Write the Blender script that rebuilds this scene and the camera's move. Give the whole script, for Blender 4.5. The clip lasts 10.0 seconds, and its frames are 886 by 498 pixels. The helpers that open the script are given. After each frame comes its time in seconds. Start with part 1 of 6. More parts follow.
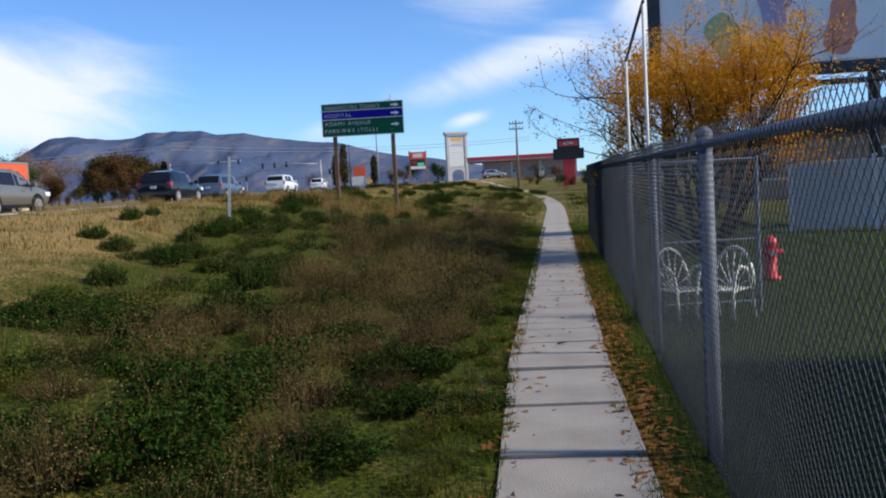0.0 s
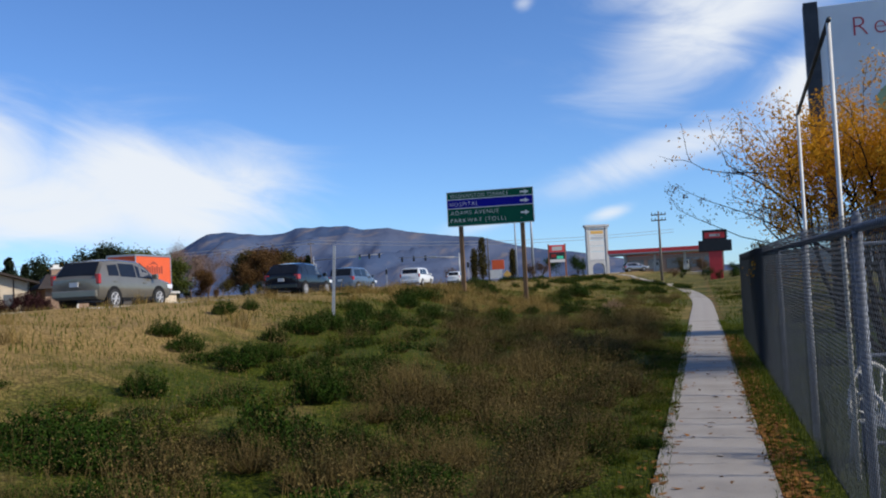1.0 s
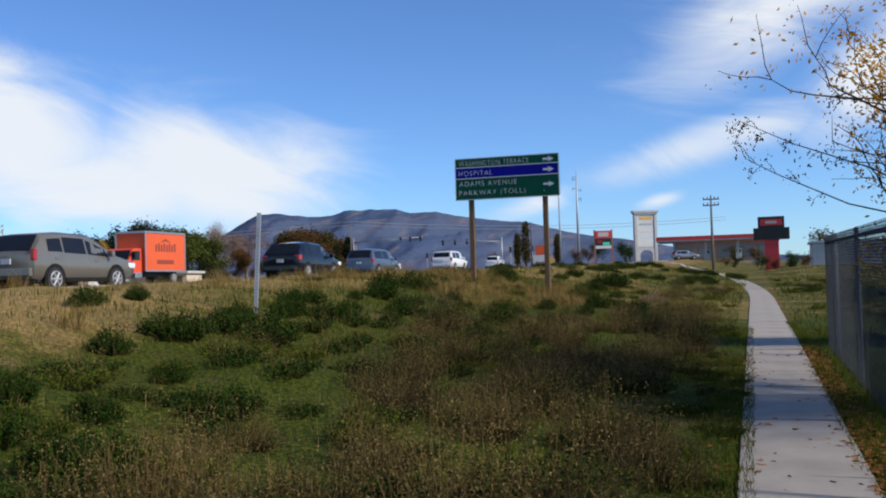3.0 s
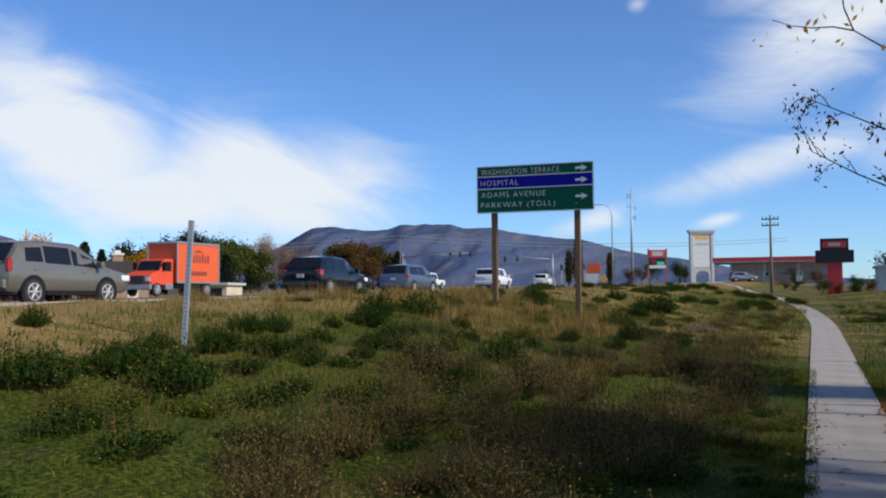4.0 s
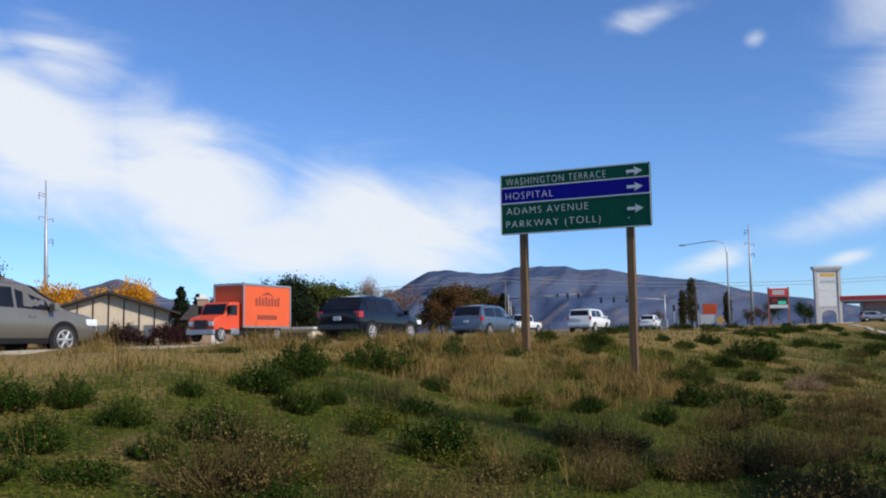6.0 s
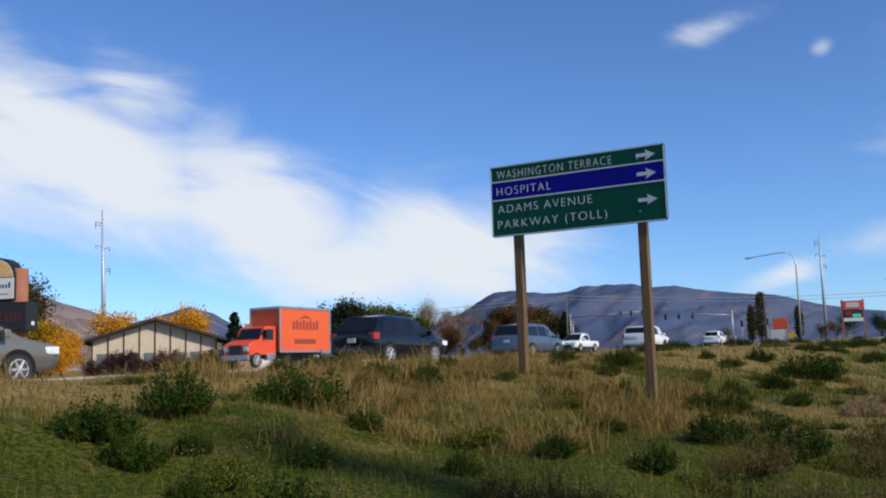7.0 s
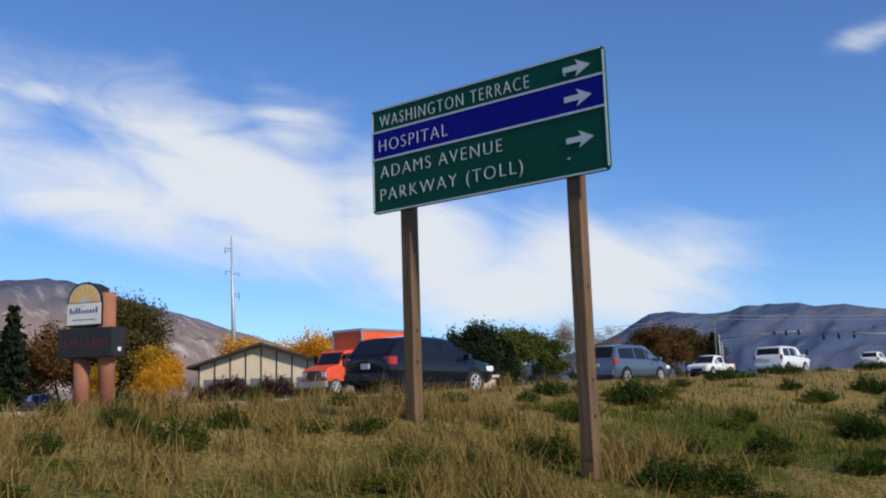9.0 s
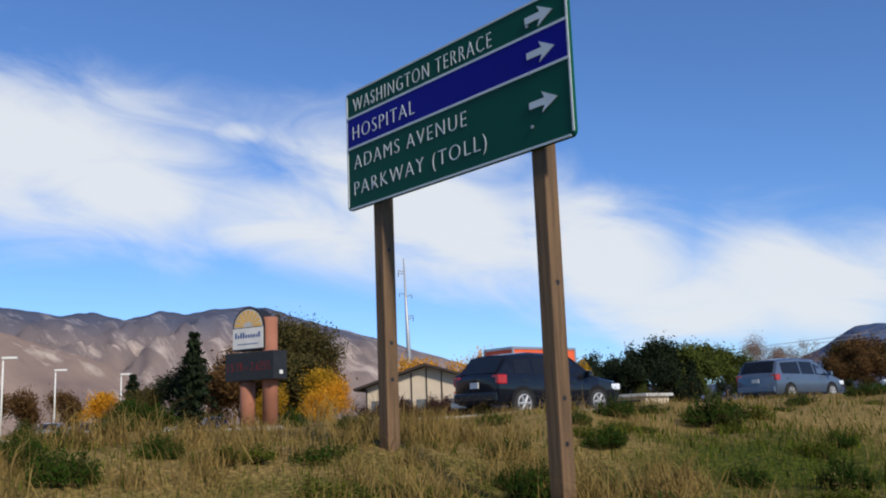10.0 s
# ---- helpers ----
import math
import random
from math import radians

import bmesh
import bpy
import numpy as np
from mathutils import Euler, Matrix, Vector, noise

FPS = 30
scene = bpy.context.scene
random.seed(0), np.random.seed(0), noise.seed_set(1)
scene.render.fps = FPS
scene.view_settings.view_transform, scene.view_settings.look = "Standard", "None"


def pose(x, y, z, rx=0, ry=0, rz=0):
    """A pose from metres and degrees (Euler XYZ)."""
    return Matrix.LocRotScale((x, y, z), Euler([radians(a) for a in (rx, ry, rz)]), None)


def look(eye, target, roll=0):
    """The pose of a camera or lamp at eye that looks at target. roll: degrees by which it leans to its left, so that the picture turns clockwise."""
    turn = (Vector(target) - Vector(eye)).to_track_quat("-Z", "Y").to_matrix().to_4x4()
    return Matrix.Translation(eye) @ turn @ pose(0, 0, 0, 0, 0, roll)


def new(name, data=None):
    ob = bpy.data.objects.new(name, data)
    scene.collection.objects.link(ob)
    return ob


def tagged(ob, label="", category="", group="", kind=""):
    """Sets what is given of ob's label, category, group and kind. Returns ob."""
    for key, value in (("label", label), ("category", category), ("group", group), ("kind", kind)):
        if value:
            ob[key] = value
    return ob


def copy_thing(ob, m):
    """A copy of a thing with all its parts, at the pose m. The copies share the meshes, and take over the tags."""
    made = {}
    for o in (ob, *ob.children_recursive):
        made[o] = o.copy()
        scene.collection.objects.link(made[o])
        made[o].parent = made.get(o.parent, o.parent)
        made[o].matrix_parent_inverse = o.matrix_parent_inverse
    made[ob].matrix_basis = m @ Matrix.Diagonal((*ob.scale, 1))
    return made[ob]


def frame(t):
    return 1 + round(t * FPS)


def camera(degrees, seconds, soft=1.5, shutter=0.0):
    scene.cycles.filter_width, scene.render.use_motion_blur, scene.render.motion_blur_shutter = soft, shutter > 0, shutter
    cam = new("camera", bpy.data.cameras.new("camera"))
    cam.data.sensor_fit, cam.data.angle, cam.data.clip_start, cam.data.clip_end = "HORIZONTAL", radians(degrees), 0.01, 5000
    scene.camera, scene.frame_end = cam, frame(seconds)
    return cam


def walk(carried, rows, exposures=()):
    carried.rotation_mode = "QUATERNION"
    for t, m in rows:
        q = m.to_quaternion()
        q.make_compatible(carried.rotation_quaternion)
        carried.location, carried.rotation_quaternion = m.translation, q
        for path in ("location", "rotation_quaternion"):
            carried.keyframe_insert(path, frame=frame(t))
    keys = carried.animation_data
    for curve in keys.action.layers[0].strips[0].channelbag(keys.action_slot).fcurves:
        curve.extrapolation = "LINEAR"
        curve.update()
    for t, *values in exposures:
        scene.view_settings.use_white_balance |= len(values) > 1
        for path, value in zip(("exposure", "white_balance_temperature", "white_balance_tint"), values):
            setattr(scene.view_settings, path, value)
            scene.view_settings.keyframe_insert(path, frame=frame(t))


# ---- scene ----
cam = camera(49.5, 10.0, soft=2.0)
PATH = [
    (0, (1.359, -0.308, 3.003), (1.12, 1.675, 2.891), -3.0),
    (0.5, (1.38, 1.22, 2.944), (0.984, 3.18, 2.913), -7.3),
    (1, (1.309, 2.292, 2.978), (0.794, 4.222, 3.075), -2.8),
    (1.5, (1.225, 3.669, 3.019), (0.64, 5.578, 3.133), -0.5),
    (2, (1.13, 5.025, 3.025), (0.613, 6.956, 3.083), -1.2),
    (2.5, (1.203, 6.423, 2.997), (0.661, 8.346, 3.086), -2.3),
    (2.7, (1.134, 7.074, 3.003), (0.562, 8.989, 3.079), -2.1),
    (3.8, (0.926, 10.644, 3.095), (0.241, 12.521, 3.165), -0.9),
    (4, (0.977, 11.229, 3.164), (0.259, 13.093, 3.267), -0.4),
    (4.5, (1.049, 12.576, 3.158), (0.232, 14.396, 3.295), -2.2),
    (5, (0.969, 14.26, 3.189), (0.126, 16.064, 3.374), -1.0),
    (5.5, (0.898, 15.784, 3.181), (0.046, 17.583, 3.367), 0.4),
    (6, (0.8, 17.293, 3.232), (-0.132, 19.052, 3.426), -0.7),
    (6.2, (0.765, 17.895, 3.265), (-0.217, 19.624, 3.476), -1.1),
    (7.3, (0.674, 21.515, 3.218), (-0.384, 23.195, 3.457), -1.4),
    (7.5, (0.709, 22.109, 3.275), (-0.358, 23.784, 3.507), -0.7),
    (8, (0.743, 23.645, 3.249), (-0.38, 25.286, 3.464), -0.6),
    (8.5, (0.697, 25.33, 3.29), (-0.51, 26.906, 3.533), -0.5),
    (9, (0.464, 27.196, 3.33), (-0.831, 28.691, 3.628), -1.8),
    (9.5, (0.615, 28.437, 3.294), (-0.805, 29.807, 3.618), -2.7),
    (10, (0.763, 29.78, 3.288), (-0.787, 30.993, 3.639), -2.2),
]
walk(cam, [(t, look(eye, target, roll)) for t, eye, target, roll in PATH],
     [(0.0, 0.14), (1.0, -0.02), (1.6, -0.26), (2.5, -0.02), (4.0, -0.05), (4.6, -0.14), (5.5, -0.02), (7.5, -0.12), (9.5, -0.15), (10.0, -0.15)])

# ---- light ----
SUN_EL, SUN_AZ = 34.0, -94.0      # degrees; azimuth from +y, left positive
world = bpy.data.worlds.new("sky")
scene.world = world
world.use_nodes = True


def sky_nodes():
    nt = world.node_tree
    N, L = nt.nodes, nt.links
    for n in list(N):
        N.remove(n)
    out, bg = N.new("ShaderNodeOutputWorld"), N.new("ShaderNodeBackground")
    bg.inputs["Strength"].default_value = 0.105
    sky = N.new("ShaderNodeTexSky")
    sky.sky_type, sky.sun_disc = "NISHITA", False
    sky.sun_elevation, sky.sun_rotation = radians(SUN_EL), radians(-SUN_AZ)
    sky.altitude, sky.air_density, sky.dust_density, sky.ozone_density = 1300, 1.0, 0.35, 2.2
    tc = N.new("ShaderNodeTexCoord")
    sep = N.new("ShaderNodeSeparateXYZ")
    L.new(tc.outputs["Generated"], sep.inputs[0])

    def m(op, a, b=None, c=None):
        n = N.new("ShaderNodeMath")
        n.operation = op
        for slot, v in zip(n.inputs, (a, b, c)):
            if v is None:
                continue
            if isinstance(v, (int, float)):
                slot.default_value = v
            else:
                L.new(v, slot)
        return n.outputs[0]

    az = m("MULTIPLY", m("ARCTAN2", m("MULTIPLY", sep.outputs[0], -1.0), sep.outputs[1]), 57.2958)
    el = m("MULTIPLY", m("ARCSINE", sep.outputs[2]), 57.2958)
    # cloud banks: azimuth, elevation, half widths, slant, weight
    banks = [(31, 7.0, 8, 3.6, 0.10, 1.0), (43, 9.5, 7.5, 4.2, 0.35, 1.0), (52, 12.5, 10, 4.2, 0.35, 1.0), (73, 15, 12, 4.5, 0.15, 1.0),
             (62, 12, 11, 3.2, 0.25, 0.8), (37, 6.0, 9, 2.6, 0.0, 0.9), (2.0, 7.6, 9.5, 1.5, -0.26, 0.66), (-2, 15.3, 8.5, 4.0, -0.45, 0.74), (-7, 10.5, 4.5, 3, -0.3, 0.85), (50, 15.0, 4, 3.5, 0.3, 0.7),
             (5, 4.4, 1.6, 0.5, -0.2, 0.7), (15.0, 18.7, 3.4, 0.9, -0.2, 0.56), (1, 18.5, 6, 3.5, -0.3, 0.5), (12.0, 4.6, 3.2, 1.0, -0.3, 0.6), (64.3, 17, 2.4, 0.9, 0.0, 0.6),
             (100, 14, 18, 6, 0.1, 0.8), (150, 20, 25, 7, 0.0, 0.7), (-120, 18, 25, 7, 0.0, 0.7), (-60, 30, 20, 6, 0.2, 0.5), (9.4, 16.8, 0.75, 0.6, 0.0, 0.5)]
    total = None
    for a, e, ra, re, slant, w in banks:
        da = m("SUBTRACT", az, a)
        de = m("SUBTRACT", m("SUBTRACT", el, e), m("MULTIPLY", da, slant))
        d = m("ADD", m("POWER", m("DIVIDE", da, ra), 2.0), m("POWER", m("DIVIDE", de, re), 2.0))
        g = m("MULTIPLY", m("EXPONENT", m("MULTIPLY", d, -1.0)), w)
        total = g if total is None else m("MAXIMUM", total, g)
    comb = N.new("ShaderNodeCombineXYZ")
    L.new(m("MULTIPLY", az, 0.055), comb.inputs[0])
    L.new(m("ADD", m("MULTIPLY", el, 0.14), m("MULTIPLY", az, -0.02)), comb.inputs[1])
    wisp = N.new("ShaderNodeTexNoise")
    wisp.inputs["Scale"].default_value, wisp.inputs["Detail"].default_value = 1.9, 9.0
    wisp.inputs["Roughness"].default_value, wisp.inputs["Distortion"].default_value = 0.56, 0.9
    L.new(comb.outputs[0], wisp.inputs["Vector"])
    ragged = m("ADD", m("MULTIPLY", total, 1.1), 0.75)
    cover = m("ADD", m("MULTIPLY", total, 1.15), m("MULTIPLY", m("SUBTRACT", wisp.outputs[0], 0.5), ragged))
    ramp = N.new("ShaderNodeMapRange")
    ramp.interpolation_type = "SMOOTHSTEP"
    ramp.inputs["From Min"].default_value, ramp.inputs["From Max"].default_value = 0.14, 1.04
    L.new(cover, ramp.inputs["Value"])
    mix = N.new("ShaderNodeMix")
    mix.data_type = "RGBA"
    L.new(m("MULTIPLY", ramp.outputs[0], 0.95), mix.inputs["Factor"])
    tint = N.new("ShaderNodeMix")
    tint.data_type, tint.blend_type = "RGBA", "MULTIPLY"
    tint.inputs["Factor"].default_value = 1.0
    L.new(sky.outputs[0], tint.inputs["A"])
    tint.inputs["B"].default_value = (0.79, 1.10, 1.54, 1)
    L.new(tint.outputs["Result"], mix.inputs["A"])
    mix.inputs["B"].default_value = (8.2, 8.6, 9.1, 1)
    L.new(mix.outputs["Result"], bg.inputs["Color"])
    L.new(bg.outputs[0], out.inputs[0])


sky_nodes()
sun = new("sun", bpy.data.lights.new("sun", "SUN"))
sun.data.energy, sun.data.angle, sun.data.color = 4.8, radians(5.0), (1.0, 0.91, 0.78)
sun_from = Vector((-math.sin(radians(SUN_AZ)) * math.cos(radians(SUN_EL)), math.cos(radians(SUN_AZ)) * math.cos(radians(SUN_EL)), math.sin(radians(SUN_EL))))
sun.matrix_world = look(sun_from * 60, (0, 0, 0))


# ---- materials ----
def mat(name, c1, c2=None, scale=6.0, rough=0.7, metal=0.0, bump=0.0, fine=60.0, c3=None, island=0.0, spec=0.4, coords="Object", stretch=None, trans=0.0):
    """Two colours mixed by coarse and fine noise, with relief; island: share of random change from piece to piece."""
    mt = bpy.data.materials.new(name)
    mt.use_nodes = True
    N, L = mt.node_tree.nodes, mt.node_tree.links
    b = N["Principled BSDF"]
    b.inputs["Roughness"].default_value, b.inputs["Metallic"].default_value = rough, metal
    b.inputs["Specular IOR Level"].default_value = spec
    c2 = c2 or tuple(0.8 * v for v in c1)
    tc = N.new("ShaderNodeTexCoord")
    vec = tc.outputs[coords]
    if stretch:
        mp = N.new("ShaderNodeMapping")
        mp.inputs["Scale"].default_value = stretch
        L.new(vec, mp.inputs["Vector"])
        vec = mp.outputs[0]
    n1, n2 = N.new("ShaderNodeTexNoise"), N.new("ShaderNodeTexNoise")
    for n, sc, dt in ((n1, scale, 5.0), (n2, fine, 3.0)):
        n.inputs["Scale"].default_value, n.inputs["Detail"].default_value = sc, dt
        L.new(vec, n.inputs["Vector"])
    add = N.new("ShaderNodeMath")
    add.operation = "MULTIPLY_ADD"
    L.new(n2.outputs[0], add.inputs[0])
    add.inputs[1].default_value = 0.45
    L.new(n1.outputs[0], add.inputs[2])
    val = add.outputs[0]
    if island:
        geo = N.new("ShaderNodeNewGeometry")
        k = N.new("ShaderNodeMath")
        k.operation = "MULTIPLY_ADD"
        L.new(geo.outputs["Random Per Island"], k.inputs[0])
        k.inputs[1].default_value = island
        L.new(val, k.inputs[2])
        val = k.outputs[0]
    rp = N.new("ShaderNodeValToRGB")
    lo, hi = 0.5, 0.95 + island
    rp.color_ramp.elements[0].position, rp.color_ramp.elements[0].color = 0.0, (*c1, 1)
    rp.color_ramp.elements[1].position, rp.color_ramp.elements[1].color = 1.0, (*c2, 1)
    if c3:
        e = rp.color_ramp.elements.new(0.5)
        e.color = (*c3, 1)
    mr = N.new("ShaderNodeMapRange")
    mr.inputs["From Min"].default_value, mr.inputs["From Max"].default_value = lo, hi
    L.new(val, mr.inputs["Value"])
    L.new(mr.outputs[0], rp.inputs[0])
    L.new(rp.outputs[0], b.inputs["Base Color"])
    if bump:
        bp = N.new("ShaderNodeBump")
        bp.inputs["Strength"].default_value, bp.inputs["Distance"].default_value = min(1.0, bump), 0.02
        L.new(n2.outputs[0], bp.inputs["Height"])
        L.new(bp.outputs[0], b.inputs["Normal"])
    if trans:
        out = N["Material Output"]
        tr, ms = N.new("ShaderNodeBsdfTranslucent"), N.new("ShaderNodeMixShader")
        L.new(rp.outputs[0], tr.inputs["Color"])
        ms.inputs[0].default_value = trans
        L.new(b.outputs[0], ms.inputs[1])
        L.new(tr.outputs[0], ms.inputs[2])
        L.new(ms.outputs[0], out.inputs["Surface"])
    return mt


def glow(name, col, strength):
    mt = mat(name, col)
    b = mt.node_tree.nodes["Principled BSDF"]
    b.inputs["Emission Color"].default_value = (*col, 1)
    b.inputs["Emission Strength"].default_value = strength
    return mt


def paint(name, col, rough=0.25, metal=0.3):
    mt = mat(name, col, tuple(0.88 * v for v in col), scale=1.5, rough=rough, metal=metal, spec=0.3, fine=9)
    mt.node_tree.nodes["Principled BSDF"].inputs["Coat Weight"].default_value = 0.25
    return mt


M_CONCRETE = mat("concrete", (0.400, 0.364, 0.316), (0.272, 0.244, 0.208), scale=1.6, rough=0.9, bump=0.4, fine=90, c3=(0.344, 0.312, 0.268))
M_ASPHALT = mat("asphalt", (0.045, 0.045, 0.047), (0.081, 0.079, 0.077), scale=0.6, rough=0.9, bump=0.4, fine=80)
M_ROADPAINT = mat("road_paint", (0.7, 0.7, 0.66), (0.45, 0.45, 0.42), scale=3, rough=0.8)
M_GALV = mat("galvanised_steel", (0.23, 0.26, 0.32), (0.14, 0.16, 0.20), scale=9, rough=0.6, metal=0.25, fine=70)
M_WIRE = mat("galvanised_wire", (0.042, 0.054, 0.072), (0.024, 0.030, 0.042), scale=9, rough=0.6, metal=0.2, fine=70)
M_STEEL = mat("pole_steel", (0.448, 0.464, 0.480), (0.352, 0.368, 0.384), scale=3, rough=0.5, metal=0.5)
M_WHITEPOLE = mat("white_pole_paint", (0.72, 0.71, 0.66), (0.55, 0.54, 0.5), scale=5, rough=0.5)
M_DARKMETAL = mat("dark_metal", (0.035, 0.036, 0.04), (0.06, 0.06, 0.065), scale=4, rough=0.5, metal=0.3)
M_WOODPOST = mat("treated_wood", (0.200, 0.119, 0.060), (0.085, 0.051, 0.027), scale=2.0, rough=0.85, bump=0.5, fine=26, c3=(0.153, 0.092, 0.048), stretch=(14, 14, 0.8))
M_GREYWOOD = mat("grey_wood", (0.20, 0.17, 0.14), (0.11, 0.09, 0.075), scale=2.0, rough=0.9, bump=0.4, fine=20, stretch=(8, 8, 0.6))
M_GREEN = mat("sign_green", (0.002, 0.084, 0.050), (0.002, 0.072, 0.043), scale=1.2, rough=0.5, spec=0.12, fine=40)
M_BLUE = mat("sign_blue", (0.004, 0.004, 0.25), (0.004, 0.004, 0.22), scale=1.2, rough=0.5, spec=0.12, fine=40)
M_LEGEND = mat("sign_legend", (0.68, 0.73, 0.73), (0.58, 0.63, 0.63), scale=4, rough=0.5)
M_ALU = mat("aluminium", (0.5, 0.5, 0.5), (0.4, 0.4, 0.4), scale=5, rough=0.4, metal=0.8)
M_BARK = mat("bark", (0.060, 0.044, 0.034), (0.028, 0.021, 0.016), scale=6, rough=0.95, bump=0.6, fine=40, stretch=(3, 3, 0.6), spec=0.06)
M_PALEBARK = mat("pale_bark", (0.30, 0.22, 0.17), (0.2, 0.14, 0.11), scale=6, rough=0.95, bump=0.4, fine=40)
M_LEAF_GOLD = mat("gold_leaf", (0.46, 0.20, 0.012), (0.80, 0.44, 0.05), scale=0.7, rough=0.7, island=0.7, c3=(0.62, 0.30, 0.02), trans=0.42, spec=0.06)
M_LEAF_YELLOW = mat("yellow_leaf", (0.320, 0.160, 0.012), (0.496, 0.304, 0.024), scale=0.5, rough=0.7, island=0.7, trans=0.3, spec=0.06)
M_LEAF_GREEN = mat("green_leaf", (0.048, 0.068, 0.014), (0.112, 0.128, 0.028), scale=0.4, rough=0.7, island=0.6, trans=0.25, spec=0.06)
M_LEAF_BROWN = mat("brown_leaf", (0.079, 0.043, 0.018), (0.144, 0.079, 0.029), scale=0.35, rough=0.8, island=0.6, trans=0.2, spec=0.06)
M_LEAF_OLIVE = mat("olive_leaf", (0.045, 0.042, 0.014), (0.098, 0.077, 0.025), scale=0.35, rough=0.8, island=0.6, trans=0.2, spec=0.06)
M_TWIG_PINK = mat("bare_twig", (0.16, 0.105, 0.080), (0.27, 0.19, 0.15), scale=0.4, rough=0.9, island=0.6, spec=0.06)
M_NEEDLE = mat("needles", (0.007, 0.013, 0.007), (0.024, 0.034, 0.015), scale=0.5, rough=0.8, island=0.5, spec=0.06)
M_SHRUB = mat("shrub_leaf", (0.005, 0.017, 0.002), (0.038, 0.074, 0.008), scale=2.5, rough=0.75, island=0.7, trans=0.06, fine=25, spec=0.06)
M_SHRUB_TIP = mat("shrub_seed_stalk", (0.112, 0.081, 0.028), (0.231, 0.168, 0.064), scale=3, rough=0.9, island=0.6, spec=0.06)
M_BRUSH = mat("dry_brush", (0.016, 0.014, 0.005), (0.175, 0.126, 0.048), scale=2.5, rough=0.9, island=0.8, trans=0.08, fine=25, spec=0.06)
M_TUMBLE = mat("tumbleweed", (0.19, 0.125, 0.075), (0.36, 0.25, 0.16), scale=2.5, rough=0.9, island=0.8, fine=25, spec=0.06)
M_GRASS = mat("grass_blade", (0.022, 0.050, 0.004), (0.128, 0.142, 0.015), scale=0.45, rough=0.7, island=0.6, trans=0.3, fine=4, spec=0.06)
M_DRYGRASS = mat("dry_grass_blade", (0.166, 0.112, 0.032), (0.360, 0.248, 0.086), scale=0.6, rough=0.85, island=0.8, trans=0.25, fine=4, spec=0.06)
M_LITTER = mat("fallen_leaf", (0.150, 0.056, 0.015), (0.300, 0.143, 0.045), scale=3, rough=0.85, island=0.8, spec=0.06)
M_GLASS = mat("car_glass", (0.008, 0.009, 0.011), (0.014, 0.015, 0.018), scale=2, rough=0.08, spec=0.35)
M_TYRE = mat("tyre_rubber", (0.018, 0.018, 0.018), (0.03, 0.03, 0.03), scale=9, rough=0.85)
M_RIM = mat("alloy_rim", (0.40, 0.41, 0.42), (0.30, 0.30, 0.31), scale=5, rough=0.55, metal=0.3)
M_TAIL = mat("tail_lamp", (0.42, 0.012, 0.014), (0.3, 0.008, 0.01), scale=9, rough=0.15, spec=0.6)
M_HEADLAMP = mat("head_lamp", (0.75, 0.77, 0.8), (0.6, 0.62, 0.65), scale=9, rough=0.1, spec=0.7)
M_PLASTIC = mat("black_plastic", (0.012, 0.012, 0.013), (0.018, 0.018, 0.019), scale=9, rough=0.8, spec=0.1)
M_PLATE = mat("number_plate", (0.62, 0.62, 0.6), (0.5, 0.5, 0.48), scale=9, rough=0.5)
M_WHITE = mat("white_paint", (0.686, 0.678, 0.642), (0.581, 0.572, 0.537), scale=2, rough=0.6)
M_BOARDFACE = mat("billboard_sheet", (0.84, 0.84, 0.83), (0.76, 0.76, 0.75), scale=1, rough=0.5)
M_OFFWHITE = mat("off_white_panel", (0.510, 0.501, 0.476), (0.425, 0.416, 0.391), scale=1, rough=0.6)
M_RED = mat("red_panel", (0.66, 0.05, 0.05), (0.55, 0.04, 0.04), scale=2, rough=0.5)
M_BLACK = mat("black_panel", (0.013, 0.013, 0.014), (0.021, 0.021, 0.022), scale=3, rough=0.5)
M_STUCCO = mat("beige_siding", (0.60, 0.50, 0.37), (0.50, 0.42, 0.31), scale=0.9, rough=0.9, fine=30)
M_BRICK = mat("pale_brick", (0.36, 0.25, 0.18), (0.26, 0.17, 0.12), scale=3, rough=0.9, fine=30)
M_ROOF = mat("roof_shingle", (0.030, 0.023, 0.020), (0.055, 0.043, 0.036), scale=2, rough=0.95, fine=20)
M_HEDGE = mat("hedge_leaf", (0.025, 0.010, 0.011), (0.059, 0.025, 0.025), scale=0.5, rough=0.8, island=0.6, spec=0.06)
M_TERRACOTTA = mat("terracotta_stucco", (0.315, 0.128, 0.075), (0.255, 0.101, 0.060), scale=1.2, rough=0.85, fine=30)
M_HOUSEGLASS = mat("window_glass", (0.10, 0.11, 0.12), (0.16, 0.17, 0.18), scale=0.6, rough=0.15, spec=0.6)
M_ORANGE = mat("orange_vinyl", (0.731, 0.115, 0.030), (0.646, 0.098, 0.025), scale=0.8, rough=0.45)
M_REDORANGE = mat("deep_orange_paint", (0.72, 0.085, 0.028), (0.62, 0.07, 0.025), scale=0.8, rough=0.4)
M_SUNGOLD = mat("gold_panel", (0.72, 0.42, 0.10), (0.6, 0.35, 0.08), scale=2, rough=0.5)
M_LEDRED = glow("led_red", (0.22, 0.012, 0.010), 0.12)
M_SIGGREEN = glow("signal_green", (0.05, 0.45, 0.28), 0.35)
M_CHROME = mat("chrome", (0.7, 0.7, 0.7), (0.6, 0.6, 0.6), scale=3, rough=0.15, metal=1.0)


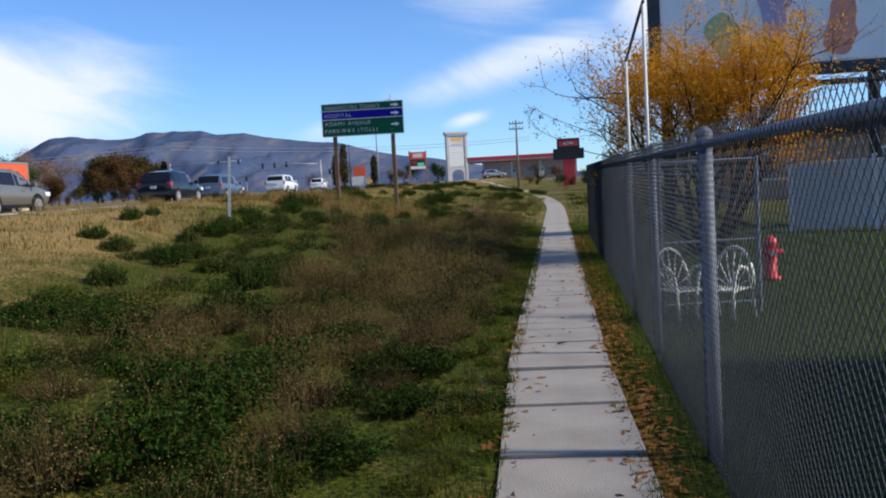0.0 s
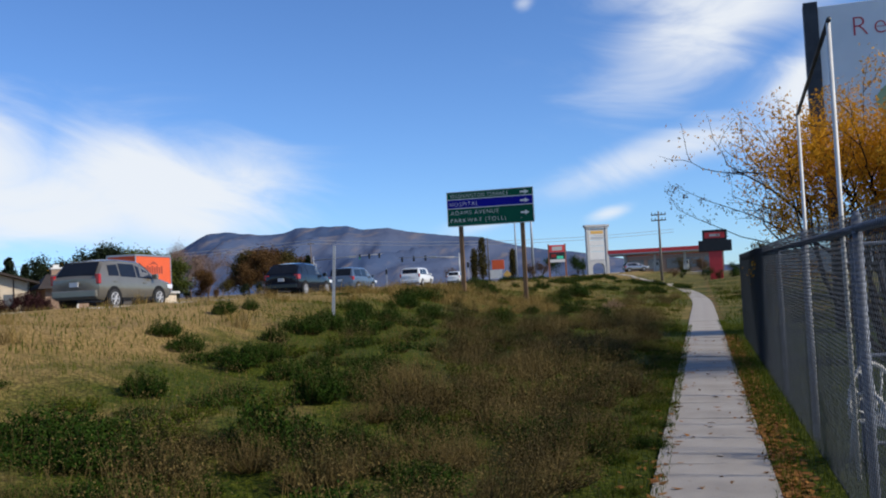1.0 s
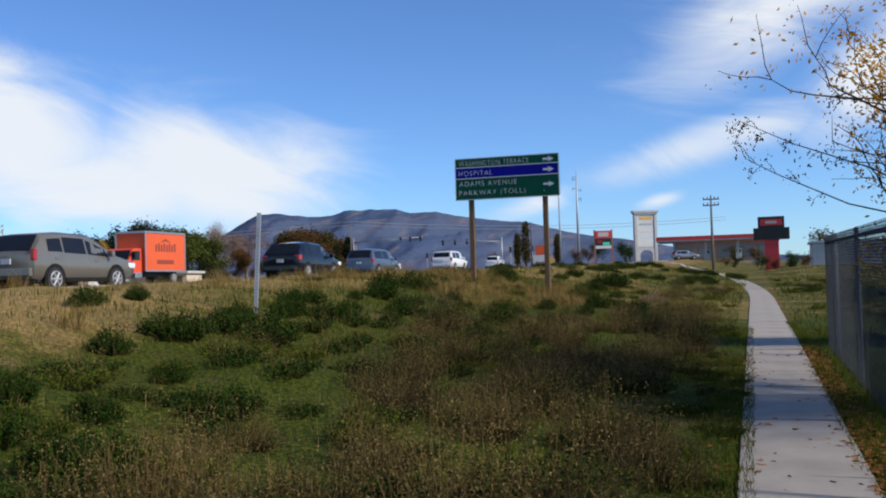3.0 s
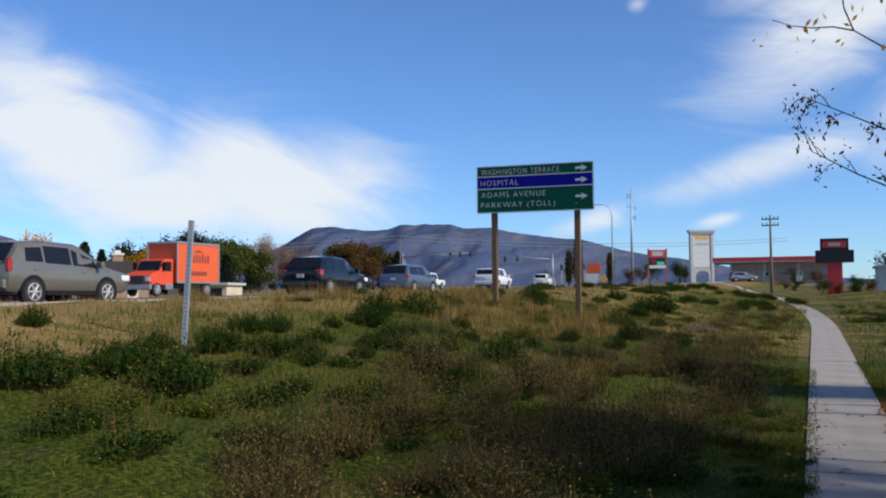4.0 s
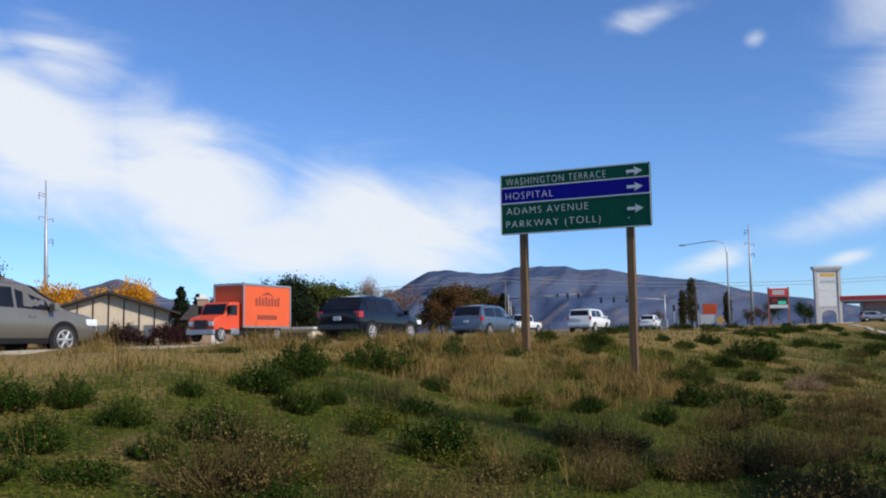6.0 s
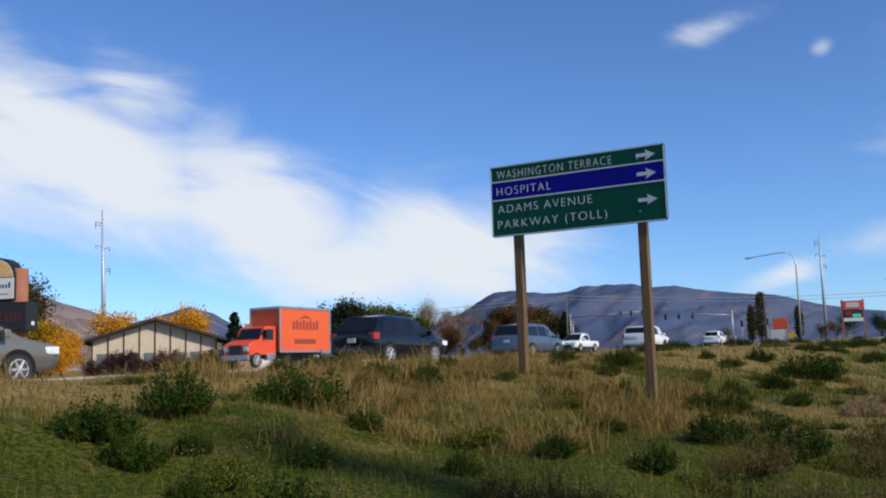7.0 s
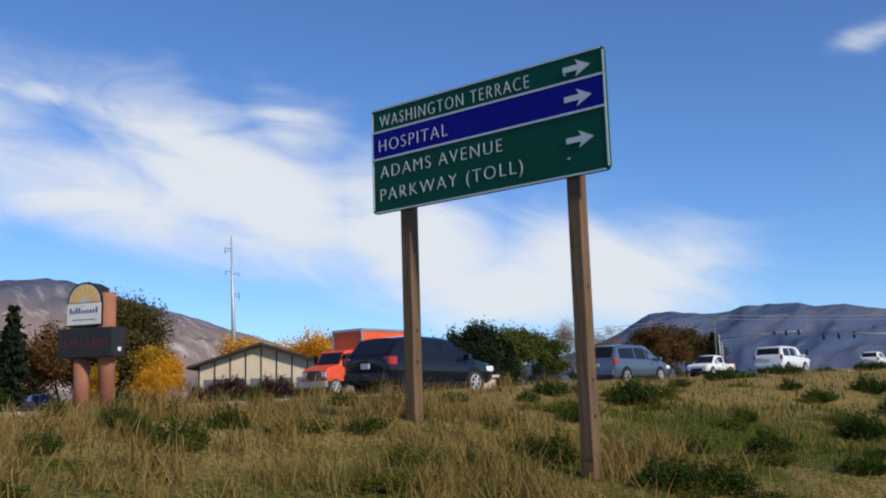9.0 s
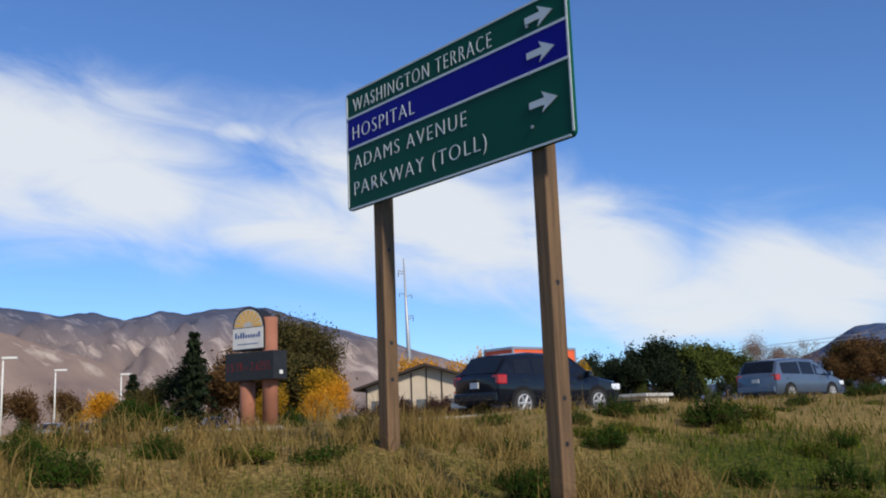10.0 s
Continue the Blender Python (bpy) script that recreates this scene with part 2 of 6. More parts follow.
def ground_material():
    """Turf that goes from green hollows to bleached verge, with litter beside the fence."""
    mt = bpy.data.materials.new("rough_turf")
    mt.use_nodes = True
    N, L = mt.node_tree.nodes, mt.node_tree.links
    b = N["Principled BSDF"]
    b.inputs["Roughness"].default_value, b.inputs["Specular IOR Level"].default_value = 0.95, 0.1
    geo = N.new("ShaderNodeNewGeometry")
    sep = N.new("ShaderNodeSeparateXYZ")
    L.new(geo.outputs["Position"], sep.inputs[0])

    def noise_node(sc, dt):
        n = N.new("ShaderNodeTexNoise")
        n.inputs["Scale"].default_value, n.inputs["Detail"].default_value = sc, dt
        L.new(geo.outputs["Position"], n.inputs["Vector"])
        return n.outputs[0]

    def ramp(v, a, c, lo=0.0, hi=1.0):
        n = N.new("ShaderNodeMapRange")
        n.interpolation_type = "SMOOTHSTEP"
        for k, x in (("From Min", a), ("From Max", c), ("To Min", lo), ("To Max", hi)):
            n.inputs[k].default_value = x
        L.new(v, n.inputs["Value"])
        return n.outputs[0]

    def math_(op, p, q):
        n = N.new("ShaderNodeMath")
        n.operation = op
        for slot, v in zip(n.inputs, (p, q)):
            if isinstance(v, float):
                slot.default_value = v
            else:
                L.new(v, slot)
        return n.outputs[0]

    def mixc(f, p, q):
        n = N.new("ShaderNodeMix")
        n.data_type = "RGBA"
        L.new(f, n.inputs["Factor"])
        for slot, v in (("A", p), ("B", q)):
            if isinstance(v, tuple):
                n.inputs[slot].default_value = (*v, 1)
            else:
                L.new(v, n.inputs[slot])
        return n.outputs["Result"]

    big, mid, small = noise_node(0.28, 4.0), noise_node(1.7, 5.0), noise_node(22.0, 4.0)
    green = mixc(ramp(small, 0.3, 0.75), (0.013, 0.027, 0.003), (0.088, 0.100, 0.010))
    tan = mixc(ramp(small, 0.3, 0.75), (0.15, 0.098, 0.034), (0.40, 0.275, 0.105))
    dry = ramp(math_("ADD", sep.outputs[0], math_("ADD", ramp(sep.outputs[1], 12.0, 22.0, 0.0, 1.8), ramp(sep.outputs[1], 10.0, 6.0, 0.0, 3.5))), -8.8, -3.2, 0.50, -0.10)
    dry = math_("ADD", dry, ramp(sep.outputs[1], 25.0, 36.0, 0.0, 0.16))
    f = ramp(math_("ADD", math_("ADD", math_("MULTIPLY", big, 0.7), math_("MULTIPLY", mid, 0.5)), dry), 0.55, 0.85)
    f = math_("MULTIPLY", f, ramp(sep.outputs[1], 17.0, 29.0, 1.0, 0.8))
    turf = mixc(f, green, tan)
    soil = mixc(ramp(small, 0.35, 0.7), (0.04, 0.028, 0.014), (0.10, 0.066, 0.034))
    turf = mixc(ramp(mid, 0.60, 0.74, 0.0, 0.5), turf, soil)
    litter = math_("MULTIPLY", math_("MULTIPLY", ramp(sep.outputs[0], 1.55, 1.75), ramp(sep.outputs[0], 2.05, 1.85)), ramp(mid, 0.45, 0.7))
    turf = mixc(litter, turf, mixc(ramp(small, 0.35, 0.7), (0.10, 0.05, 0.022), (0.27, 0.12, 0.045)))
    # turf takes a darker green behind the fence
    yard_mask = math_("MULTIPLY", ramp(sep.outputs[0], 2.2, 2.5), ramp(sep.outputs[1], 26.0, 24.0))
    turf = mixc(yard_mask, turf, mixc(ramp(small, 0.3, 0.75), (0.012, 0.026, 0.006), (0.045, 0.062, 0.016)))
    far = ramp(sep.outputs[1], 140.0, 420.0)
    turf = mixc(far, turf, (0.17, 0.14, 0.09))
    L.new(turf, b.inputs["Base Color"])
    bp = N.new("ShaderNodeBump")
    bp.inputs["Strength"].default_value, bp.inputs["Distance"].default_value = 0.9, 0.05
    L.new(small, bp.inputs["Height"])
    L.new(bp.outputs[0], b.inputs["Normal"])
    return mt


def mountain_material(name, c_low, c_mid, c_rock, high, grain):
    """Distant slopes: scrub, bare soil and rock; the blue set has haze painted in."""
    mt = bpy.data.materials.new(name)
    mt.use_nodes = True
    N, L = mt.node_tree.nodes, mt.node_tree.links
    b = N["Principled BSDF"]
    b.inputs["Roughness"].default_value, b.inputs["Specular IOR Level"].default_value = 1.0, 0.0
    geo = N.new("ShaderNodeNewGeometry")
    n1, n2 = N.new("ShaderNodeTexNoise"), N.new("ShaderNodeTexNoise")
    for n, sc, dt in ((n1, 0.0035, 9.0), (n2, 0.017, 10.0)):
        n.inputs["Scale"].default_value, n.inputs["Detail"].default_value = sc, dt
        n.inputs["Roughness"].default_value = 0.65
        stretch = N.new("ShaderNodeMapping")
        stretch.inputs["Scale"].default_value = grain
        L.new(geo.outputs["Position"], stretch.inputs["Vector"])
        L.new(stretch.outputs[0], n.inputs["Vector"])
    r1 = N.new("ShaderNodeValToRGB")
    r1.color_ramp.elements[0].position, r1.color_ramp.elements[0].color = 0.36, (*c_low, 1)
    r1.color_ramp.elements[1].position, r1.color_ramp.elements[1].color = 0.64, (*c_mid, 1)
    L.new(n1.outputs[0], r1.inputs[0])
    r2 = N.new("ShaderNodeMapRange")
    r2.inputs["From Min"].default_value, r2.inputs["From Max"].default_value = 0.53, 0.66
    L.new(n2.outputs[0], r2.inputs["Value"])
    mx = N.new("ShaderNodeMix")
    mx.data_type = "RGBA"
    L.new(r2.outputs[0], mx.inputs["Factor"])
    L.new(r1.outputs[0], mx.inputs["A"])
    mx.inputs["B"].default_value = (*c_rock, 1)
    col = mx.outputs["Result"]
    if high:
        # above the brown scrub slopes the colour changes to blue-grey
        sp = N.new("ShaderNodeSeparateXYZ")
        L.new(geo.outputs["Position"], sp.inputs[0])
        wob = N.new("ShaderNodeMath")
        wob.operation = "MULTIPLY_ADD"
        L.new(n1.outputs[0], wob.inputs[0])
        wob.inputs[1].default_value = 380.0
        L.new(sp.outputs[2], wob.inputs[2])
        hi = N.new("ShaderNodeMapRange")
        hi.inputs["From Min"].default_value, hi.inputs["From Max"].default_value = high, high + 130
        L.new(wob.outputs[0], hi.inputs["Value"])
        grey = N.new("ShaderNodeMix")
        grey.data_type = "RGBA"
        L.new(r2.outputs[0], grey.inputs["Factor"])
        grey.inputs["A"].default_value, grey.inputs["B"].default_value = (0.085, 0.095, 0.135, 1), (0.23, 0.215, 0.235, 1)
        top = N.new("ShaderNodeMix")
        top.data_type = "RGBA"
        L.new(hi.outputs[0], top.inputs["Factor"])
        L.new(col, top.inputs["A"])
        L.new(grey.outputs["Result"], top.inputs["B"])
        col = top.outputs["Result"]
    L.new(col, b.inputs["Base Color"])
    relief = N.new("ShaderNodeBump")
    relief.inputs["Strength"].default_value, relief.inputs["Distance"].default_value = 0.28, 30.0
    L.new(n2.outputs[0], relief.inputs["Height"])
    L.new(relief.outputs[0], b.inputs["Normal"])
    return mt


M_TURF = ground_material()
# aerial haze, blue shade and sunlit tints are painted into these colours
M_MOUNT_BLUE = mountain_material("haze_tinted_mountain", (0.050, 0.080, 0.150), (0.090, 0.110, 0.168), (0.145, 0.138, 0.158), 0, (1.1, 0.19, 0.42))
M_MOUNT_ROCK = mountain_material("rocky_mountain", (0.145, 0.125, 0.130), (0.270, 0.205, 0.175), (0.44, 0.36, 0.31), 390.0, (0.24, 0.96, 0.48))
M_MOUNT_FOOT = mountain_material("foothill_scrub", (0.180, 0.135, 0.122), (0.330, 0.240, 0.190), (0.50, 0.42, 0.345), 0, (0.32, 0.96, 0.56))


# ---- mesh helpers ----
def part(name, bm, material, parent=None, label="", smooth=False):
    """Links a bmesh as one mesh object under a thing or a part."""
    me = bpy.data.meshes.new(name)
    bmesh.ops.recalc_face_normals(bm, faces=bm.faces[:])
    bm.to_mesh(me)
    bm.free()
    me.materials.append(material)
    if smooth:
        me.polygons.foreach_set("use_smooth", [True] * len(me.polygons))
    ob = new(name, me)
    ob.parent = parent
    if label:
        ob["label"] = label
    return ob


def thing(name, label, category, at=(0, 0, 0), rz=0.0, group="", kind=""):
    ob = new(name)
    ob.matrix_world = pose(*at, 0, 0, rz)
    return tagged(ob, label, category, group, kind)


def box(bm, x0, y0, z0, x1, y1, z1, bevel=0.0):
    r = bmesh.ops.create_cube(bm, size=1.0, matrix=Matrix.LocRotScale(((x0 + x1) / 2, (y0 + y1) / 2, (z0 + z1) / 2), None, (abs(x1 - x0), abs(y1 - y0), abs(z1 - z0))))
    if bevel:
        edges = {e for v in r["verts"] for e in v.link_edges}
        bmesh.ops.bevel(bm, geom=list(edges), offset=bevel, segments=2, affect="EDGES", profile=0.6)
    return bm


def boxes(*specs, bevel=0.0):
    bm = bmesh.new()
    for s in specs:
        box(bm, *s, bevel=bevel)
    return bm


def tube(bm, pts, r, n=8, cap=True):
    """A round bar along points; r: one radius, or one for each point."""
    pts = [Vector(p) for p in pts]
    rs = r if isinstance(r, (list, tuple)) else [r] * len(pts)
    rings = []
    for i, p in enumerate(pts):
        d = (pts[min(i + 1, len(pts) - 1)] - pts[max(i - 1, 0)]).normalized()
        a = d.orthogonal().normalized() if abs(d.z) < 0.9 else Vector((1, 0, 0)).cross(d).normalized()
        if abs(d.z) < 0.9:
            a = d.cross(Vector((0, 0, 1))).normalized()
        c = d.cross(a)
        rings.append([bm.verts.new(p + rs[i] * (math.cos(2 * math.pi * k / n) * a + math.sin(2 * math.pi * k / n) * c)) for k in range(n)])
    for u, v in zip(rings, rings[1:]):
        for k in range(n):
            bm.faces.new((u[k], u[(k + 1) % n], v[(k + 1) % n], v[k]))
    if cap and n > 2:
        bm.faces.new(rings[0][::-1])
        bm.faces.new(rings[-1])
    return bm


def tubes(*specs, n=8):
    bm = bmesh.new()
    for pts, r in specs:
        tube(bm, pts, r, n)
    return bm


def prism(bm, outline, y0, y1):
    """Extrudes an (x, z) outline from y0 to y1."""
    a = [bm.verts.new((x, y0, z)) for x, z in outline]
    c = [bm.verts.new((x, y1, z)) for x, z in outline]
    bm.faces.new(a)
    bm.faces.new(c[::-1])
    for k in range(len(a)):
        j = (k + 1) % len(a)
        bm.faces.new((a[k], c[k], c[j], a[j]))
    return bm


def raw_mesh(name, verts, faces, material):
    """A mesh from numpy arrays of corners and equal-sided faces."""
    me = bpy.data.meshes.new(name)
    k = faces.shape[1]
    me.vertices.add(len(verts))
    me.vertices.foreach_set("co", verts.astype(np.float32).ravel())
    me.loops.add(faces.size)
    me.loops.foreach_set("vertex_index", faces.astype(np.int32).ravel())
    me.polygons.add(len(faces))
    me.polygons.foreach_set("loop_start", np.arange(0, faces.size, k, dtype=np.int32))
    me.update(calc_edges=True)
    me.materials.append(material)
    return me


# ---- terrain ----
def path_z(y):
    y = np.asarray(y, float)
    return 1.37 + 0.014 * np.clip(y, -200, 60) + 0.0168 * (np.clip(y, 60, 380) - 60) - 0.018 * np.clip(9.0 - y, 0, 12)


BANK_X = [-400, -75, -46, -43, -14.0, -12.5, -11.0, -8.5, -6.6, -4.5, -2.5, -1.0, 0.4, 0.8, 30, 400]
BANK_H = [-0.3, 0.6, 0.9, 1.0, 1.30, 1.34, 1.40, 1.34, 1.12, 0.64, 0.38, 0.16, 0.02, 0.0, -0.1, -0.3]


def terrain(x, y):
    """Height of the ground; x and y may be arrays."""
    x, y = np.asarray(x, float), np.asarray(y, float)
    h = 0.25 * (np.interp(x - 0.5, BANK_X, BANK_H) + 2 * np.interp(x, BANK_X, BANK_H) + np.interp(x + 0.5, BANK_X, BANK_H))
    rough = np.clip((0.6 - x) / 1.5, 0, 1) * np.clip((x + 13) / 1.5, 0, 1)
    lumps = 0.085 * np.sin(1.9 * x + 0.7 * y) * np.sin(1.3 * y - 0.5 * x) + 0.03 * np.sin(3.7 * x + 2.0) * np.sin(3.1 * y)
    mound = 0.75 * np.exp(-((x - 8.0) / 6.0) ** 2 - ((y - 104.0) / 12.0) ** 2)
    return path_z(y) + h + rough * lumps + mound


def tz(x, y):
    return float(terrain(x, y))


def build_ground():
    xs = np.concatenate([-np.geomspace(4300, 60, 24), np.arange(-52, -14, 3.0), np.arange(-14, 3.0, 0.35), np.arange(3, 30, 3.0), np.geomspace(30, 4300, 22)])
    ys = np.concatenate([-np.geomspace(4300, 12, 16), np.arange(-10, 60, 0.6), np.arange(60, 130, 4.0), np.geomspace(130, 4300, 26)])
    X, Y = np.meshgrid(xs, ys)
    Z = terrain(X, Y)
    Z = np.where((X > 0.9) & (X < 1.7) & (Y < 60), Z - 0.03, Z)
    Z = np.where((X < -13.3) & (X > -44), Z - 0.12, Z)
    V = np.stack([X, Y, Z], -1).reshape(-1, 3)
    n = len(xs)
    i = (np.arange(len(ys) - 1)[:, None] * n + np.arange(n - 1)[None]).ravel()
    ob = new("ground", raw_mesh("ground", V, np.stack([i, i + 1, i + n + 1, i + n], -1), M_TURF))
    ob.data.polygons.foreach_set("use_smooth", [True] * len(ob.data.polygons))
    tagged(ob, "rough grassy bank with green and bleached turf", "ground", kind="structure")


build_ground()


def strip(name, x0, x1, y0, y1, step, dz, material, label, category, bend=None, parent=None):
    """A band that follows the ground, with a thickness."""
    bm = bmesh.new()
    ys = np.arange(y0, y1 + 0.01, step)
    prev = None
    for y in ys:
        sh = bend(y) if bend else 0.0
        za, zb = tz(x0 + sh, y) + dz, tz(x1 + sh, y) + dz
        row = [bm.verts.new((x0 + sh, y, za - 0.25)), bm.verts.new((x0 + sh, y, za)), bm.verts.new((x1 + sh, y, zb)), bm.verts.new((x1 + sh, y, zb - 0.25))]
        if prev:
            for a in range(3):
                bm.faces.new((prev[a], prev[a + 1], row[a + 1], row[a]))
        prev = row
    ob = part(name, bm, material, parent)
    return tagged(ob, label, category, kind="structure")


road = strip("road", -43.0, -13.6, -120, 330, 5.0, 0.02, M_ASPHALT, "wide dark asphalt road with painted lane lines", "road")
strip("kerb", -13.6, -13.25, -120, 330, 5.0, 0.10, M_CONCRETE, "pale concrete kerb along the road", "kerb")
for lane_x in (-17.3, -21.0, -25.0, -31.5, -35.5, -39.3):
    bm = bmesh.new()
    for k in range(26):
        y0 = -20 + 9.0 * k
        y1 = y0 + (9.0 if lane_x in (-25.0, -31.5) else 3.0)
        vs = [bm.verts.new((x, y, tz(x, y) + 0.026)) for x, y in ((lane_x, y0), (lane_x + 0.12, y0), (lane_x + 0.12, y1), (lane_x, y1))]
        bm.faces.new(vs)
    part("lane_line", bm, M_ROADPAINT, road)


def bend(y):
    """How far the pavement swings to the left far ahead."""
    return 0.025 * max(0.0, 8.5 - y) - 0.0012 * max(0.0, y - 44) ** 2 - 0.0016 * max(0.0, y - 76) ** 2


strip("pavement_base", 0.87, 1.75, 69.5, 118, 1.5, 0.03, M_CONCRETE, "pale concrete pavement that bends away over the rise", "pavement", bend)


# ---- mountains ----
def mountain(name, prof, r0, r1, r2, material, label, seed, rocky):
    """A ridge all round part of the horizon: (azimuth, elevation of the crest) from the walk's middle."""
    az = np.arange(prof[0][0], prof[-1][0] + 0.01, 0.16)
    el = np.interp(az, [p[0] for p in prof], [p[1] for p in prof])
    rs = np.concatenate([np.linspace(r0, r1, 26), np.linspace(r1, r2, 8)[1:]])
    V = []
    for r in rs:
        for a, e in zip(az, el):
            top = math.tan(radians(e)) * r1
            s = (r - r0) / (r1 - r0) if r <= r1 else 1 - 0.5 * (r - r1) / (r2 - r1)
            x, y = -math.sin(radians(a)) * r, math.cos(radians(a)) * r
            p = Vector((radians(a) * r1 / 330.0 + (r - r0) / 900.0 + seed, (r - r0) / 900.0, 0.3))
            rid = 1 - abs(noise.noise(p)) * 2
            rid += 0.5 * (1 - abs(noise.noise(p * 2.3)) * 2) + 0.25 * (1 - abs(noise.noise(p * 5.1)) * 2)
            env = math.sin(math.pi * min(max(s, 0), 1)) ** 0.8
            z = top * s + rocky * top * 0.20 * env * (rid - 0.9)
            z = min(z, 0.975 * top * r / r1) if s < 0.999 else z
            crest = top * 0.012 * noise.noise(Vector((a * 1.7, seed, 0))) if abs(s - 1) < 0.2 else 0
            V.append((x, y, 3.1 + z + crest))
    n = len(az)
    i = (np.arange(len(rs) - 1)[:, None] * n + np.arange(n - 1)[None]).ravel()
    ob = new(name, raw_mesh(name, np.array(V), np.stack([i, i + 1, i + n + 1, i + n], -1), material))
    ob.data.polygons.foreach_set("use_smooth", [True] * len(ob.data.polygons))
    tagged(ob, label, "mountain", kind="structure")


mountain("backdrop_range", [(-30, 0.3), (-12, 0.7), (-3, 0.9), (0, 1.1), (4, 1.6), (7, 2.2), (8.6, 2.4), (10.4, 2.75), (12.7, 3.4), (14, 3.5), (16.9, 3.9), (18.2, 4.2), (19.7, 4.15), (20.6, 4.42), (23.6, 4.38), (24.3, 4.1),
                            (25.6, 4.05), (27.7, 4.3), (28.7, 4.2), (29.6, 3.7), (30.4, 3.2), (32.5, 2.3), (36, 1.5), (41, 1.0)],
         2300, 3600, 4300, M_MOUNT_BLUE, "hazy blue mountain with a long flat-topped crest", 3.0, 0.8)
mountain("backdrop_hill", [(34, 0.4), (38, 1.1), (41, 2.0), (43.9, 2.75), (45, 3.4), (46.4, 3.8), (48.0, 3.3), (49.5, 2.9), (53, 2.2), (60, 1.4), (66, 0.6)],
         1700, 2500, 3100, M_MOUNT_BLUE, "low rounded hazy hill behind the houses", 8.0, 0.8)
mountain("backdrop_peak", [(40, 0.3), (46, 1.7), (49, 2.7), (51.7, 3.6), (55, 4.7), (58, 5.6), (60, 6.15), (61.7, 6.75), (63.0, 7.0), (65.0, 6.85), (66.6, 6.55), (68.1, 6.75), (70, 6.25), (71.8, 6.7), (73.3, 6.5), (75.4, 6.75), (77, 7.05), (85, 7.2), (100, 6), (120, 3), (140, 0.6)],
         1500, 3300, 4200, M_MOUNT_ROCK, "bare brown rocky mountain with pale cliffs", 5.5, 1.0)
mountain("backdrop_foothill", [(66.5, 0.2), (67.6, 1.3), (68.6, 2.6), (70.0, 3.7), (72.0, 4.4), (74.0, 5.0), (76.0, 5.7), (80, 6.2), (88, 5.6), (100, 4), (125, 0.5)],
         1000, 1450, 1900, M_MOUNT_FOOT, "bare tan foothill with pale cliff bands", 12.5, 0.55)


# ---- roadside sign ----
def text_part(txt, height, x, y, z, material, parent, name="letter", width=None):
    cu = bpy.data.curves.new(name, "FONT")
    cu.body, cu.size, cu.extrude = txt, height / 0.72, 0.002
    cu.space_character = 1.22
    cu.offset = -0.010 * height / 0.13 * 0.35
    tmp = new("tmp_text", cu)
    bpy.context.view_layer.update()
    me = bpy.data.meshes.new_from_object(tmp.evaluated_get(bpy.context.evaluated_depsgraph_get()))
    bpy.data.objects.remove(tmp)
    co = np.empty(len(me.vertices) * 3)
    me.vertices.foreach_get("co", co)
    co = co.reshape(-1, 3)
    sx = width / (co[:, 0].max() - co[:, 0].min()) if width else 1.0
    x0 = co[:, 0].min()
    out = np.stack([x + (co[:, 0] - x0) * sx, np.full(len(co), y) - co[:, 2], z + co[:, 1]], -1)
    me.vertices.foreach_set("co", out.ravel())
    me.update()
    me.materials.clear()
    # every letter is a piece of its own
    n = len(co)
    root = list(range(n))

    def find(i):
        while root[i] != i:
            root[i] = root[root[i]]
            i = root[i]
        return i

    for e in me.edges:
        i, j = find(e.vertices[0]), find(e.vertices[1])
        if i != j:
            root[i] = j
    faces = {}
    for f in me.polygons:
        faces.setdefault(find(f.vertices[0]), []).append(tuple(f.vertices))
    for fs in faces.values():
        ids = sorted({i for f in fs for i in f})
        at = {i: k for k, i in enumerate(ids)}
        lm = bpy.data.meshes.new(name)
        lm.from_pydata([tuple(out[i]) for i in ids], [], [[at[i] for i in f] for f in fs])
        lm.materials.append(material)
        new(name, lm).parent = parent
    bpy.data.meshes.remove(me)


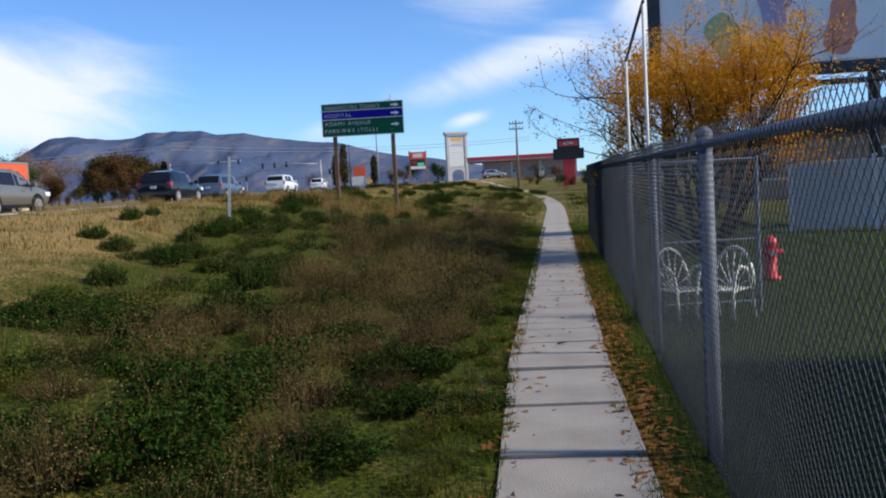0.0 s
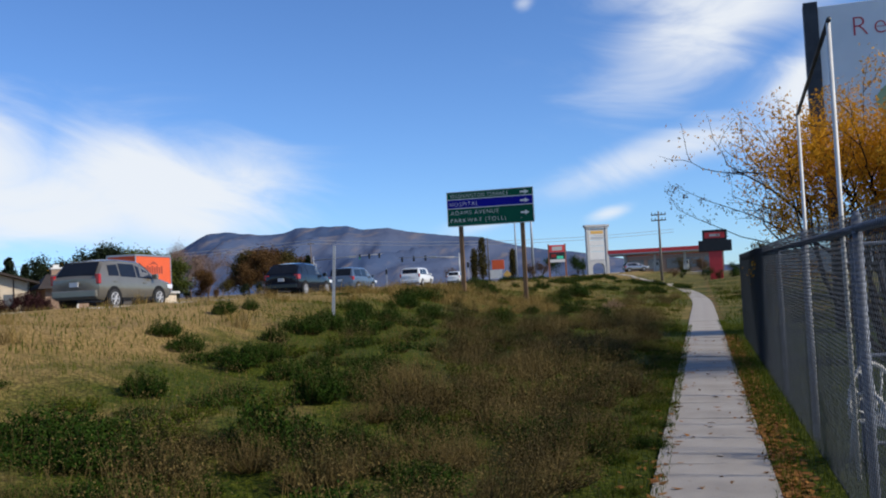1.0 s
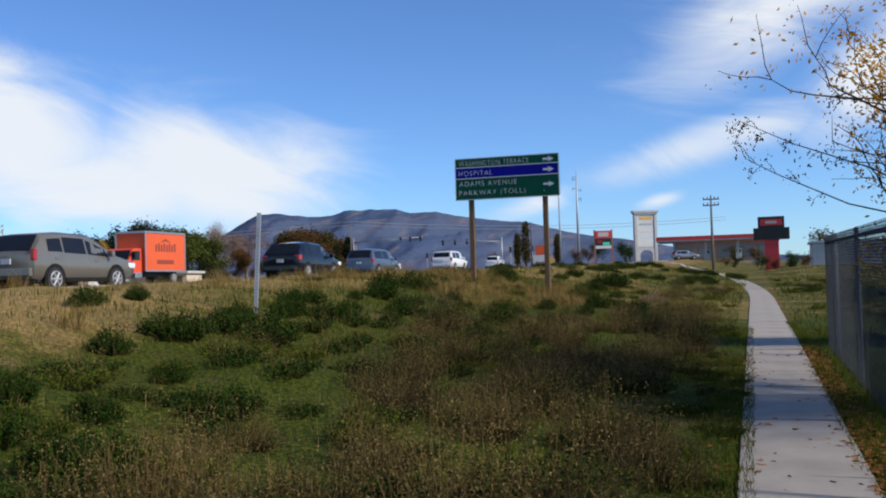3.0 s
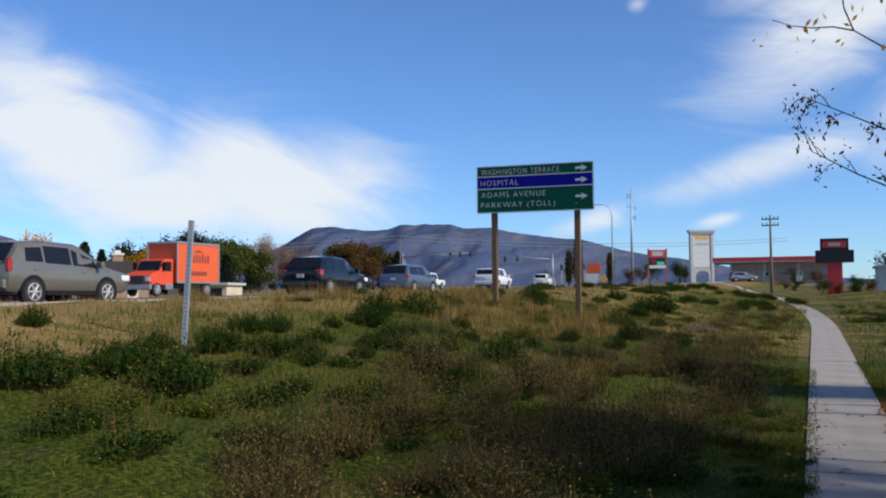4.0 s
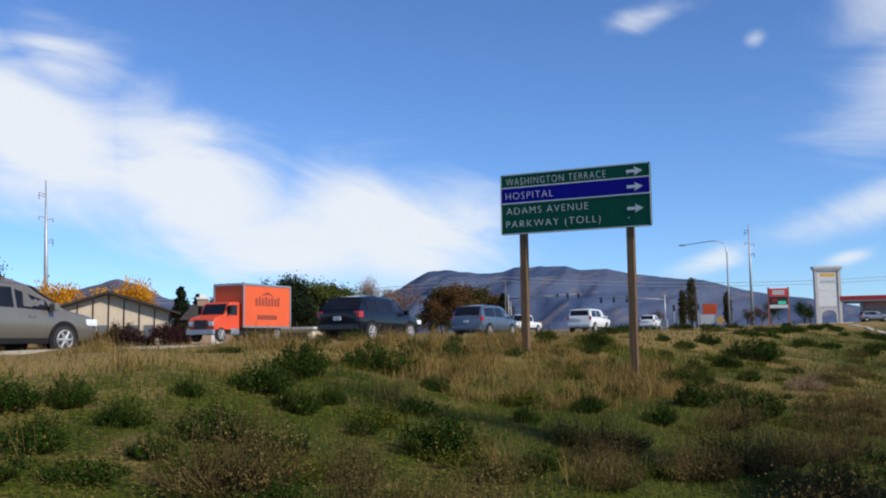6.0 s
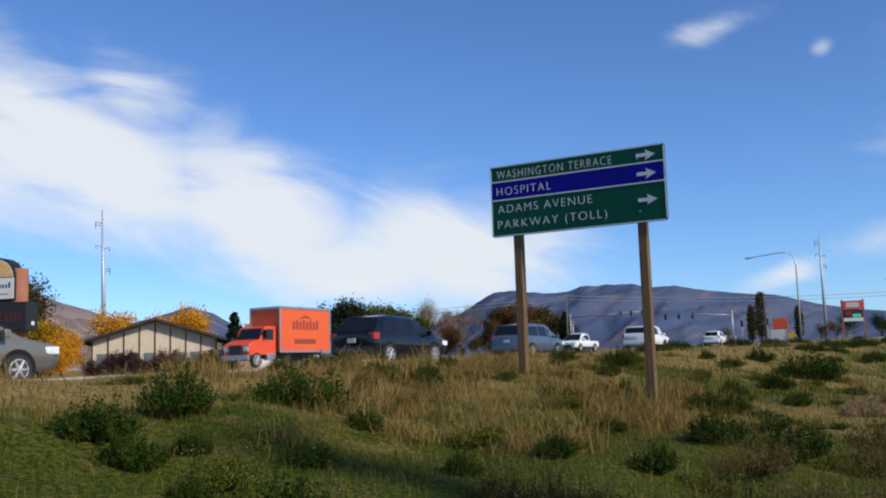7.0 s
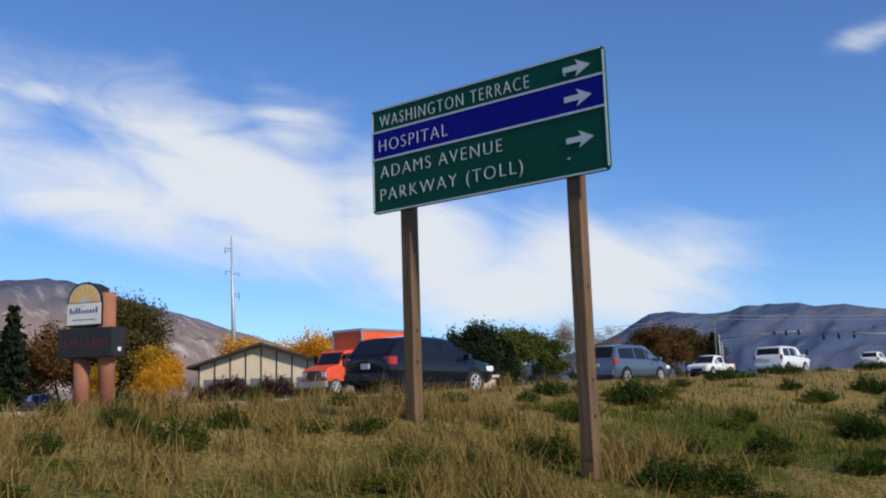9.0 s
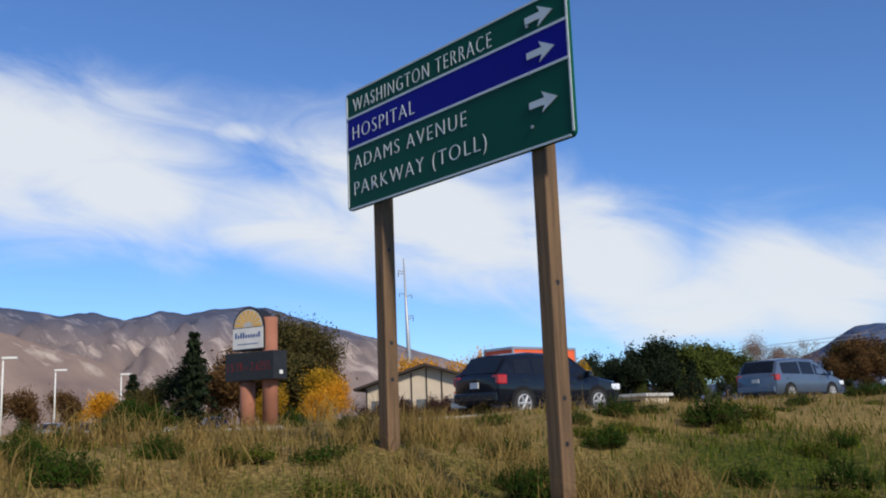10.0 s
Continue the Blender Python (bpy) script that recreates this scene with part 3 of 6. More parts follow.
def highway_sign():
    """Local x along the panel, y to the back, z from the true height of the world."""
    t = thing("highway_sign", "green and blue guide sign, white lettering, two timber posts", "road sign", (-7.15, 34.80, 0), 1.6)
    W, z0, z1 = 3.06, 5.36, 6.58
    H = z1 - z0
    bm = bmesh.new()
    rr, out = 0.05, []
    for cx, cz, a0 in ((W - rr, z1 - rr, 0), (rr, z1 - rr, 90), (rr, z0 + rr, 180), (W - rr, z0 + rr, 270)):
        out += [(cx + rr * math.cos(radians(a0 + 18 * k)), cz + rr * math.sin(radians(a0 + 18 * k))) for k in range(6)]
    prism(bm, out, 0.0, 0.03)
    panel = part("panel", bm, M_GREEN, t)
    zb1, zb0 = z1 - 0.225 * H, z1 - 0.485 * H
    part("blue_band", boxes((0.012, -0.004, zb0, W - 0.012, 0.01, zb1)), M_BLUE, panel, "dark blue band for the hospital")
    for a, c in ((zb0 - 0.011, zb0 + 0.011), (zb1 - 0.011, zb1 + 0.011)):
        part("dividing_line", boxes((0.012, -0.008, a, W - 0.012, 0.0, c)), M_LEGEND, panel, "thin white line")
    bm = bmesh.new()
    for x0, c0, x1, c1 in ((0.04, z1 - 0.022, W - 0.04, z1 - 0.004), (0.04, z0 + 0.004, W - 0.04, z0 + 0.022), (0.004, z0 + 0.04, 0.022, z1 - 0.04), (W - 0.022, z0 + 0.04, W - 0.004, z1 - 0.04)):
        box(bm, x0, -0.006, c0, x1, 0.0, c1)
    part("border", bm, M_LEGEND, panel, "thin white border")
    lh = 0.145
    text_part("WASHINGTON TERRACE", lh, 0.13, -0.004, z1 - 0.185 * H, M_LEGEND, panel, width=2.06)
    text_part("HOSPITAL", lh, 0.12, -0.010, z1 - 0.42 * H, M_LEGEND, panel, width=1.0)
    text_part("ADAMS AVENUE", lh, 0.13, -0.004, z1 - 0.67 * H, M_LEGEND, panel, width=1.70)
    text_part("PARKWAY (TOLL)", lh, 0.12, -0.004, z1 - 0.885 * H, M_LEGEND, panel, width=1.95)
    for cz in (z1 - 0.125 * H, z1 - 0.37 * H, z1 - 0.71 * H):
        bm = bmesh.new()
        ax, hh = W - 0.46, 0.028
        prism(bm, [(ax, cz - hh), (ax + 0.17, cz - hh), (ax + 0.14, cz - 0.085), (ax + 0.31, cz), (ax + 0.14, cz + 0.085), (ax + 0.17, cz + hh), (ax, cz + hh)], -0.011, 0.0)
        part("arrow", bm, M_LEGEND, panel, "white arrow pointing right")
    for px, zb in ((0.45, 2.9), (2.62, 2.3)):
        wp = part("post", boxes((px - 0.07, 0.032, zb, px + 0.07, 0.172, z1 - 0.12), bevel=0.012), M_WOODPOST, t, "weathered brown timber post")
        for k in (0.28, 0.62, 1.5):
            part("hole", tubes((((px + 0.068, 0.1, zb + 0.5 + k), (px + 0.0725, 0.1, zb + 0.5 + k)), 0.02), n=10), M_BLACK, wp, "dark drilled hole")
        for k in (0.18, 0.62, 1.02):
            part("bolt", tubes((((px, -0.014, z0 + k), (px, 0.032, z0 + k)), 0.014), n=8), M_ALU, wp)


highway_sign()


# ---- fence ----
FX = 2.22


def fz(y):
    """Line of the fence, which does not follow the dip of the ground."""
    return 1.37 + 0.014 * y


def chain_fence():
    t = thing("chain_link_fence", "grey galvanised chain-link fence with round posts and a top rail", "fence", (FX, 0, 0))
    H, y0, y1 = 1.80, -6.8, 25.4
    for k in range(11):
        y = (1.8 if k == 3 else -6.8 + 3.05 * k) if k < 10 else 24.0
        thick = 0.045 if k in (4, 10) else 0.030
        z = fz(y)
        p = part("post", tubes((((0, y, z - 0.5), (0, y, z + H + 0.02)), thick), n=12), M_GALV, t, smooth=True)
        part("cap", tubes((((0, y, z + H + 0.02), (0, y, z + H + 0.05), (0, y, z + H + 0.075)), [thick * 1.08, thick * 0.95, thick * 0.3]), n=12), M_GALV, p)
    part("top_rail", tubes(([(0, y, fz(y) + H - 0.03) for y in np.linspace(y0, y1, 12)], 0.026), n=10), M_GALV, t, "grey top rail pipe", smooth=True)
    part("tension_wire", tubes(([(-0.03, y, fz(y) + 0.0) for y in np.linspace(y0, y1, 12)], 0.004), n=4), M_WIRE, t)
    # two families of crossing wires
    step, r, hh = 0.066, 0.0021, H + 0.12
    V, F = [], []
    n = int((y1 - y0 + hh) / step)
    for fam, side in ((1, -0.041), (-1, -0.046)):
        for k in range(n):
            ya = y0 + k * step - (hh if fam > 0 else 0)
            yb = ya + hh
            a0, a1 = (0.0, 1.0)
            if ya < y0:
                a0 = (y0 - ya) / hh
            if yb > y1:
                a1 = 1 - (yb - y1) / hh
            if a1 - a0 < 0.02:
                continue
            pts = []
            for s in (a0, a1):
                y = ya + s * hh
                zz = s if fam > 0 else 1 - s
                pts.append(np.array((side, y, fz(y) - 0.06 + zz * hh)))
            base = len(V)
            d = np.array((0, 0.7071, 0.7071 * fam))
            e = np.cross(d, (1, 0, 0))
            for p in pts:
                for q in range(3):
                    V.append(p + r * (math.cos(2.094 * q) * np.array((1, 0, 0)) + math.sin(2.094 * q) * e))
            for q in range(3):
                F.append((base + q, base + (q + 1) % 3, base + 3 + (q + 1) % 3, base + 3 + q))
    ob = new("wire_mesh", raw_mesh("wire_mesh", np.array(V), np.array(F), M_WIRE))
    ob.parent = t
    tagged(ob, "diamond chain-link wire mesh", kind="stuff")
    # tall end frame that rises over the fence
    z = tz(FX, 11)
    f = thing("tall_pipe_frame", "tall thin pale pipe frame with a sloping dark bar", "pipe frame", (FX + 0.1, 0, 0))
    part("upright", tubes((((0, 9.8, z - 0.2), (0, 9.8, 4.85)), 0.017), n=10), M_WHITEPOLE, f, smooth=True)
    part("upright", tubes((((0, 12.3, z - 0.2), (0, 12.3, 4.58)), 0.017), n=10), M_WHITEPOLE, f, smooth=True)
    part("top_bar", tubes((((0, 9.75, 4.86), (0, 12.35, 4.59)), 0.018), n=8), M_DARKMETAL, f, "dark sloping top bar", smooth=True)


chain_fence()


def pipe_panel():
    t = thing("pipe_panel", "thin galvanised pipe panel standing across the yard behind the fence", "pipe frame", (2.45, 10.65, tz(3, 10.65)), 8)
    for x in (0.05, 1.15):
        part("upright", tubes((((x, 0, -0.05), (x, 0, 1.75)), 0.024), n=8), M_GALV, t)
    for z in (0.12, 0.82, 1.72):
        part("rail", tubes((((0.05, 0, z), (1.15, 0, z)), 0.016), n=8), M_GALV, t)


pipe_panel()


def wire_chair(at, rz, k):
    t = thing("garden_chair", "white bent-metal garden chair with curved wire arms", "chair", at, rz, "white metal chairs behind the fence")
    t.scale = (0.86, 0.86, 0.84)
    for s in (-0.24, 0.24):
        pts = [(s - 0.30 * math.copysign(1, s) * 0.0, -0.32, 0), (s, -0.30, 0.40), (s, -0.24, 0.60), (s, -0.08, 0.70), (s, 0.10, 0.66), (s, 0.2, 0.45), (s, 0.30, 0.0)]
        part("leg_frame", tubes((pts, 0.022), n=8), M_WHITE, t, smooth=True)
    part("back_hoop", tubes(([(0.27 * math.cos(a), 0.22 + 0.06 * math.sin(a), 0.42 + 0.5 * math.sin(a)) for a in np.linspace(0, math.pi, 12)], 0.02), n=8), M_WHITE, t, smooth=True)
    for q in range(7):
        a = math.pi * (q + 0.5) / 7
        part("back_wire", tubes((((0.05 * math.cos(a), 0.2, 0.42), (0.26 * math.cos(a), 0.22 + 0.06 * math.sin(a), 0.42 + 0.49 * math.sin(a))), 0.01), n=6), M_WHITE, t)
    for q in range(9):
        x = -0.24 + 0.06 * q
        part("seat_wire", tubes((((x, -0.26, 0.40), (x, 0.22, 0.41)), 0.009), n=5), M_WHITE, t)
    for y in (-0.26, 0.22):
        part("seat_rail", tubes((((-0.26, y, 0.40), (0.26, y, 0.40)), 0.013), n=6), M_WHITE, t)


wire_chair((2.66, 10.35, tz(3, 10.3)), 25, 0)
wire_chair((3.12, 10.25, tz(3.4, 10.2)), -35, 1)


def hydrant():
    t = thing("fire_hydrant", "red fire hydrant with a pale outlet cap standing on the grass", "hydrant", (4.35, 13.8, tz(4.3, 13.8)))
    t.scale = (0.78, 0.78, 0.78)
    part("barrel", tubes((((0, 0, 0), (0, 0, 0.06), (0, 0, 0.061), (0, 0, 0.62), (0, 0, 0.66), (0, 0, 0.75), (0, 0, 0.82)), [0.17, 0.17, 0.11, 0.11, 0.14, 0.11, 0.03]), n=16), M_RED, t, smooth=True)
    for d, r in (((0.2, 0, 0), 0.06), ((-0.2, 0, 0), 0.06), ((0, -0.21, 0), 0.08)):
        part("outlet", tubes((((0, 0, 0.5), (d[0], d[1], 0.5)), r), n=12), M_RED, t)
        part("outlet_cap", tubes((((d[0], d[1], 0.5), (d[0] * 1.2, d[1] * 1.2, 0.5)), r * 0.8), n=8), M_OFFWHITE, t, "pale outlet cap")


hydrant()


# ---- yard behind the fence ----
def yard():
    t = thing("panel_fence", "long pale grey panel fence across the back of the yard", "fence", (3.4, 24.5, tz(4, 24)), -14)
    for k in range(2, 12):
        x = 1.85 * k
        part("panel", boxes((x + 0.02, 0, 0.05, x + 1.75, 0.05, 1.65), bevel=0.01), M_OFFWHITE, t)
        part("post", boxes((x - 0.10, -0.03, 0, x + 0.02, 0.09, 1.75), bevel=0.01), M_WHITE, t)
    # block out of view, added only to cast shade over yard and fence
    w = thing("yard_shade_block", "unseen beige block added to shade the yard", "building", (8.0, -16, tz(9, -4)), 0)
    part("wall", boxes((0, 0, -0.3, 14, 23.5, 4.0)), M_STUCCO, w)
    part("roof", boxes((-0.2, -0.2, 4.0, 14.2, 23.7, 4.25)), M_ROOF, w)
    b = thing("storage_building", "low brown building with a dark shallow roof beyond the yard", "building", (9, 46, tz(9, 46)), -6)
    part("wall", boxes((0, 0, 0, 26, 9, 2.9)), M_BRICK, b)
    bm = bmesh.new()
    prism(bm, [(-0.5, 2.9), (26.5, 2.9), (26.5, 3.15), (13, 4.3), (-0.5, 3.15)], -0.5, 9.5)
    part("roof", bm, M_ROOF, b)
    for k in range(5):
        w = part("window", boxes((2 + 5 * k, -0.06, 1.0, 3.6 + 5 * k, 0.0, 2.1)), M_HOUSEGLASS, b)
        part("sill", boxes((1.9 + 5 * k, -0.09, 0.9, 3.7 + 5 * k, -0.061, 1.0)), M_WHITE, w)
        part("head_trim", boxes((1.9 + 5 * k, -0.09, 2.1, 3.7 + 5 * k, -0.061, 2.2)), M_WHITE, w)


yard()


def billboard():
    t = thing("billboard", "large billboard with a pale printed face on a dark steel frame", "billboard", (4.33, 26.3, 0), -4)
    W, z0, z1 = 11.2, 5.95, 9.35
    part("panel", boxes((0, 0, z0, W, 0.35, z1), bevel=0.01), M_BOARDFACE, t, "pale printed face")
    fr = part("frame", boxes((-0.32, -0.06, z0 - 0.2, 0.0, 0.45, z1 + 0.12), (0, -0.12, z0 - 0.28, W, 0.5, z0 - 0.02)), M_DARKMETAL, t, "dark frame")
    part("catwalk", boxes((-0.3, -0.95, z0 - 0.62, W, -0.15, z0 - 0.54)), M_DARKMETAL, t)
    for k in range(7):
        part("bracket", tubes((((0.3 + 1.75 * k, -0.9, z0 - 0.58), (0.3 + 1.75 * k, 0.3, z0 - 0.35)), 0.04), n=6), M_DARKMETAL, fr)
    for x in (0.12, 5.5, 10.6):
        zb = tz(5 + x, 26)
        part("column", tubes((((x, 0.7, zb - 0.3), (x, 0.7, z1 - 0.1)), 0.16), n=12), M_DARKMETAL, t, smooth=True)
    # printed shapes on the face
    M_P = [mat("print_red", (0.62, 0.08, 0.10)), mat("print_orange", (0.72, 0.30, 0.22)), mat("print_violet", (0.42, 0.38, 0.55)), mat("print_green", (0.42, 0.52, 0.28)), mat("print_pale", (0.55, 0.62, 0.60)), mat("print_grey", (0.2, 0.2, 0.22))]
    text_part("Refin", 0.48, 0.75, -0.01, z1 - 0.80, M_P[0], t, "headline")
    for cx, cz, w, h, m_, nm in ((2.9, z0 + 1.6, 0.6, 0.9, 2, "violet"), (4.6, z0 + 0.9, 0.65, 0.75, 1, "orange"), (6.4, z0 + 1.3, 0.45, 0.6, 3, "green"), (8.0, z0 + 1.3, 0.6, 1.0, 4, "pale"), (1.6, z0 + 0.9, 0.5, 0.6, 3, "green"), (3.7, z0 + 2.3, 0.35, 0.5, 0, "red")):
        bm = bmesh.new()
        prism(bm, [(cx + w * math.cos(a) * (0.75 + 0.25 * math.sin(2.3 * a + cx)), cz + h * math.sin(a)) for a in np.linspace(0, 2 * math.pi, 22)[:-1]], -0.010 - 0.002 * m_, 0.0)
        part("print_shape", bm, M_P[m_], t, nm + " printed patch")
    for k in range(5):
        part("print_bar", boxes((8.4 + 0.4 * k, -0.012, z0 + 1.75, 8.7 + 0.4 * k, 0.0, z0 + 2.1)), M_P[5], t, "grey printed bar")
    part("print_bar", boxes((8.5, -0.012, z0 + 0.75, 10.6, 0.0, z0 + 0.83)), M_P[0], t, "red printed line")


billboard()


# ---- poles and lines ----
def leaning_post():
    t = thing("bare_sign_post", "bare square steel sign post leaning slightly on the verge", "post", (-6.05, 20.85, tz(-6.05, 20.85)))
    t.matrix_world = t.matrix_world @ pose(0, 0, 0, 0, 3.2, 20)
    bm = boxes((-0.03, -0.03, -0.3, 0.03, 0.03, 1.50), bevel=0.004)
    p = part("tube", bm, M_STEEL, t)
    for k in range(22):
        part("hole", boxes((-0.007, -0.0315, 0.2 + 0.05 * k, 0.007, -0.0295, 0.214 + 0.05 * k)), M_DARKMETAL, p)


leaning_post()


def utility_pole(at, h, arms, wood, label, rz=0.0, davit=False, lean=0.0):
    t = thing("utility_pole", label, "utility pole", at, rz)
    t.matrix_world = t.matrix_world @ pose(0, 0, 0, 0, lean, 0)
    m_ = M_GREYWOOD if wood else M_STEEL
    part("shaft", tubes((((0, 0, -0.5), (0, 0, h * 0.5), (0, 0, h)), [h * 0.014 + 0.05, h * 0.010 + 0.05, 0.08]), n=10), m_, t, smooth=True)
    for k, z in enumerate(arms):
        if davit:
            s = 1 if k % 2 else -1
            a = part("arm", tubes((((0, 0, z), (0.95 * s, 0, z + 0.3)), [0.09, 0.05]), n=6), m_, t)
            part("insulator", tubes((((0.95 * s, 0, z + 0.3), (0.95 * s, 0, z - 0.3)), [0.04, 0.07]), n=6), M_DARKMETAL, a)
        else:
            a = part("crossarm", boxes((-0.8, -0.06, z - 0.06, 0.8, 0.06, z + 0.06)), m_, t)
            for x in (-0.72, -0.35, 0.35, 0.72):
                part("insulator", tubes((((x, 0, z + 0.06), (x, 0, z + 0.26)), 0.05), n=6), M_DARKMETAL, a)
    return t


utility_pole((-2.8, 109.2, tz(-2.8, 109)), 7.6, (7.2, 6.6), True, "weathered wooden utility pole with short crossarms")
utility_pole((-38.3, 235.6, tz(-38, 235)), 22.4, (20.2, 17.6, 20.8, 15.2, 18.0, 15.6), False, "tall slim steel transmission pole with davit arms", davit=True)
utility_pole((-117, 115, 3.0), 25.0, (22.5, 19.0, 22.9, 15.5, 19.4, 15.9), False, "tall slim steel transmission pole with davit arms", 45, True, -1.5)
utility_pole((-85.5, 209, tz(-85, 209)), 11.5, (11.1,), True, "wooden utility pole beside the crossing", 20)
utility_pole((-99, 165, 3.2), 9.8, (), True, "short plain wooden pole among the trees")
utility_pole((-86, 213, tz(-85, 209)), 6.8, (), False, "plain steel pole beside the crossing")
utility_pole((-37.0, 178.5, tz(-37, 178)), 8.2, (), True, "plain wooden pole beside the road")


def power_line(a, b_, sag):
    bm = bmesh.new()
    a, b_ = Vector(a), Vector(b_)
    tube(bm, [a.lerp(b_, s) - Vector((0, 0, 4 * sag * s * (1 - s))) for s in np.linspace(0, 1, 14)], 0.05, 4)
    tagged(part("power_line", bm, M_STEEL), "thin pale overhead power line", "cable", "overhead lines")


for dz in (0.0, -0.75):
    power_line((-85.5, 209, 17.3 + dz), (-190, 165, 13.5 + dz), 1.2)
    power_line((-85.5, 209, 17.3 + dz), (-5, 262, 17.5 + dz), 1.6)


def street_lamp():
    t = thing("street_lamp", "tall grey street lamp with a long curved arm over the road", "street lamp", (-31.6, 178, tz(-31, 178)), 0)
    part("pole", tubes((((0, 0, -0.3), (0, 0, 7.0), (0, 0, 12.0), (-0.25, 0, 13.2), (-0.9, 0, 13.9), (-2.2, 0, 14.15), (-6.9, 0, 13.7)), [0.17, 0.14, 0.11, 0.1, 0.09, 0.08, 0.06]), n=10), M_STEEL, t, smooth=True)
    part("lamp_head", boxes((-7.8, -0.18, 13.55, -6.8, 0.18, 13.8), bevel=0.06), M_STEEL, t)


street_lamp()


def traffic_signal(at, rz, h, arm, heads, label):
    t = thing("traffic_signal", label, "traffic signal", at, rz)
    part("pole", tubes((((0, 0, -0.3), (0, 0, h)), [0.16, 0.13]), n=10), M_STEEL, t, smooth=True)
    part("mast_arm", tubes((((0, 0, h - 0.9), (arm * 0.5, 0, h - 0.45), (arm, 0, h - 0.25)), [0.13, 0.10, 0.06]), n=8), M_STEEL, t, smooth=True)
    for k, x in enumerate(heads):
        b = part("signal_head", boxes((x - 0.2, -0.25, h - 1.15, x + 0.2, 0.0, h - 0.05), bevel=0.03), M_BLACK, t, "black signal housing")
        for q in range(3):
            part("lens", tubes((((x, -0.26, h - 0.25 - 0.34 * q), (x, -0.251, h - 0.25 - 0.34 * q)), 0.12), n=10), M_SIGGREEN if (q == 2 and k == 0) else M_DARKMETAL, b)
    part("street_plate", boxes((heads[0] - 2.6, -0.06, h - 0.75, heads[0] - 1.0, -0.03, h - 0.3)), M_OFFWHITE, t, "pale street name plate")
    part("control_box", boxes((-0.4, -0.3, 0.2, 0.4, 0.3, 1.6), bevel=0.03), M_STEEL, t)


traffic_signal((-87, 214, tz(-86, 214)), 6, 8.3, 16.5, (11.3, 13.6, 16.0), "grey traffic signal mast with a long arm and black heads")
traffic_signal((-47, 196, tz(-47, 196)), 178, 6.3, 13.5, (7.4, 10.0, 12.6), "grey traffic signal mast with a long arm and black heads")
for at in ((-67, 208), (-39, 188), (-43.5, 189)):
    p = thing("signal_post", "short post with a black signal head", "traffic signal", (at[0], at[1], tz(*at)), 10, "short signal posts")
    part("post", tubes((((0, 0, -0.2), (0, 0, 4.2)), 0.08), n=8), M_STEEL, p)
    part("signal_head", boxes((-0.2, -0.2, 3.0, 0.2, 0.1, 4.1), bevel=0.03), M_BLACK, p)


# ---- buildings and business signs ----
def house():
    g = 3.0
    t = thing("house", "low beige house with a wide dark gable roof and vertical battens", "house", (-71.8, 77.2, g), 45)
    W, D, E, A = 11.0, 13.0, 3.35, 5.05
    bm = bmesh.new()
    prism(bm, [(0, 0), (W, 0), (W, E), (W / 2, A), (0, E)], 0, D)
    wall = part("wall", bm, M_STUCCO, t, "beige panelled gable wall")
    bm = bmesh.new()
    for s in (-1, 1):
        a = [(W / 2, A + 0.05), (W / 2 + s * (W / 2 + 0.9), E - 0.23), (W / 2 + s * (W / 2 + 0.9), E - 0.02), (W / 2, A + 0.28)]
        prism(bm, a, -0.9, D + 0.5)
    part("roof", bm, M_ROOF, t, "dark brown shingle roof with deep eaves")
    for k in range(9):
        x = 0.1 + k * (W - 0.2) / 8
        z = E + (A - E) * (1 - abs(x - W / 2) / (W / 2)) - 0.1
        part("batten", boxes((x - 0.045, -0.07, 0.1, x + 0.06, 0.0, z)), M_ROOF, wall, "dark vertical batten")
    for k in range(7):
        if k == 4:
            continue
        x = 0.35 + k * (W - 0.2) / 8 + 0.15
        w = part("window", boxes((x, -0.04, 0.8, x + 0.95, 0.0, 2.2)), M_HOUSEGLASS, t)
        part("sill", boxes((x - 0.05, -0.1, 0.72, x + 1.0, -0.041, 0.8)), M_WHITE, w)
    a = thing("house_wing", "low brick house wing with a dark hipped roof and a chimney", "house", (-63.4, 86.6, g), 45)
    part("wall", boxes((0, 0, 0, 4.2, 7, 2.7)), M_BRICK, a)
    bm = bmesh.new()
    lo = [bm.verts.new(p) for p in ((-0.8, -0.9, 2.65), (5.0, -0.9, 2.65), (5.0, 7.8, 2.65), (-0.8, 7.8, 2.65))]
    hi = [bm.verts.new(p) for p in ((0.6, 3.0, 4.3), (2.6, 3.0, 4.3))]
    for f in ((lo[0], lo[1], hi[1], hi[0]), (lo[1], lo[2], hi[1]), (lo[2], lo[3], hi[0], hi[1]), (lo[3], lo[0], hi[0]), lo[::-1]):
        bm.faces.new(f)
    part("roof", bm, M_ROOF, a)
    c = part("chimney", boxes((1.0, 2.6, 3.7, 2.0, 3.5, 4.75)), M_BRICK, a, "brick chimney")
    part("cap", boxes((0.9, 2.5, 4.75, 2.1, 3.6, 4.95), (1.2, 2.8, 4.95, 1.8, 3.3, 5.25)), M_WHITE, c, "white chimney cap")
    p = part("porch", boxes((2.2, -0.06, 0.0, 3.2, 0.0, 2.1)), M_WHITE, a, "white door")
    b = thing("low_shed", "low flat grey shed beside the house", "shed", (-61.5, 94, g), 10)
    part("wall", boxes((0, 0, 0, 6.5, 4, 1.7)), M_STUCCO, b)
    part("roof", boxes((-0.3, -0.4, 1.7, 6.8, 4.3, 1.95)), M_OFFWHITE, b, "pale flat roof")
    part("opening", boxes((3.0, -0.05, 0.1, 6.0, 0.0, 1.4)), M_BLACK, b)


house()


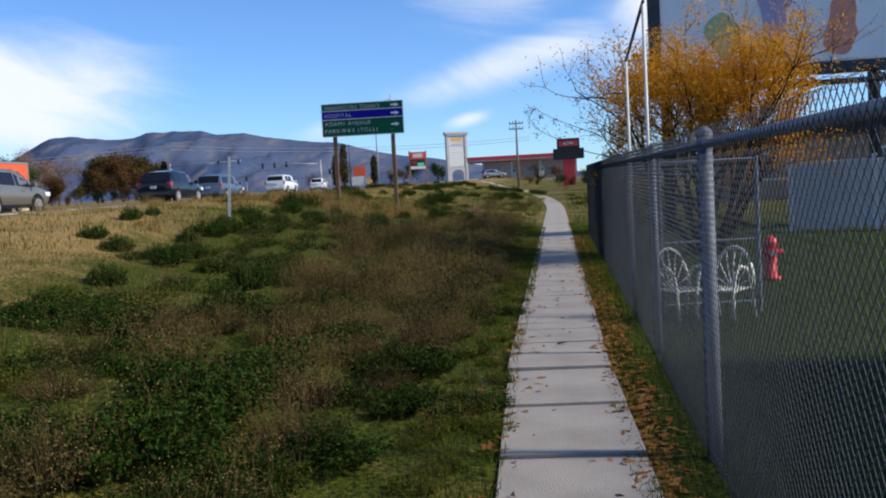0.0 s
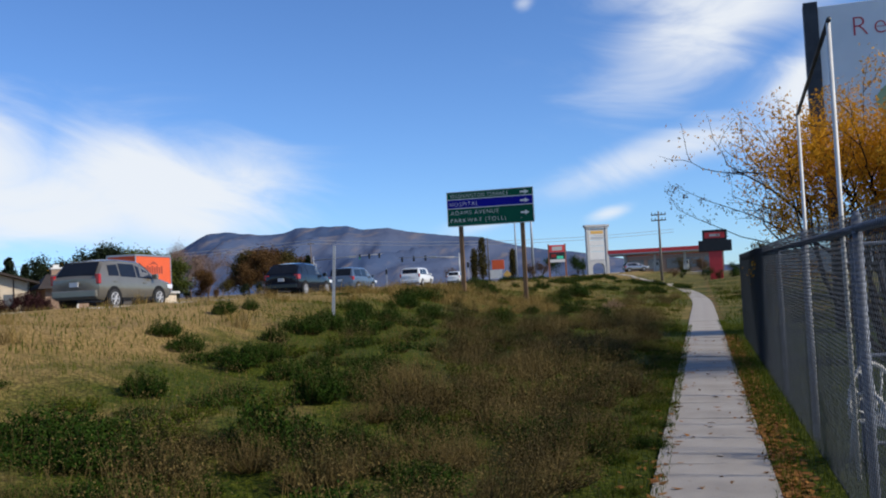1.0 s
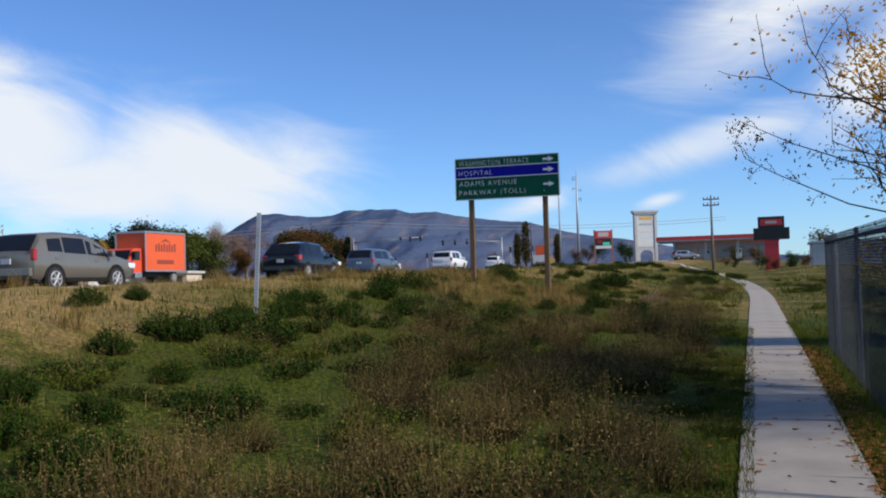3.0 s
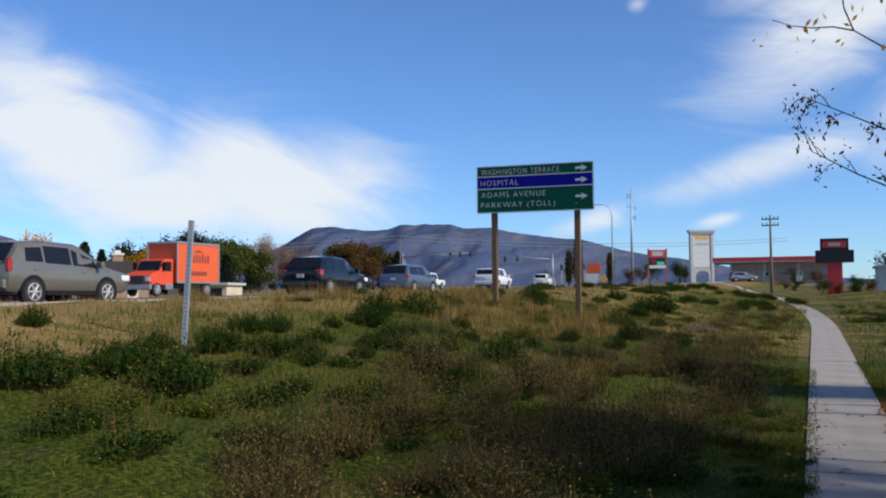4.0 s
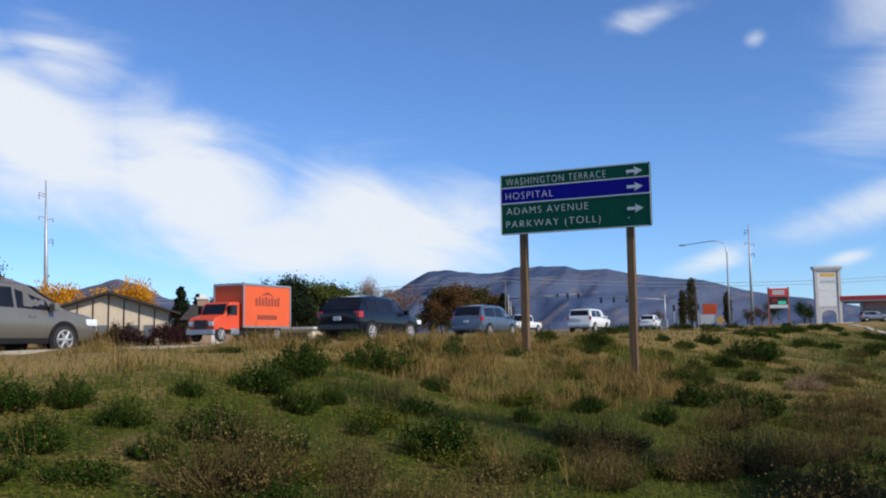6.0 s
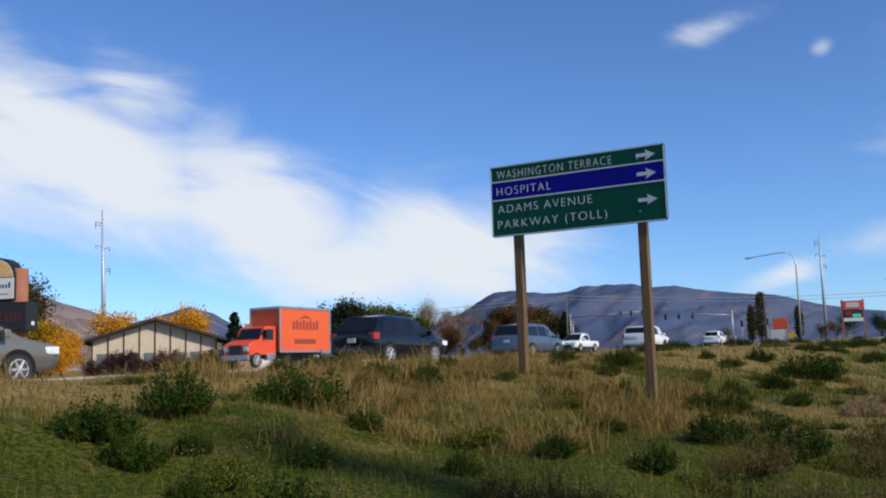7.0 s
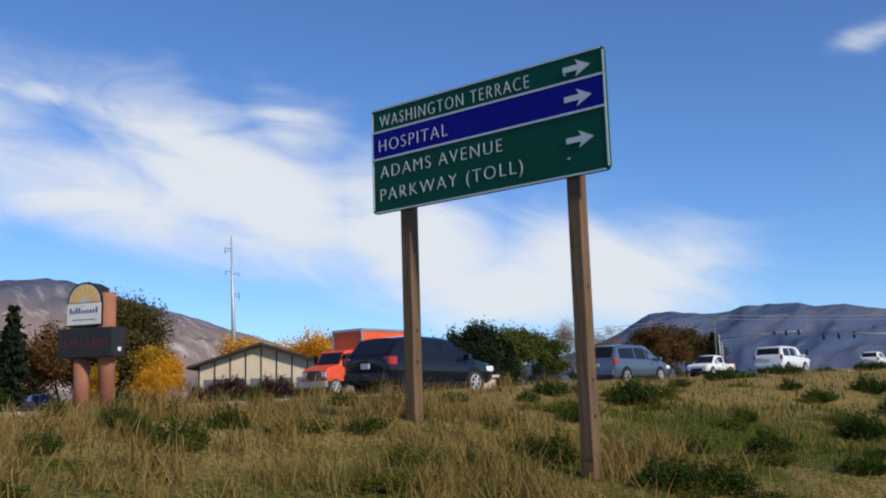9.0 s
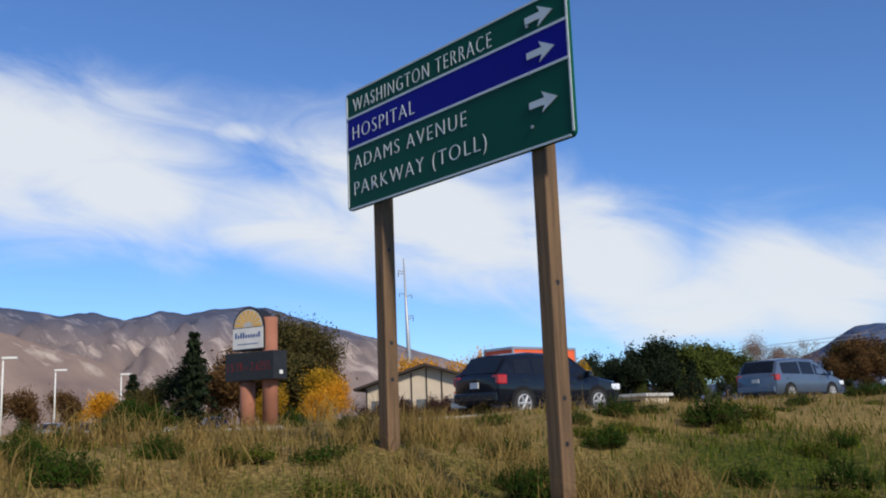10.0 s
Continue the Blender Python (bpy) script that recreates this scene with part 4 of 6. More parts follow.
def bank_sign():
    g = 3.0
    t = thing("pylon_sign", "tall sunburst business sign with dark message board and terracotta columns", "business sign", (-58.5, 59.9, g), 20)
    part("column", tubes((((-0.95, 0, -0.3), (-0.95, 0, 3.6)), 0.52), n=20), M_TERRACOTTA, t, "terracotta column", smooth=True)
    part("column", tubes((((1.0, 0.1, -0.3), (1.0, 0.1, 7.6)), 0.52), n=20), M_TERRACOTTA, t, "tall terracotta column", smooth=True)
    board = part("message_board", boxes((-2.3, -0.75, 3.4, 2.1, 0.55, 5.3), bevel=0.05), M_BLACK, t, "dark message board")
    for txt, x, w_ in (("15", -2.05, 0.55), ("YR", -1.25, 0.60), ("-", -0.40, 0.22), ("2.625%", 0.05, 1.75)):
        text_part(txt, 0.6, x, -0.765, 4.05, M_LEDRED, board, "led_text", w_)
    part("lamp", boxes((2.1, -0.2, 3.75, 2.14, 0.1, 4.0)), M_WHITE, board)
    bm = bmesh.new()
    R = 1.42
    arc = [(-0.35 + R * math.cos(a), 7.0 + 1.35 * math.sin(a)) for a in np.linspace(0, math.pi, 20)]
    prism(bm, arc + [(-0.35 - R, 5.45), (-0.35 + R, 5.45)], -0.55, 0.45)
    hood = part("hood", bm, M_BLACK, t, "dark arched housing")
    bm = bmesh.new()
    prism(bm, [(-0.35 + 1.28 * math.cos(a), 7.0 + 1.22 * math.sin(a)) for a in np.linspace(0, math.pi, 20)], -0.575, -0.55)
    sunp = part("sun_panel", bm, M_OFFWHITE, hood, "pale arched panel")
    for k in range(9):
        a0 = math.pi * (k + 0.08) / 9
        a1 = math.pi * (k + 0.80) / 9
        bm = bmesh.new()
        prism(bm, [(-0.35 + r * math.cos(a), 7.0 + 0.95 * r * math.sin(a)) for r, a in ((0.42, a0), (1.2, a0), (1.22, (a0 + a1) / 2), (1.2, a1), (0.42, a1))], -0.587, -0.575)
        part("ray", bm, M_SUNGOLD, hood, "golden sun ray")
    plate = part("name_plate", boxes((-1.72, -0.60, 5.55, 1.0, -0.55, 6.95)), M_WHITE, hood, "white name plate")
    M_NAVY = mat("navy_print", (0.03, 0.075, 0.24), (0.025, 0.06, 0.20))
    for k in range(10):
        part("name_bar", boxes((-1.50 + 0.235 * k, -0.612, 6.28, -1.36 + 0.235 * k, -0.60, 6.50 + 0.15 * (k in (0, 2, 3, 9)))), M_NAVY, plate, "blue printed bar")
    part("name_bar", boxes((-1.3, -0.612, 5.84, 0.6, -0.60, 5.89)), M_NAVY, plate, "thin blue printed line")


bank_sign()


def pole_lamp(x, y, h):
    t = thing("car_park_lamp", "slim pale car-park lamp post with a flat head", "lamp post", (x, y, 2.7), 60, "car-park lamps")
    part("pole", tubes((((0, 0, -0.2), (0, 0, h)), [0.12, 0.08]), n=8), M_WHITEPOLE, t, smooth=True)
    part("lamp_head", boxes((-0.1, -0.22, h - 0.1, 1.3, 0.22, h + 0.12), bevel=0.03), M_WHITEPOLE, t)


pole_lamp(-97.5, 53.0, 8.0)
pole_lamp(-115.5, 63.0, 8.0)
pole_lamp(-123.5, 73.5, 8.0)


def tower_sign():
    t = thing("tower_sign", "tall white shopping-centre sign with stacked panels and a cornice", "business sign", (-19.4, 205, tz(-19, 205)), 24)
    for s in (-1, 1):
        part("pier", boxes((s * 2.05 - 0.28, -0.5, 0, s * 2.05 + 0.28, 0.5, 9.9), bevel=0.03), M_OFFWHITE, t)
    part("cornice", boxes((-2.65, -0.75, 9.9, 2.65, 0.75, 10.35), (-2.45, -0.65, 9.6, 2.45, 0.65, 9.9), bevel=0.04), M_OFFWHITE, t)
    bm = bmesh.new()
    arch = [(-1.77, 2.9), (-1.77, 0.0), (-1.3, 0.0), (-1.3, 1.4)] + [(1.3 * math.cos(a), 1.4 + 0.95 * math.sin(a)) for a in np.linspace(math.pi, 0, 11)] + [(1.3, 0.0), (1.77, 0.0), (1.77, 2.9)]
    prism(bm, arch, -0.4, 0.4)
    part("arch", bm, M_OFFWHITE, t)
    for k, (a, c) in enumerate(((3.0, 4.7), (4.78, 5.9), (5.98, 7.1), (7.2, 8.0), (8.1, 9.5))):
        p = part("panel", boxes((-1.75, -0.35, a, 1.75, 0.35, c)), M_WHITE, t, "white panel")
        if k > 2:
            part("print_bar", boxes((-1.35, -0.37, a + 0.25 * (c - a), 1.35, -0.35, a + 0.7 * (c - a))), M_SUNGOLD if k == 4 else M_STEEL, p, "faint printed bar")


def price_sign():
    t = thing("price_sign", "petrol price sign with red, black and green panels on two posts", "business sign", (-26.0, 192, tz(-26, 192)), 18)
    for x in (-1.65, 1.65):
        part("post", boxes((x - 0.14, -0.14, 0, x + 0.14, 0.14, 6.5)), M_TERRACOTTA, t)
    for m_, a, c in ((M_RED, 4.9, 6.3), (M_BLACK, 3.5, 4.85), (M_WHITE, 2.9, 3.45)):
        part("panel", boxes((-1.5, -0.2, a, 1.5, 0.2, c)), m_, t)
    part("logo_patch", boxes((-1.0, -0.22, 5.2, 1.0, -0.2, 6.0)), M_OFFWHITE, t, "pale logo patch")
    part("price_bar", boxes((-1.2, -0.22, 3.9, -0.2, -0.2, 4.5)), M_LEDRED, t, "red price bar")
    part("price_bar", boxes((-0.1, -0.22, 3.55, 1.2, -0.2, 4.1)), M_SIGGREEN, t, "green price bar")


def dealer_sign():
    t = thing("dealer_sign", "red and black pylon sign with a wide dark message box", "business sign", (3.1, 121, tz(3, 121)), 0)
    part("column", boxes((-0.75, -0.5, 0, 0.75, 0.5, 3.4), bevel=0.03), M_RED, t, "red column")
    part("message_box", boxes((-1.9, -0.6, 3.4, 1.9, 0.6, 4.7), bevel=0.04), M_BLACK, t)
    p = part("panel", boxes((-1.4, -0.5, 4.7, 1.4, 0.5, 5.95), bevel=0.04), M_BLACK, t, "dark top panel")
    part("logo_patch", boxes((-1.15, -0.53, 4.95, 1.15, -0.5, 5.65)), M_RED, p, "red logo patch")
    part("logo_patch", boxes((-0.6, -0.55, 5.15, 0.6, -0.53, 5.45)), M_OFFWHITE, p, "pale logo patch")


def petrol_station():
    z = tz(-8, 186)
    t = thing("petrol_canopy", "wide red and white petrol station canopy on slim columns", "canopy", (-15.3, 184, z), 2)
    part("roof", boxes((0, 0, 3.3, 17, 10, 4.2), bevel=0.03), M_OFFWHITE, t, "white canopy edge")
    part("fascia", boxes((-0.03, -0.05, 3.55, 17.03, -0.03, 4.22), (-0.06, 0, 3.55, -0.04, 10, 4.22)), M_RED, t, "red fascia band")
    for x in (3, 8.5, 14):
        for y in (2, 8):
            part("column", boxes((x - 0.2, y - 0.2, 0, x + 0.2, y + 0.2, 3.3)), M_OFFWHITE, t)
        pu = thing("petrol_pump", "white and red petrol pump under the canopy", "petrol pump", (-15.3 + x, 189, z), 2, "petrol pumps")
        part("cabinet", boxes((-0.5, -0.3, 0, 0.5, 0.3, 1.9), bevel=0.03), M_WHITE, pu)
        part("display", boxes((-0.4, -0.32, 1.1, 0.4, -0.3, 1.7)), M_BLACK, pu)
    s = thing("shop", "low dark shop building behind the petrol pumps", "shop", (-14, 206, z), 2)
    part("wall", boxes((0, 0, 0, 20, 9, 3.6)), M_BRICK, s)
    part("parapet", boxes((-0.2, -0.2, 3.6, 20.2, 9.2, 4.1)), M_RED, s, "red parapet")
    for k in range(5):
        part("window", boxes((1 + 3.8 * k, -0.05, 0.7, 4 + 3.8 * k, 0, 2.7)), M_HOUSEGLASS, s)
    w = thing("white_shed", "low white building beside the petrol station", "building", (9, 150, tz(9, 150)), 0)
    part("wall", boxes((0, 0, 0, 16, 8, 3.2)), M_OFFWHITE, w)
    part("roof", boxes((-0.3, -0.3, 3.2, 16.3, 8.3, 3.5)), M_STEEL, w)


tower_sign()
price_sign()
dealer_sign()
petrol_station()


def roadworks_sign():
    t = thing("roadworks_sign", "orange and white roadside business sign with a yellow diamond", "road sign", (-40.6, 204.5, tz(-40, 204)), 8)
    part("panel", boxes((-1.3, -0.1, 2.4, 1.3, 0.1, 4.4), bevel=0.02), M_ORANGE, t, "orange panel")
    part("lower_panel", boxes((-1.8, -0.1, 0.4, 0.8, 0.1, 2.3), bevel=0.02), M_WHITE, t, "white panel")
    for x in (-1.1, 1.1):
        part("post", boxes((x - 0.08, 0.1, -0.2, x + 0.08, 0.2, 4.2)), M_STEEL, t)
    bm = bmesh.new()
    prism(bm, [(1.9, 0.3), (2.8, 1.2), (1.9, 2.1), (1.0, 1.2)], -0.25, -0.2)
    part("diamond", bm, M_SUNGOLD, t, "yellow diamond plate")


roadworks_sign()

for x, y in ((-51, 78.5), (-64, 98), (-77, 150), (-70.5, 128)):
    t = thing("marker_post", "short roadside post with a dark round marker", "post", (x, y, tz(x, y)), 20, "marker posts by the far kerb")
    part("post", boxes((-0.05, -0.05, -0.1, 0.05, 0.05, 1.9)), M_WOODPOST, t)
    part("disc", tubes((((0, -0.06, 1.9), (0, -0.02, 1.9)), 0.28), n=14), M_BLACK, t)


# ---- vehicles ----
def wheel(parent, x, y, r):
    s = 1 if y > 0 else -1
    ob = part("wheel", tubes((((x, y - 0.11 * s, r), (x, y - 0.09 * s, r), (x, y + 0.06 * s, r), (x, y + 0.10 * s, r), (x, y + 0.105 * s, r)), [r * 0.9, r, r, r * 0.93, r * 0.70]), n=24), M_TYRE, parent, "black tyre", smooth=False)
    bm = tubes((((x, y + 0.08 * s, r), (x, y + 0.112 * s, r)), r * 0.66), n=20)
    rim = part("rim", bm, M_DARKMETAL, ob, "dark wheel well")
    bm = bmesh.new()
    for k in range(6):
        a = math.pi * k / 3
        tube(bm, [(x, y + 0.118 * s, r), (x + 0.62 * r * math.cos(a), y + 0.114 * s, r + 0.62 * r * math.sin(a))], [r * 0.13, r * 0.09], 6)
    ring = [(x + 0.63 * r * math.cos(a), y + 0.113 * s, r + 0.63 * r * math.sin(a)) for a in np.linspace(0, 2 * math.pi, 21)]
    tube(bm, ring, r * 0.055, 6, cap=False)
    tube(bm, [(x, y + 0.10 * s, r), (x, y + 0.135 * s, r)], r * 0.16, 10)
    part("spokes", bm, M_RIM, ob, "bright alloy spokes")


def car(at, rz, st, colour, label, wheels, wr, windows, rear=True, tail="side", group="", pickup=None):
    """A vehicle lofted over stations (x, half width, bottom, belt, roof half width, roof). Local x runs from the tail to the nose."""
    t = thing("car", label, "car", at, rz, group)
    xs = [s[0] for s in st]

    def at_x(x):
        return [float(np.interp(x, xs, [s[k] for s in st])) for k in range(1, 6)]

    fine = sorted(set(xs + [float(v) for v in np.linspace(xs[0], xs[-1], 25)]))
    bm = bmesh.new()
    rows = []
    for x in fine:
        w, zb, zbelt, wr_, zr = at_x(x)
        mid = zb + 0.55 * (zbelt - zb)
        half = [(0.0, zb), (w * 0.86, zb), (w * 0.97, zb + 0.12), (w, mid), (w * 0.975, zbelt), (wr_ + 0.02, zr - 0.10 * min(1, (zr - zbelt) / 0.5)), (wr_ * 0.88, zr - 0.025), (wr_ * 0.5, zr), (0.0, zr + 0.008)]
        ring = half + [(-y, z) for y, z in half[-2:0:-1]]
        rows.append([bm.verts.new((x, y, z)) for y, z in ring])
    for a, c in zip(rows, rows[1:]):
        for k in range(len(a)):
            j = (k + 1) % len(a)
            bm.faces.new((a[k], a[j], c[j], c[k]))
    bm.faces.new(rows[0])
    bm.faces.new(rows[-1][::-1])
    body = part("body", bm, colour, t, smooth=True)
    body.data.set_sharp_from_angle(angle=radians(38))
    # glass
    for x0, x1, v0, v1 in windows:
        for s in (-1, 1):
            bm = bmesh.new()
            q = []
            for x, v in ((x0, v0), (x1, v0), (x1 - 0.10 * (x1 > 3.0), v1), (x0 + 0.06 * (x0 < 0.8), v1)):
                w, zb, zbelt, wr_, zr = at_x(x)
                ztop = zr - 0.10
                q.append((x, s * ((1 - v) * w * 0.975 + v * (wr_ + 0.02) + 0.008), (1 - v) * zbelt + v * ztop))
            top = [bm.verts.new(p) for p in q]
            low = [bm.verts.new((p[0], p[1] - 0.02 * s, p[2])) for p in q]
            bm.faces.new(top)
            for k in range(4):
                bm.faces.new((top[k], top[(k + 1) % 4], low[(k + 1) % 4], low[k]))
            part("side_window", bm, M_GLASS, t, "dark side window")

    def cross_glass(nm, xa, xb, fa, fb):
        bm = bmesh.new()
        q = []
        for x, f in ((xa, fa), (xb, fb)):
            w, zb, zbelt, wr_, zr = at_x(x)
            q += [(x, -wr_ * f, zr), (x, wr_ * f, zr)]
        dx = -0.012 if xa < xb and nm == "rear_window" else 0.012
        vs = [bm.verts.new((p[0] + dx, p[1], p[2] + 0.012)) for p in (q[0], q[1], q[3], q[2])]
        lo = [bm.verts.new((v.co.x - dx, v.co.y, v.co.z - 0.02)) for v in vs]
        bm.faces.new(vs)
        for k in range(4):
            bm.faces.new((vs[k], vs[(k + 1) % 4], lo[(k + 1) % 4], lo[k]))
        part(nm, bm, M_GLASS, t, "dark glass")

    if rear:
        cross_glass("rear_window", xs[1] + 0.03, xs[2] - 0.04, 0.86, 0.88)
    cross_glass("windscreen", xs[-4] + 0.05, xs[-3] - 0.05, 0.9, 0.92)
    for x in wheels:
        for s in (-1, 1):
            w = at_x(x)[0]
            bm = tubes((((x, s * (w - 0.13), wr + 0.02), (x, s * (w + 0.006), wr + 0.02)), wr + 0.075), n=26)
            part("wheel_arch", bm, M_PLASTIC, t, "black wheel arch")
            wheel(t, x, s * (w - 0.085), wr)
    L = xs[-1]
    w1, zb1, zbelt1 = at_x(xs[1])[:3]
    for s in (-1, 1):
        bm = boxes((xs[1] - 0.05, s * (w1 - 0.24), zbelt1 - 0.20, xs[1] + 0.26, s * (w1 + 0.012), zbelt1 + 0.04), bevel=0.03) if tail == "side" else boxes((xs[1] - 0.05, s * (w1 - 0.14), zbelt1 - 0.20, xs[1] + 0.10, s * (w1 + 0.012), zbelt1 + 0.12), bevel=0.03)
        part("tail_lamp", bm, M_TAIL, t, "red tail lamp")
        wl, zbl, zbeltl = at_x(L - 0.25)[:3]
        part("head_lamp", boxes((L - 0.42, s * (wl - 0.34), zbeltl - 0.2, L - 0.06, s * (wl + 0.004), zbeltl - 0.03), bevel=0.03), M_HEADLAMP, t, "clear head lamp")
        mx = xs[-3] - 0.55
        part("mirror", boxes((mx, s * (at_x(mx)[0] + 0.0), at_x(mx)[2] + 0.02, mx + 0.14, s * (at_x(mx)[0] + 0.2), at_x(mx)[2] + 0.2), bevel=0.03), colour, t)
        for hx in (windows[0][0] + 0.25, windows[-1][0] + 0.3):
            w, zb, zbelt = at_x(hx)[:3]
            part("door_handle", boxes((hx, s * w * 0.98, zbelt - 0.14, hx + 0.2, s * (w * 0.985 + 0.02), zbelt - 0.1)), colour, t)
        part("sill", boxes((wheels[0] + wr + 0.1, s * (at_x(L / 2)[0] - 0.06), at_x(L / 2)[1] - 0.03, wheels[1] - wr - 0.1, s * (at_x(L / 2)[0] + 0.01), at_x(L / 2)[1] + 0.1), bevel=0.02), M_PLASTIC, t)
    bp = part("rear_bumper", boxes((-0.06, -w1 * 0.93, zb1 + 0.05, 0.16, w1 * 0.93, zb1 + 0.3), bevel=0.05), colour, t)
    part("plate", boxes((xs[0] - 0.03, -0.16, zbelt1 - 0.28, xs[0] + 0.04, 0.16, zbelt1 - 0.13)), M_PLATE, bp, "pale number plate")
    part("grille", boxes((L - 0.08, -0.5, 0.45, L + 0.02, 0.5, 0.68), bevel=0.02), M_PLASTIC, t)
    return t


P_BLUEVAN = paint("van_blue", (0.10, 0.135, 0.19))
P_WHITE = paint("car_white", (0.74, 0.74, 0.72), metal=0.0)
P_BLACKC = paint("car_black", (0.010, 0.012, 0.018), rough=0.12, metal=0.2)
P_TAN = paint("car_champagne", (0.25, 0.225, 0.18), metal=0.5)
P_SILVER = paint("car_silver", (0.36, 0.37, 0.39), metal=0.6)
P_NAVY = paint("car_navy", (0.03, 0.04, 0.07), metal=0.3)

VAN = [(0.0, 0.80, 0.42, 0.98, 0.74, 1.02), (0.08, 0.93, 0.33, 1.05, 0.86, 1.12), (0.42, 0.96, 0.28, 1.06, 0.76, 1.68), (1.5, 0.98, 0.25, 1.04, 0.78, 1.76), (2.9, 0.98, 0.25, 1.01, 0.77, 1.73), (3.2, 0.98, 0.25, 1.0, 0.75, 1.68), (4.2, 0.96, 0.25, 0.98, 0.84, 1.04), (4.85, 0.9, 0.30, 0.84, 0.78, 0.88), (5.08, 0.78, 0.36, 0.7, 0.66, 0.73)]
SUV = [(0.0, 0.78, 0.46, 0.98, 0.72, 1.02), (0.07, 0.9, 0.36, 1.05, 0.84, 1.10), (0.5, 0.92, 0.3, 1.05, 0.72, 1.62), (1.4, 0.93, 0.28, 1.03, 0.73, 1.70), (2.5, 0.93, 0.28, 0.99, 0.72, 1.66), (2.75, 0.93, 0.28, 0.98, 0.71, 1.60), (3.65, 0.92, 0.28, 0.97, 0.82, 1.04), (4.4, 0.86, 0.32, 0.86, 0.76, 0.90), (4.64, 0.76, 0.38, 0.7, 0.64, 0.74)]
BOXY = [(0.0, 0.84, 0.5, 1.08, 0.78, 1.12), (0.05, 0.97, 0.42, 1.15, 0.88, 1.22), (0.25, 0.98, 0.36, 1.15, 0.80, 1.82), (1.6, 0.99, 0.34, 1.13, 0.81, 1.88), (2.9, 0.99, 0.34, 1.11, 0.80, 1.84), (3.15, 0.99, 0.34, 1.10, 0.79, 1.76), (3.85, 0.98, 0.34, 1.09, 0.86, 1.14), (4.75, 0.94, 0.36, 1.0, 0.84, 1.05), (4.98, 0.84, 0.42, 0.8, 0.72, 0.85)]
SEDAN = [(0.0, 0.76, 0.42, 0.9, 0.7, 0.93), (0.5, 0.88, 0.3, 0.95, 0.8, 1.0), (1.25, 0.9, 0.25, 0.93, 0.64, 1.40), (1.8, 0.9, 0.25, 0.92, 0.66, 1.45), (2.4, 0.9, 0.25, 0.91, 0.66, 1.43), (2.6, 0.9, 0.25, 0.9, 0.66, 1.38), (3.5, 0.89, 0.25, 0.88, 0.78, 0.95), (4.4, 0.84, 0.3, 0.76, 0.72, 0.80), (4.7, 0.74, 0.36, 0.62, 0.6, 0.66)]
W_VAN = [(0.5, 1.75, 0.10, 0.92), (1.85, 2.75, 0.10, 0.92), (2.85, 3.7, 0.10, 0.85)]
W_SUV = [(0.62, 1.2, 0.14, 0.85), (1.28, 2.2, 0.10, 0.90), (2.28, 3.2, 0.10, 0.84)]
W_BOXY = [(0.4, 1.35, 0.10, 0.92), (1.45, 2.4, 0.10, 0.92), (2.5, 3.4, 0.10, 0.86)]
W_SEDAN = [(1.15, 1.95, 0.10, 0.86), (2.05, 3.0, 0.10, 0.84)]


def on_road(x, y):
    return (x, y, tz(x, y) + 0.03)


car(on_road(-22.4, 63.6), 90, VAN, P_BLUEVAN, "blue-grey minivan driving away along the road", (0.95, 3.95), 0.34, W_VAN)
car(on_road(-18.6, 45.8), 90, SUV, P_BLACKC, "glossy black crossover on the nearside lane", (0.85, 3.6), 0.35, W_SUV)
car(on_road(-18.4, 29.4), 90, SUV, P_TAN, "champagne-coloured hatchback on the nearside lane", (0.85, 3.55), 0.34, W_SUV, tail="tall")
car(on_road(-25.2, 89.0), 90, BOXY, P_WHITE, "white boxy sport utility vehicle driving away", (0.95, 3.85), 0.37, W_BOXY, tail="tall")
car(on_road(-31.0, 128), 95, SUV, P_WHITE, "white sport utility vehicle near the crossing", (0.85, 3.6), 0.35, W_SUV)
car((-12.5, 183, tz(-12, 183)), 20, SUV, P_SILVER, "silver car parked by the petrol pumps", (0.85, 3.6), 0.35, W_SUV)
for k, (x, y, colour, nm) in enumerate(((-74, 50.5, P_SILVER, "silver"), (-80, 55.5, P_NAVY, "dark blue"), (-84, 57.5, P_WHITE, "white"), (-72, 59, P_SILVER, "grey"), (-66, 60.5, P_NAVY, "dark"))):
    car((x, y, 2.75), 150 + 4 * k, SEDAN, colour, nm + " saloon car parked in the car park", (0.85, 3.7), 0.32, W_SEDAN, group="cars in the car park")


def pickup(at, rz):
    t = car(at, rz, [(0.0, 0.86, 0.48, 0.98, 0.8, 1.0), (0.06, 0.96, 0.42, 1.02, 0.88, 1.04), (2.1, 0.97, 0.40, 1.03, 0.86, 1.05), (2.16, 0.97, 0.40, 1.05, 0.78, 1.74), (2.9, 0.97, 0.40, 1.04, 0.77, 1.80), (3.5, 0.97, 0.40, 1.03, 0.76, 1.74), (4.25, 0.96, 0.40, 1.03, 0.86, 1.08), (5.2, 0.94, 0.42, 0.98, 0.84, 1.02), (5.5, 0.86, 0.48, 0.8, 0.74, 0.86)],
            P_WHITE, "white pickup truck coming towards the camera", (1.05, 4.4), 0.37, [(2.3, 3.0, 0.1, 0.9), (3.05, 3.85, 0.1, 0.86)], rear=False, tail="tall")
    part("load_bed", boxes((0.12, -0.8, 1.03, 2.05, 0.8, 1.075), bevel=0.01), M_PLASTIC, t, "dark load bed")


pickup(on_road(-37.0, 108.0), -90)


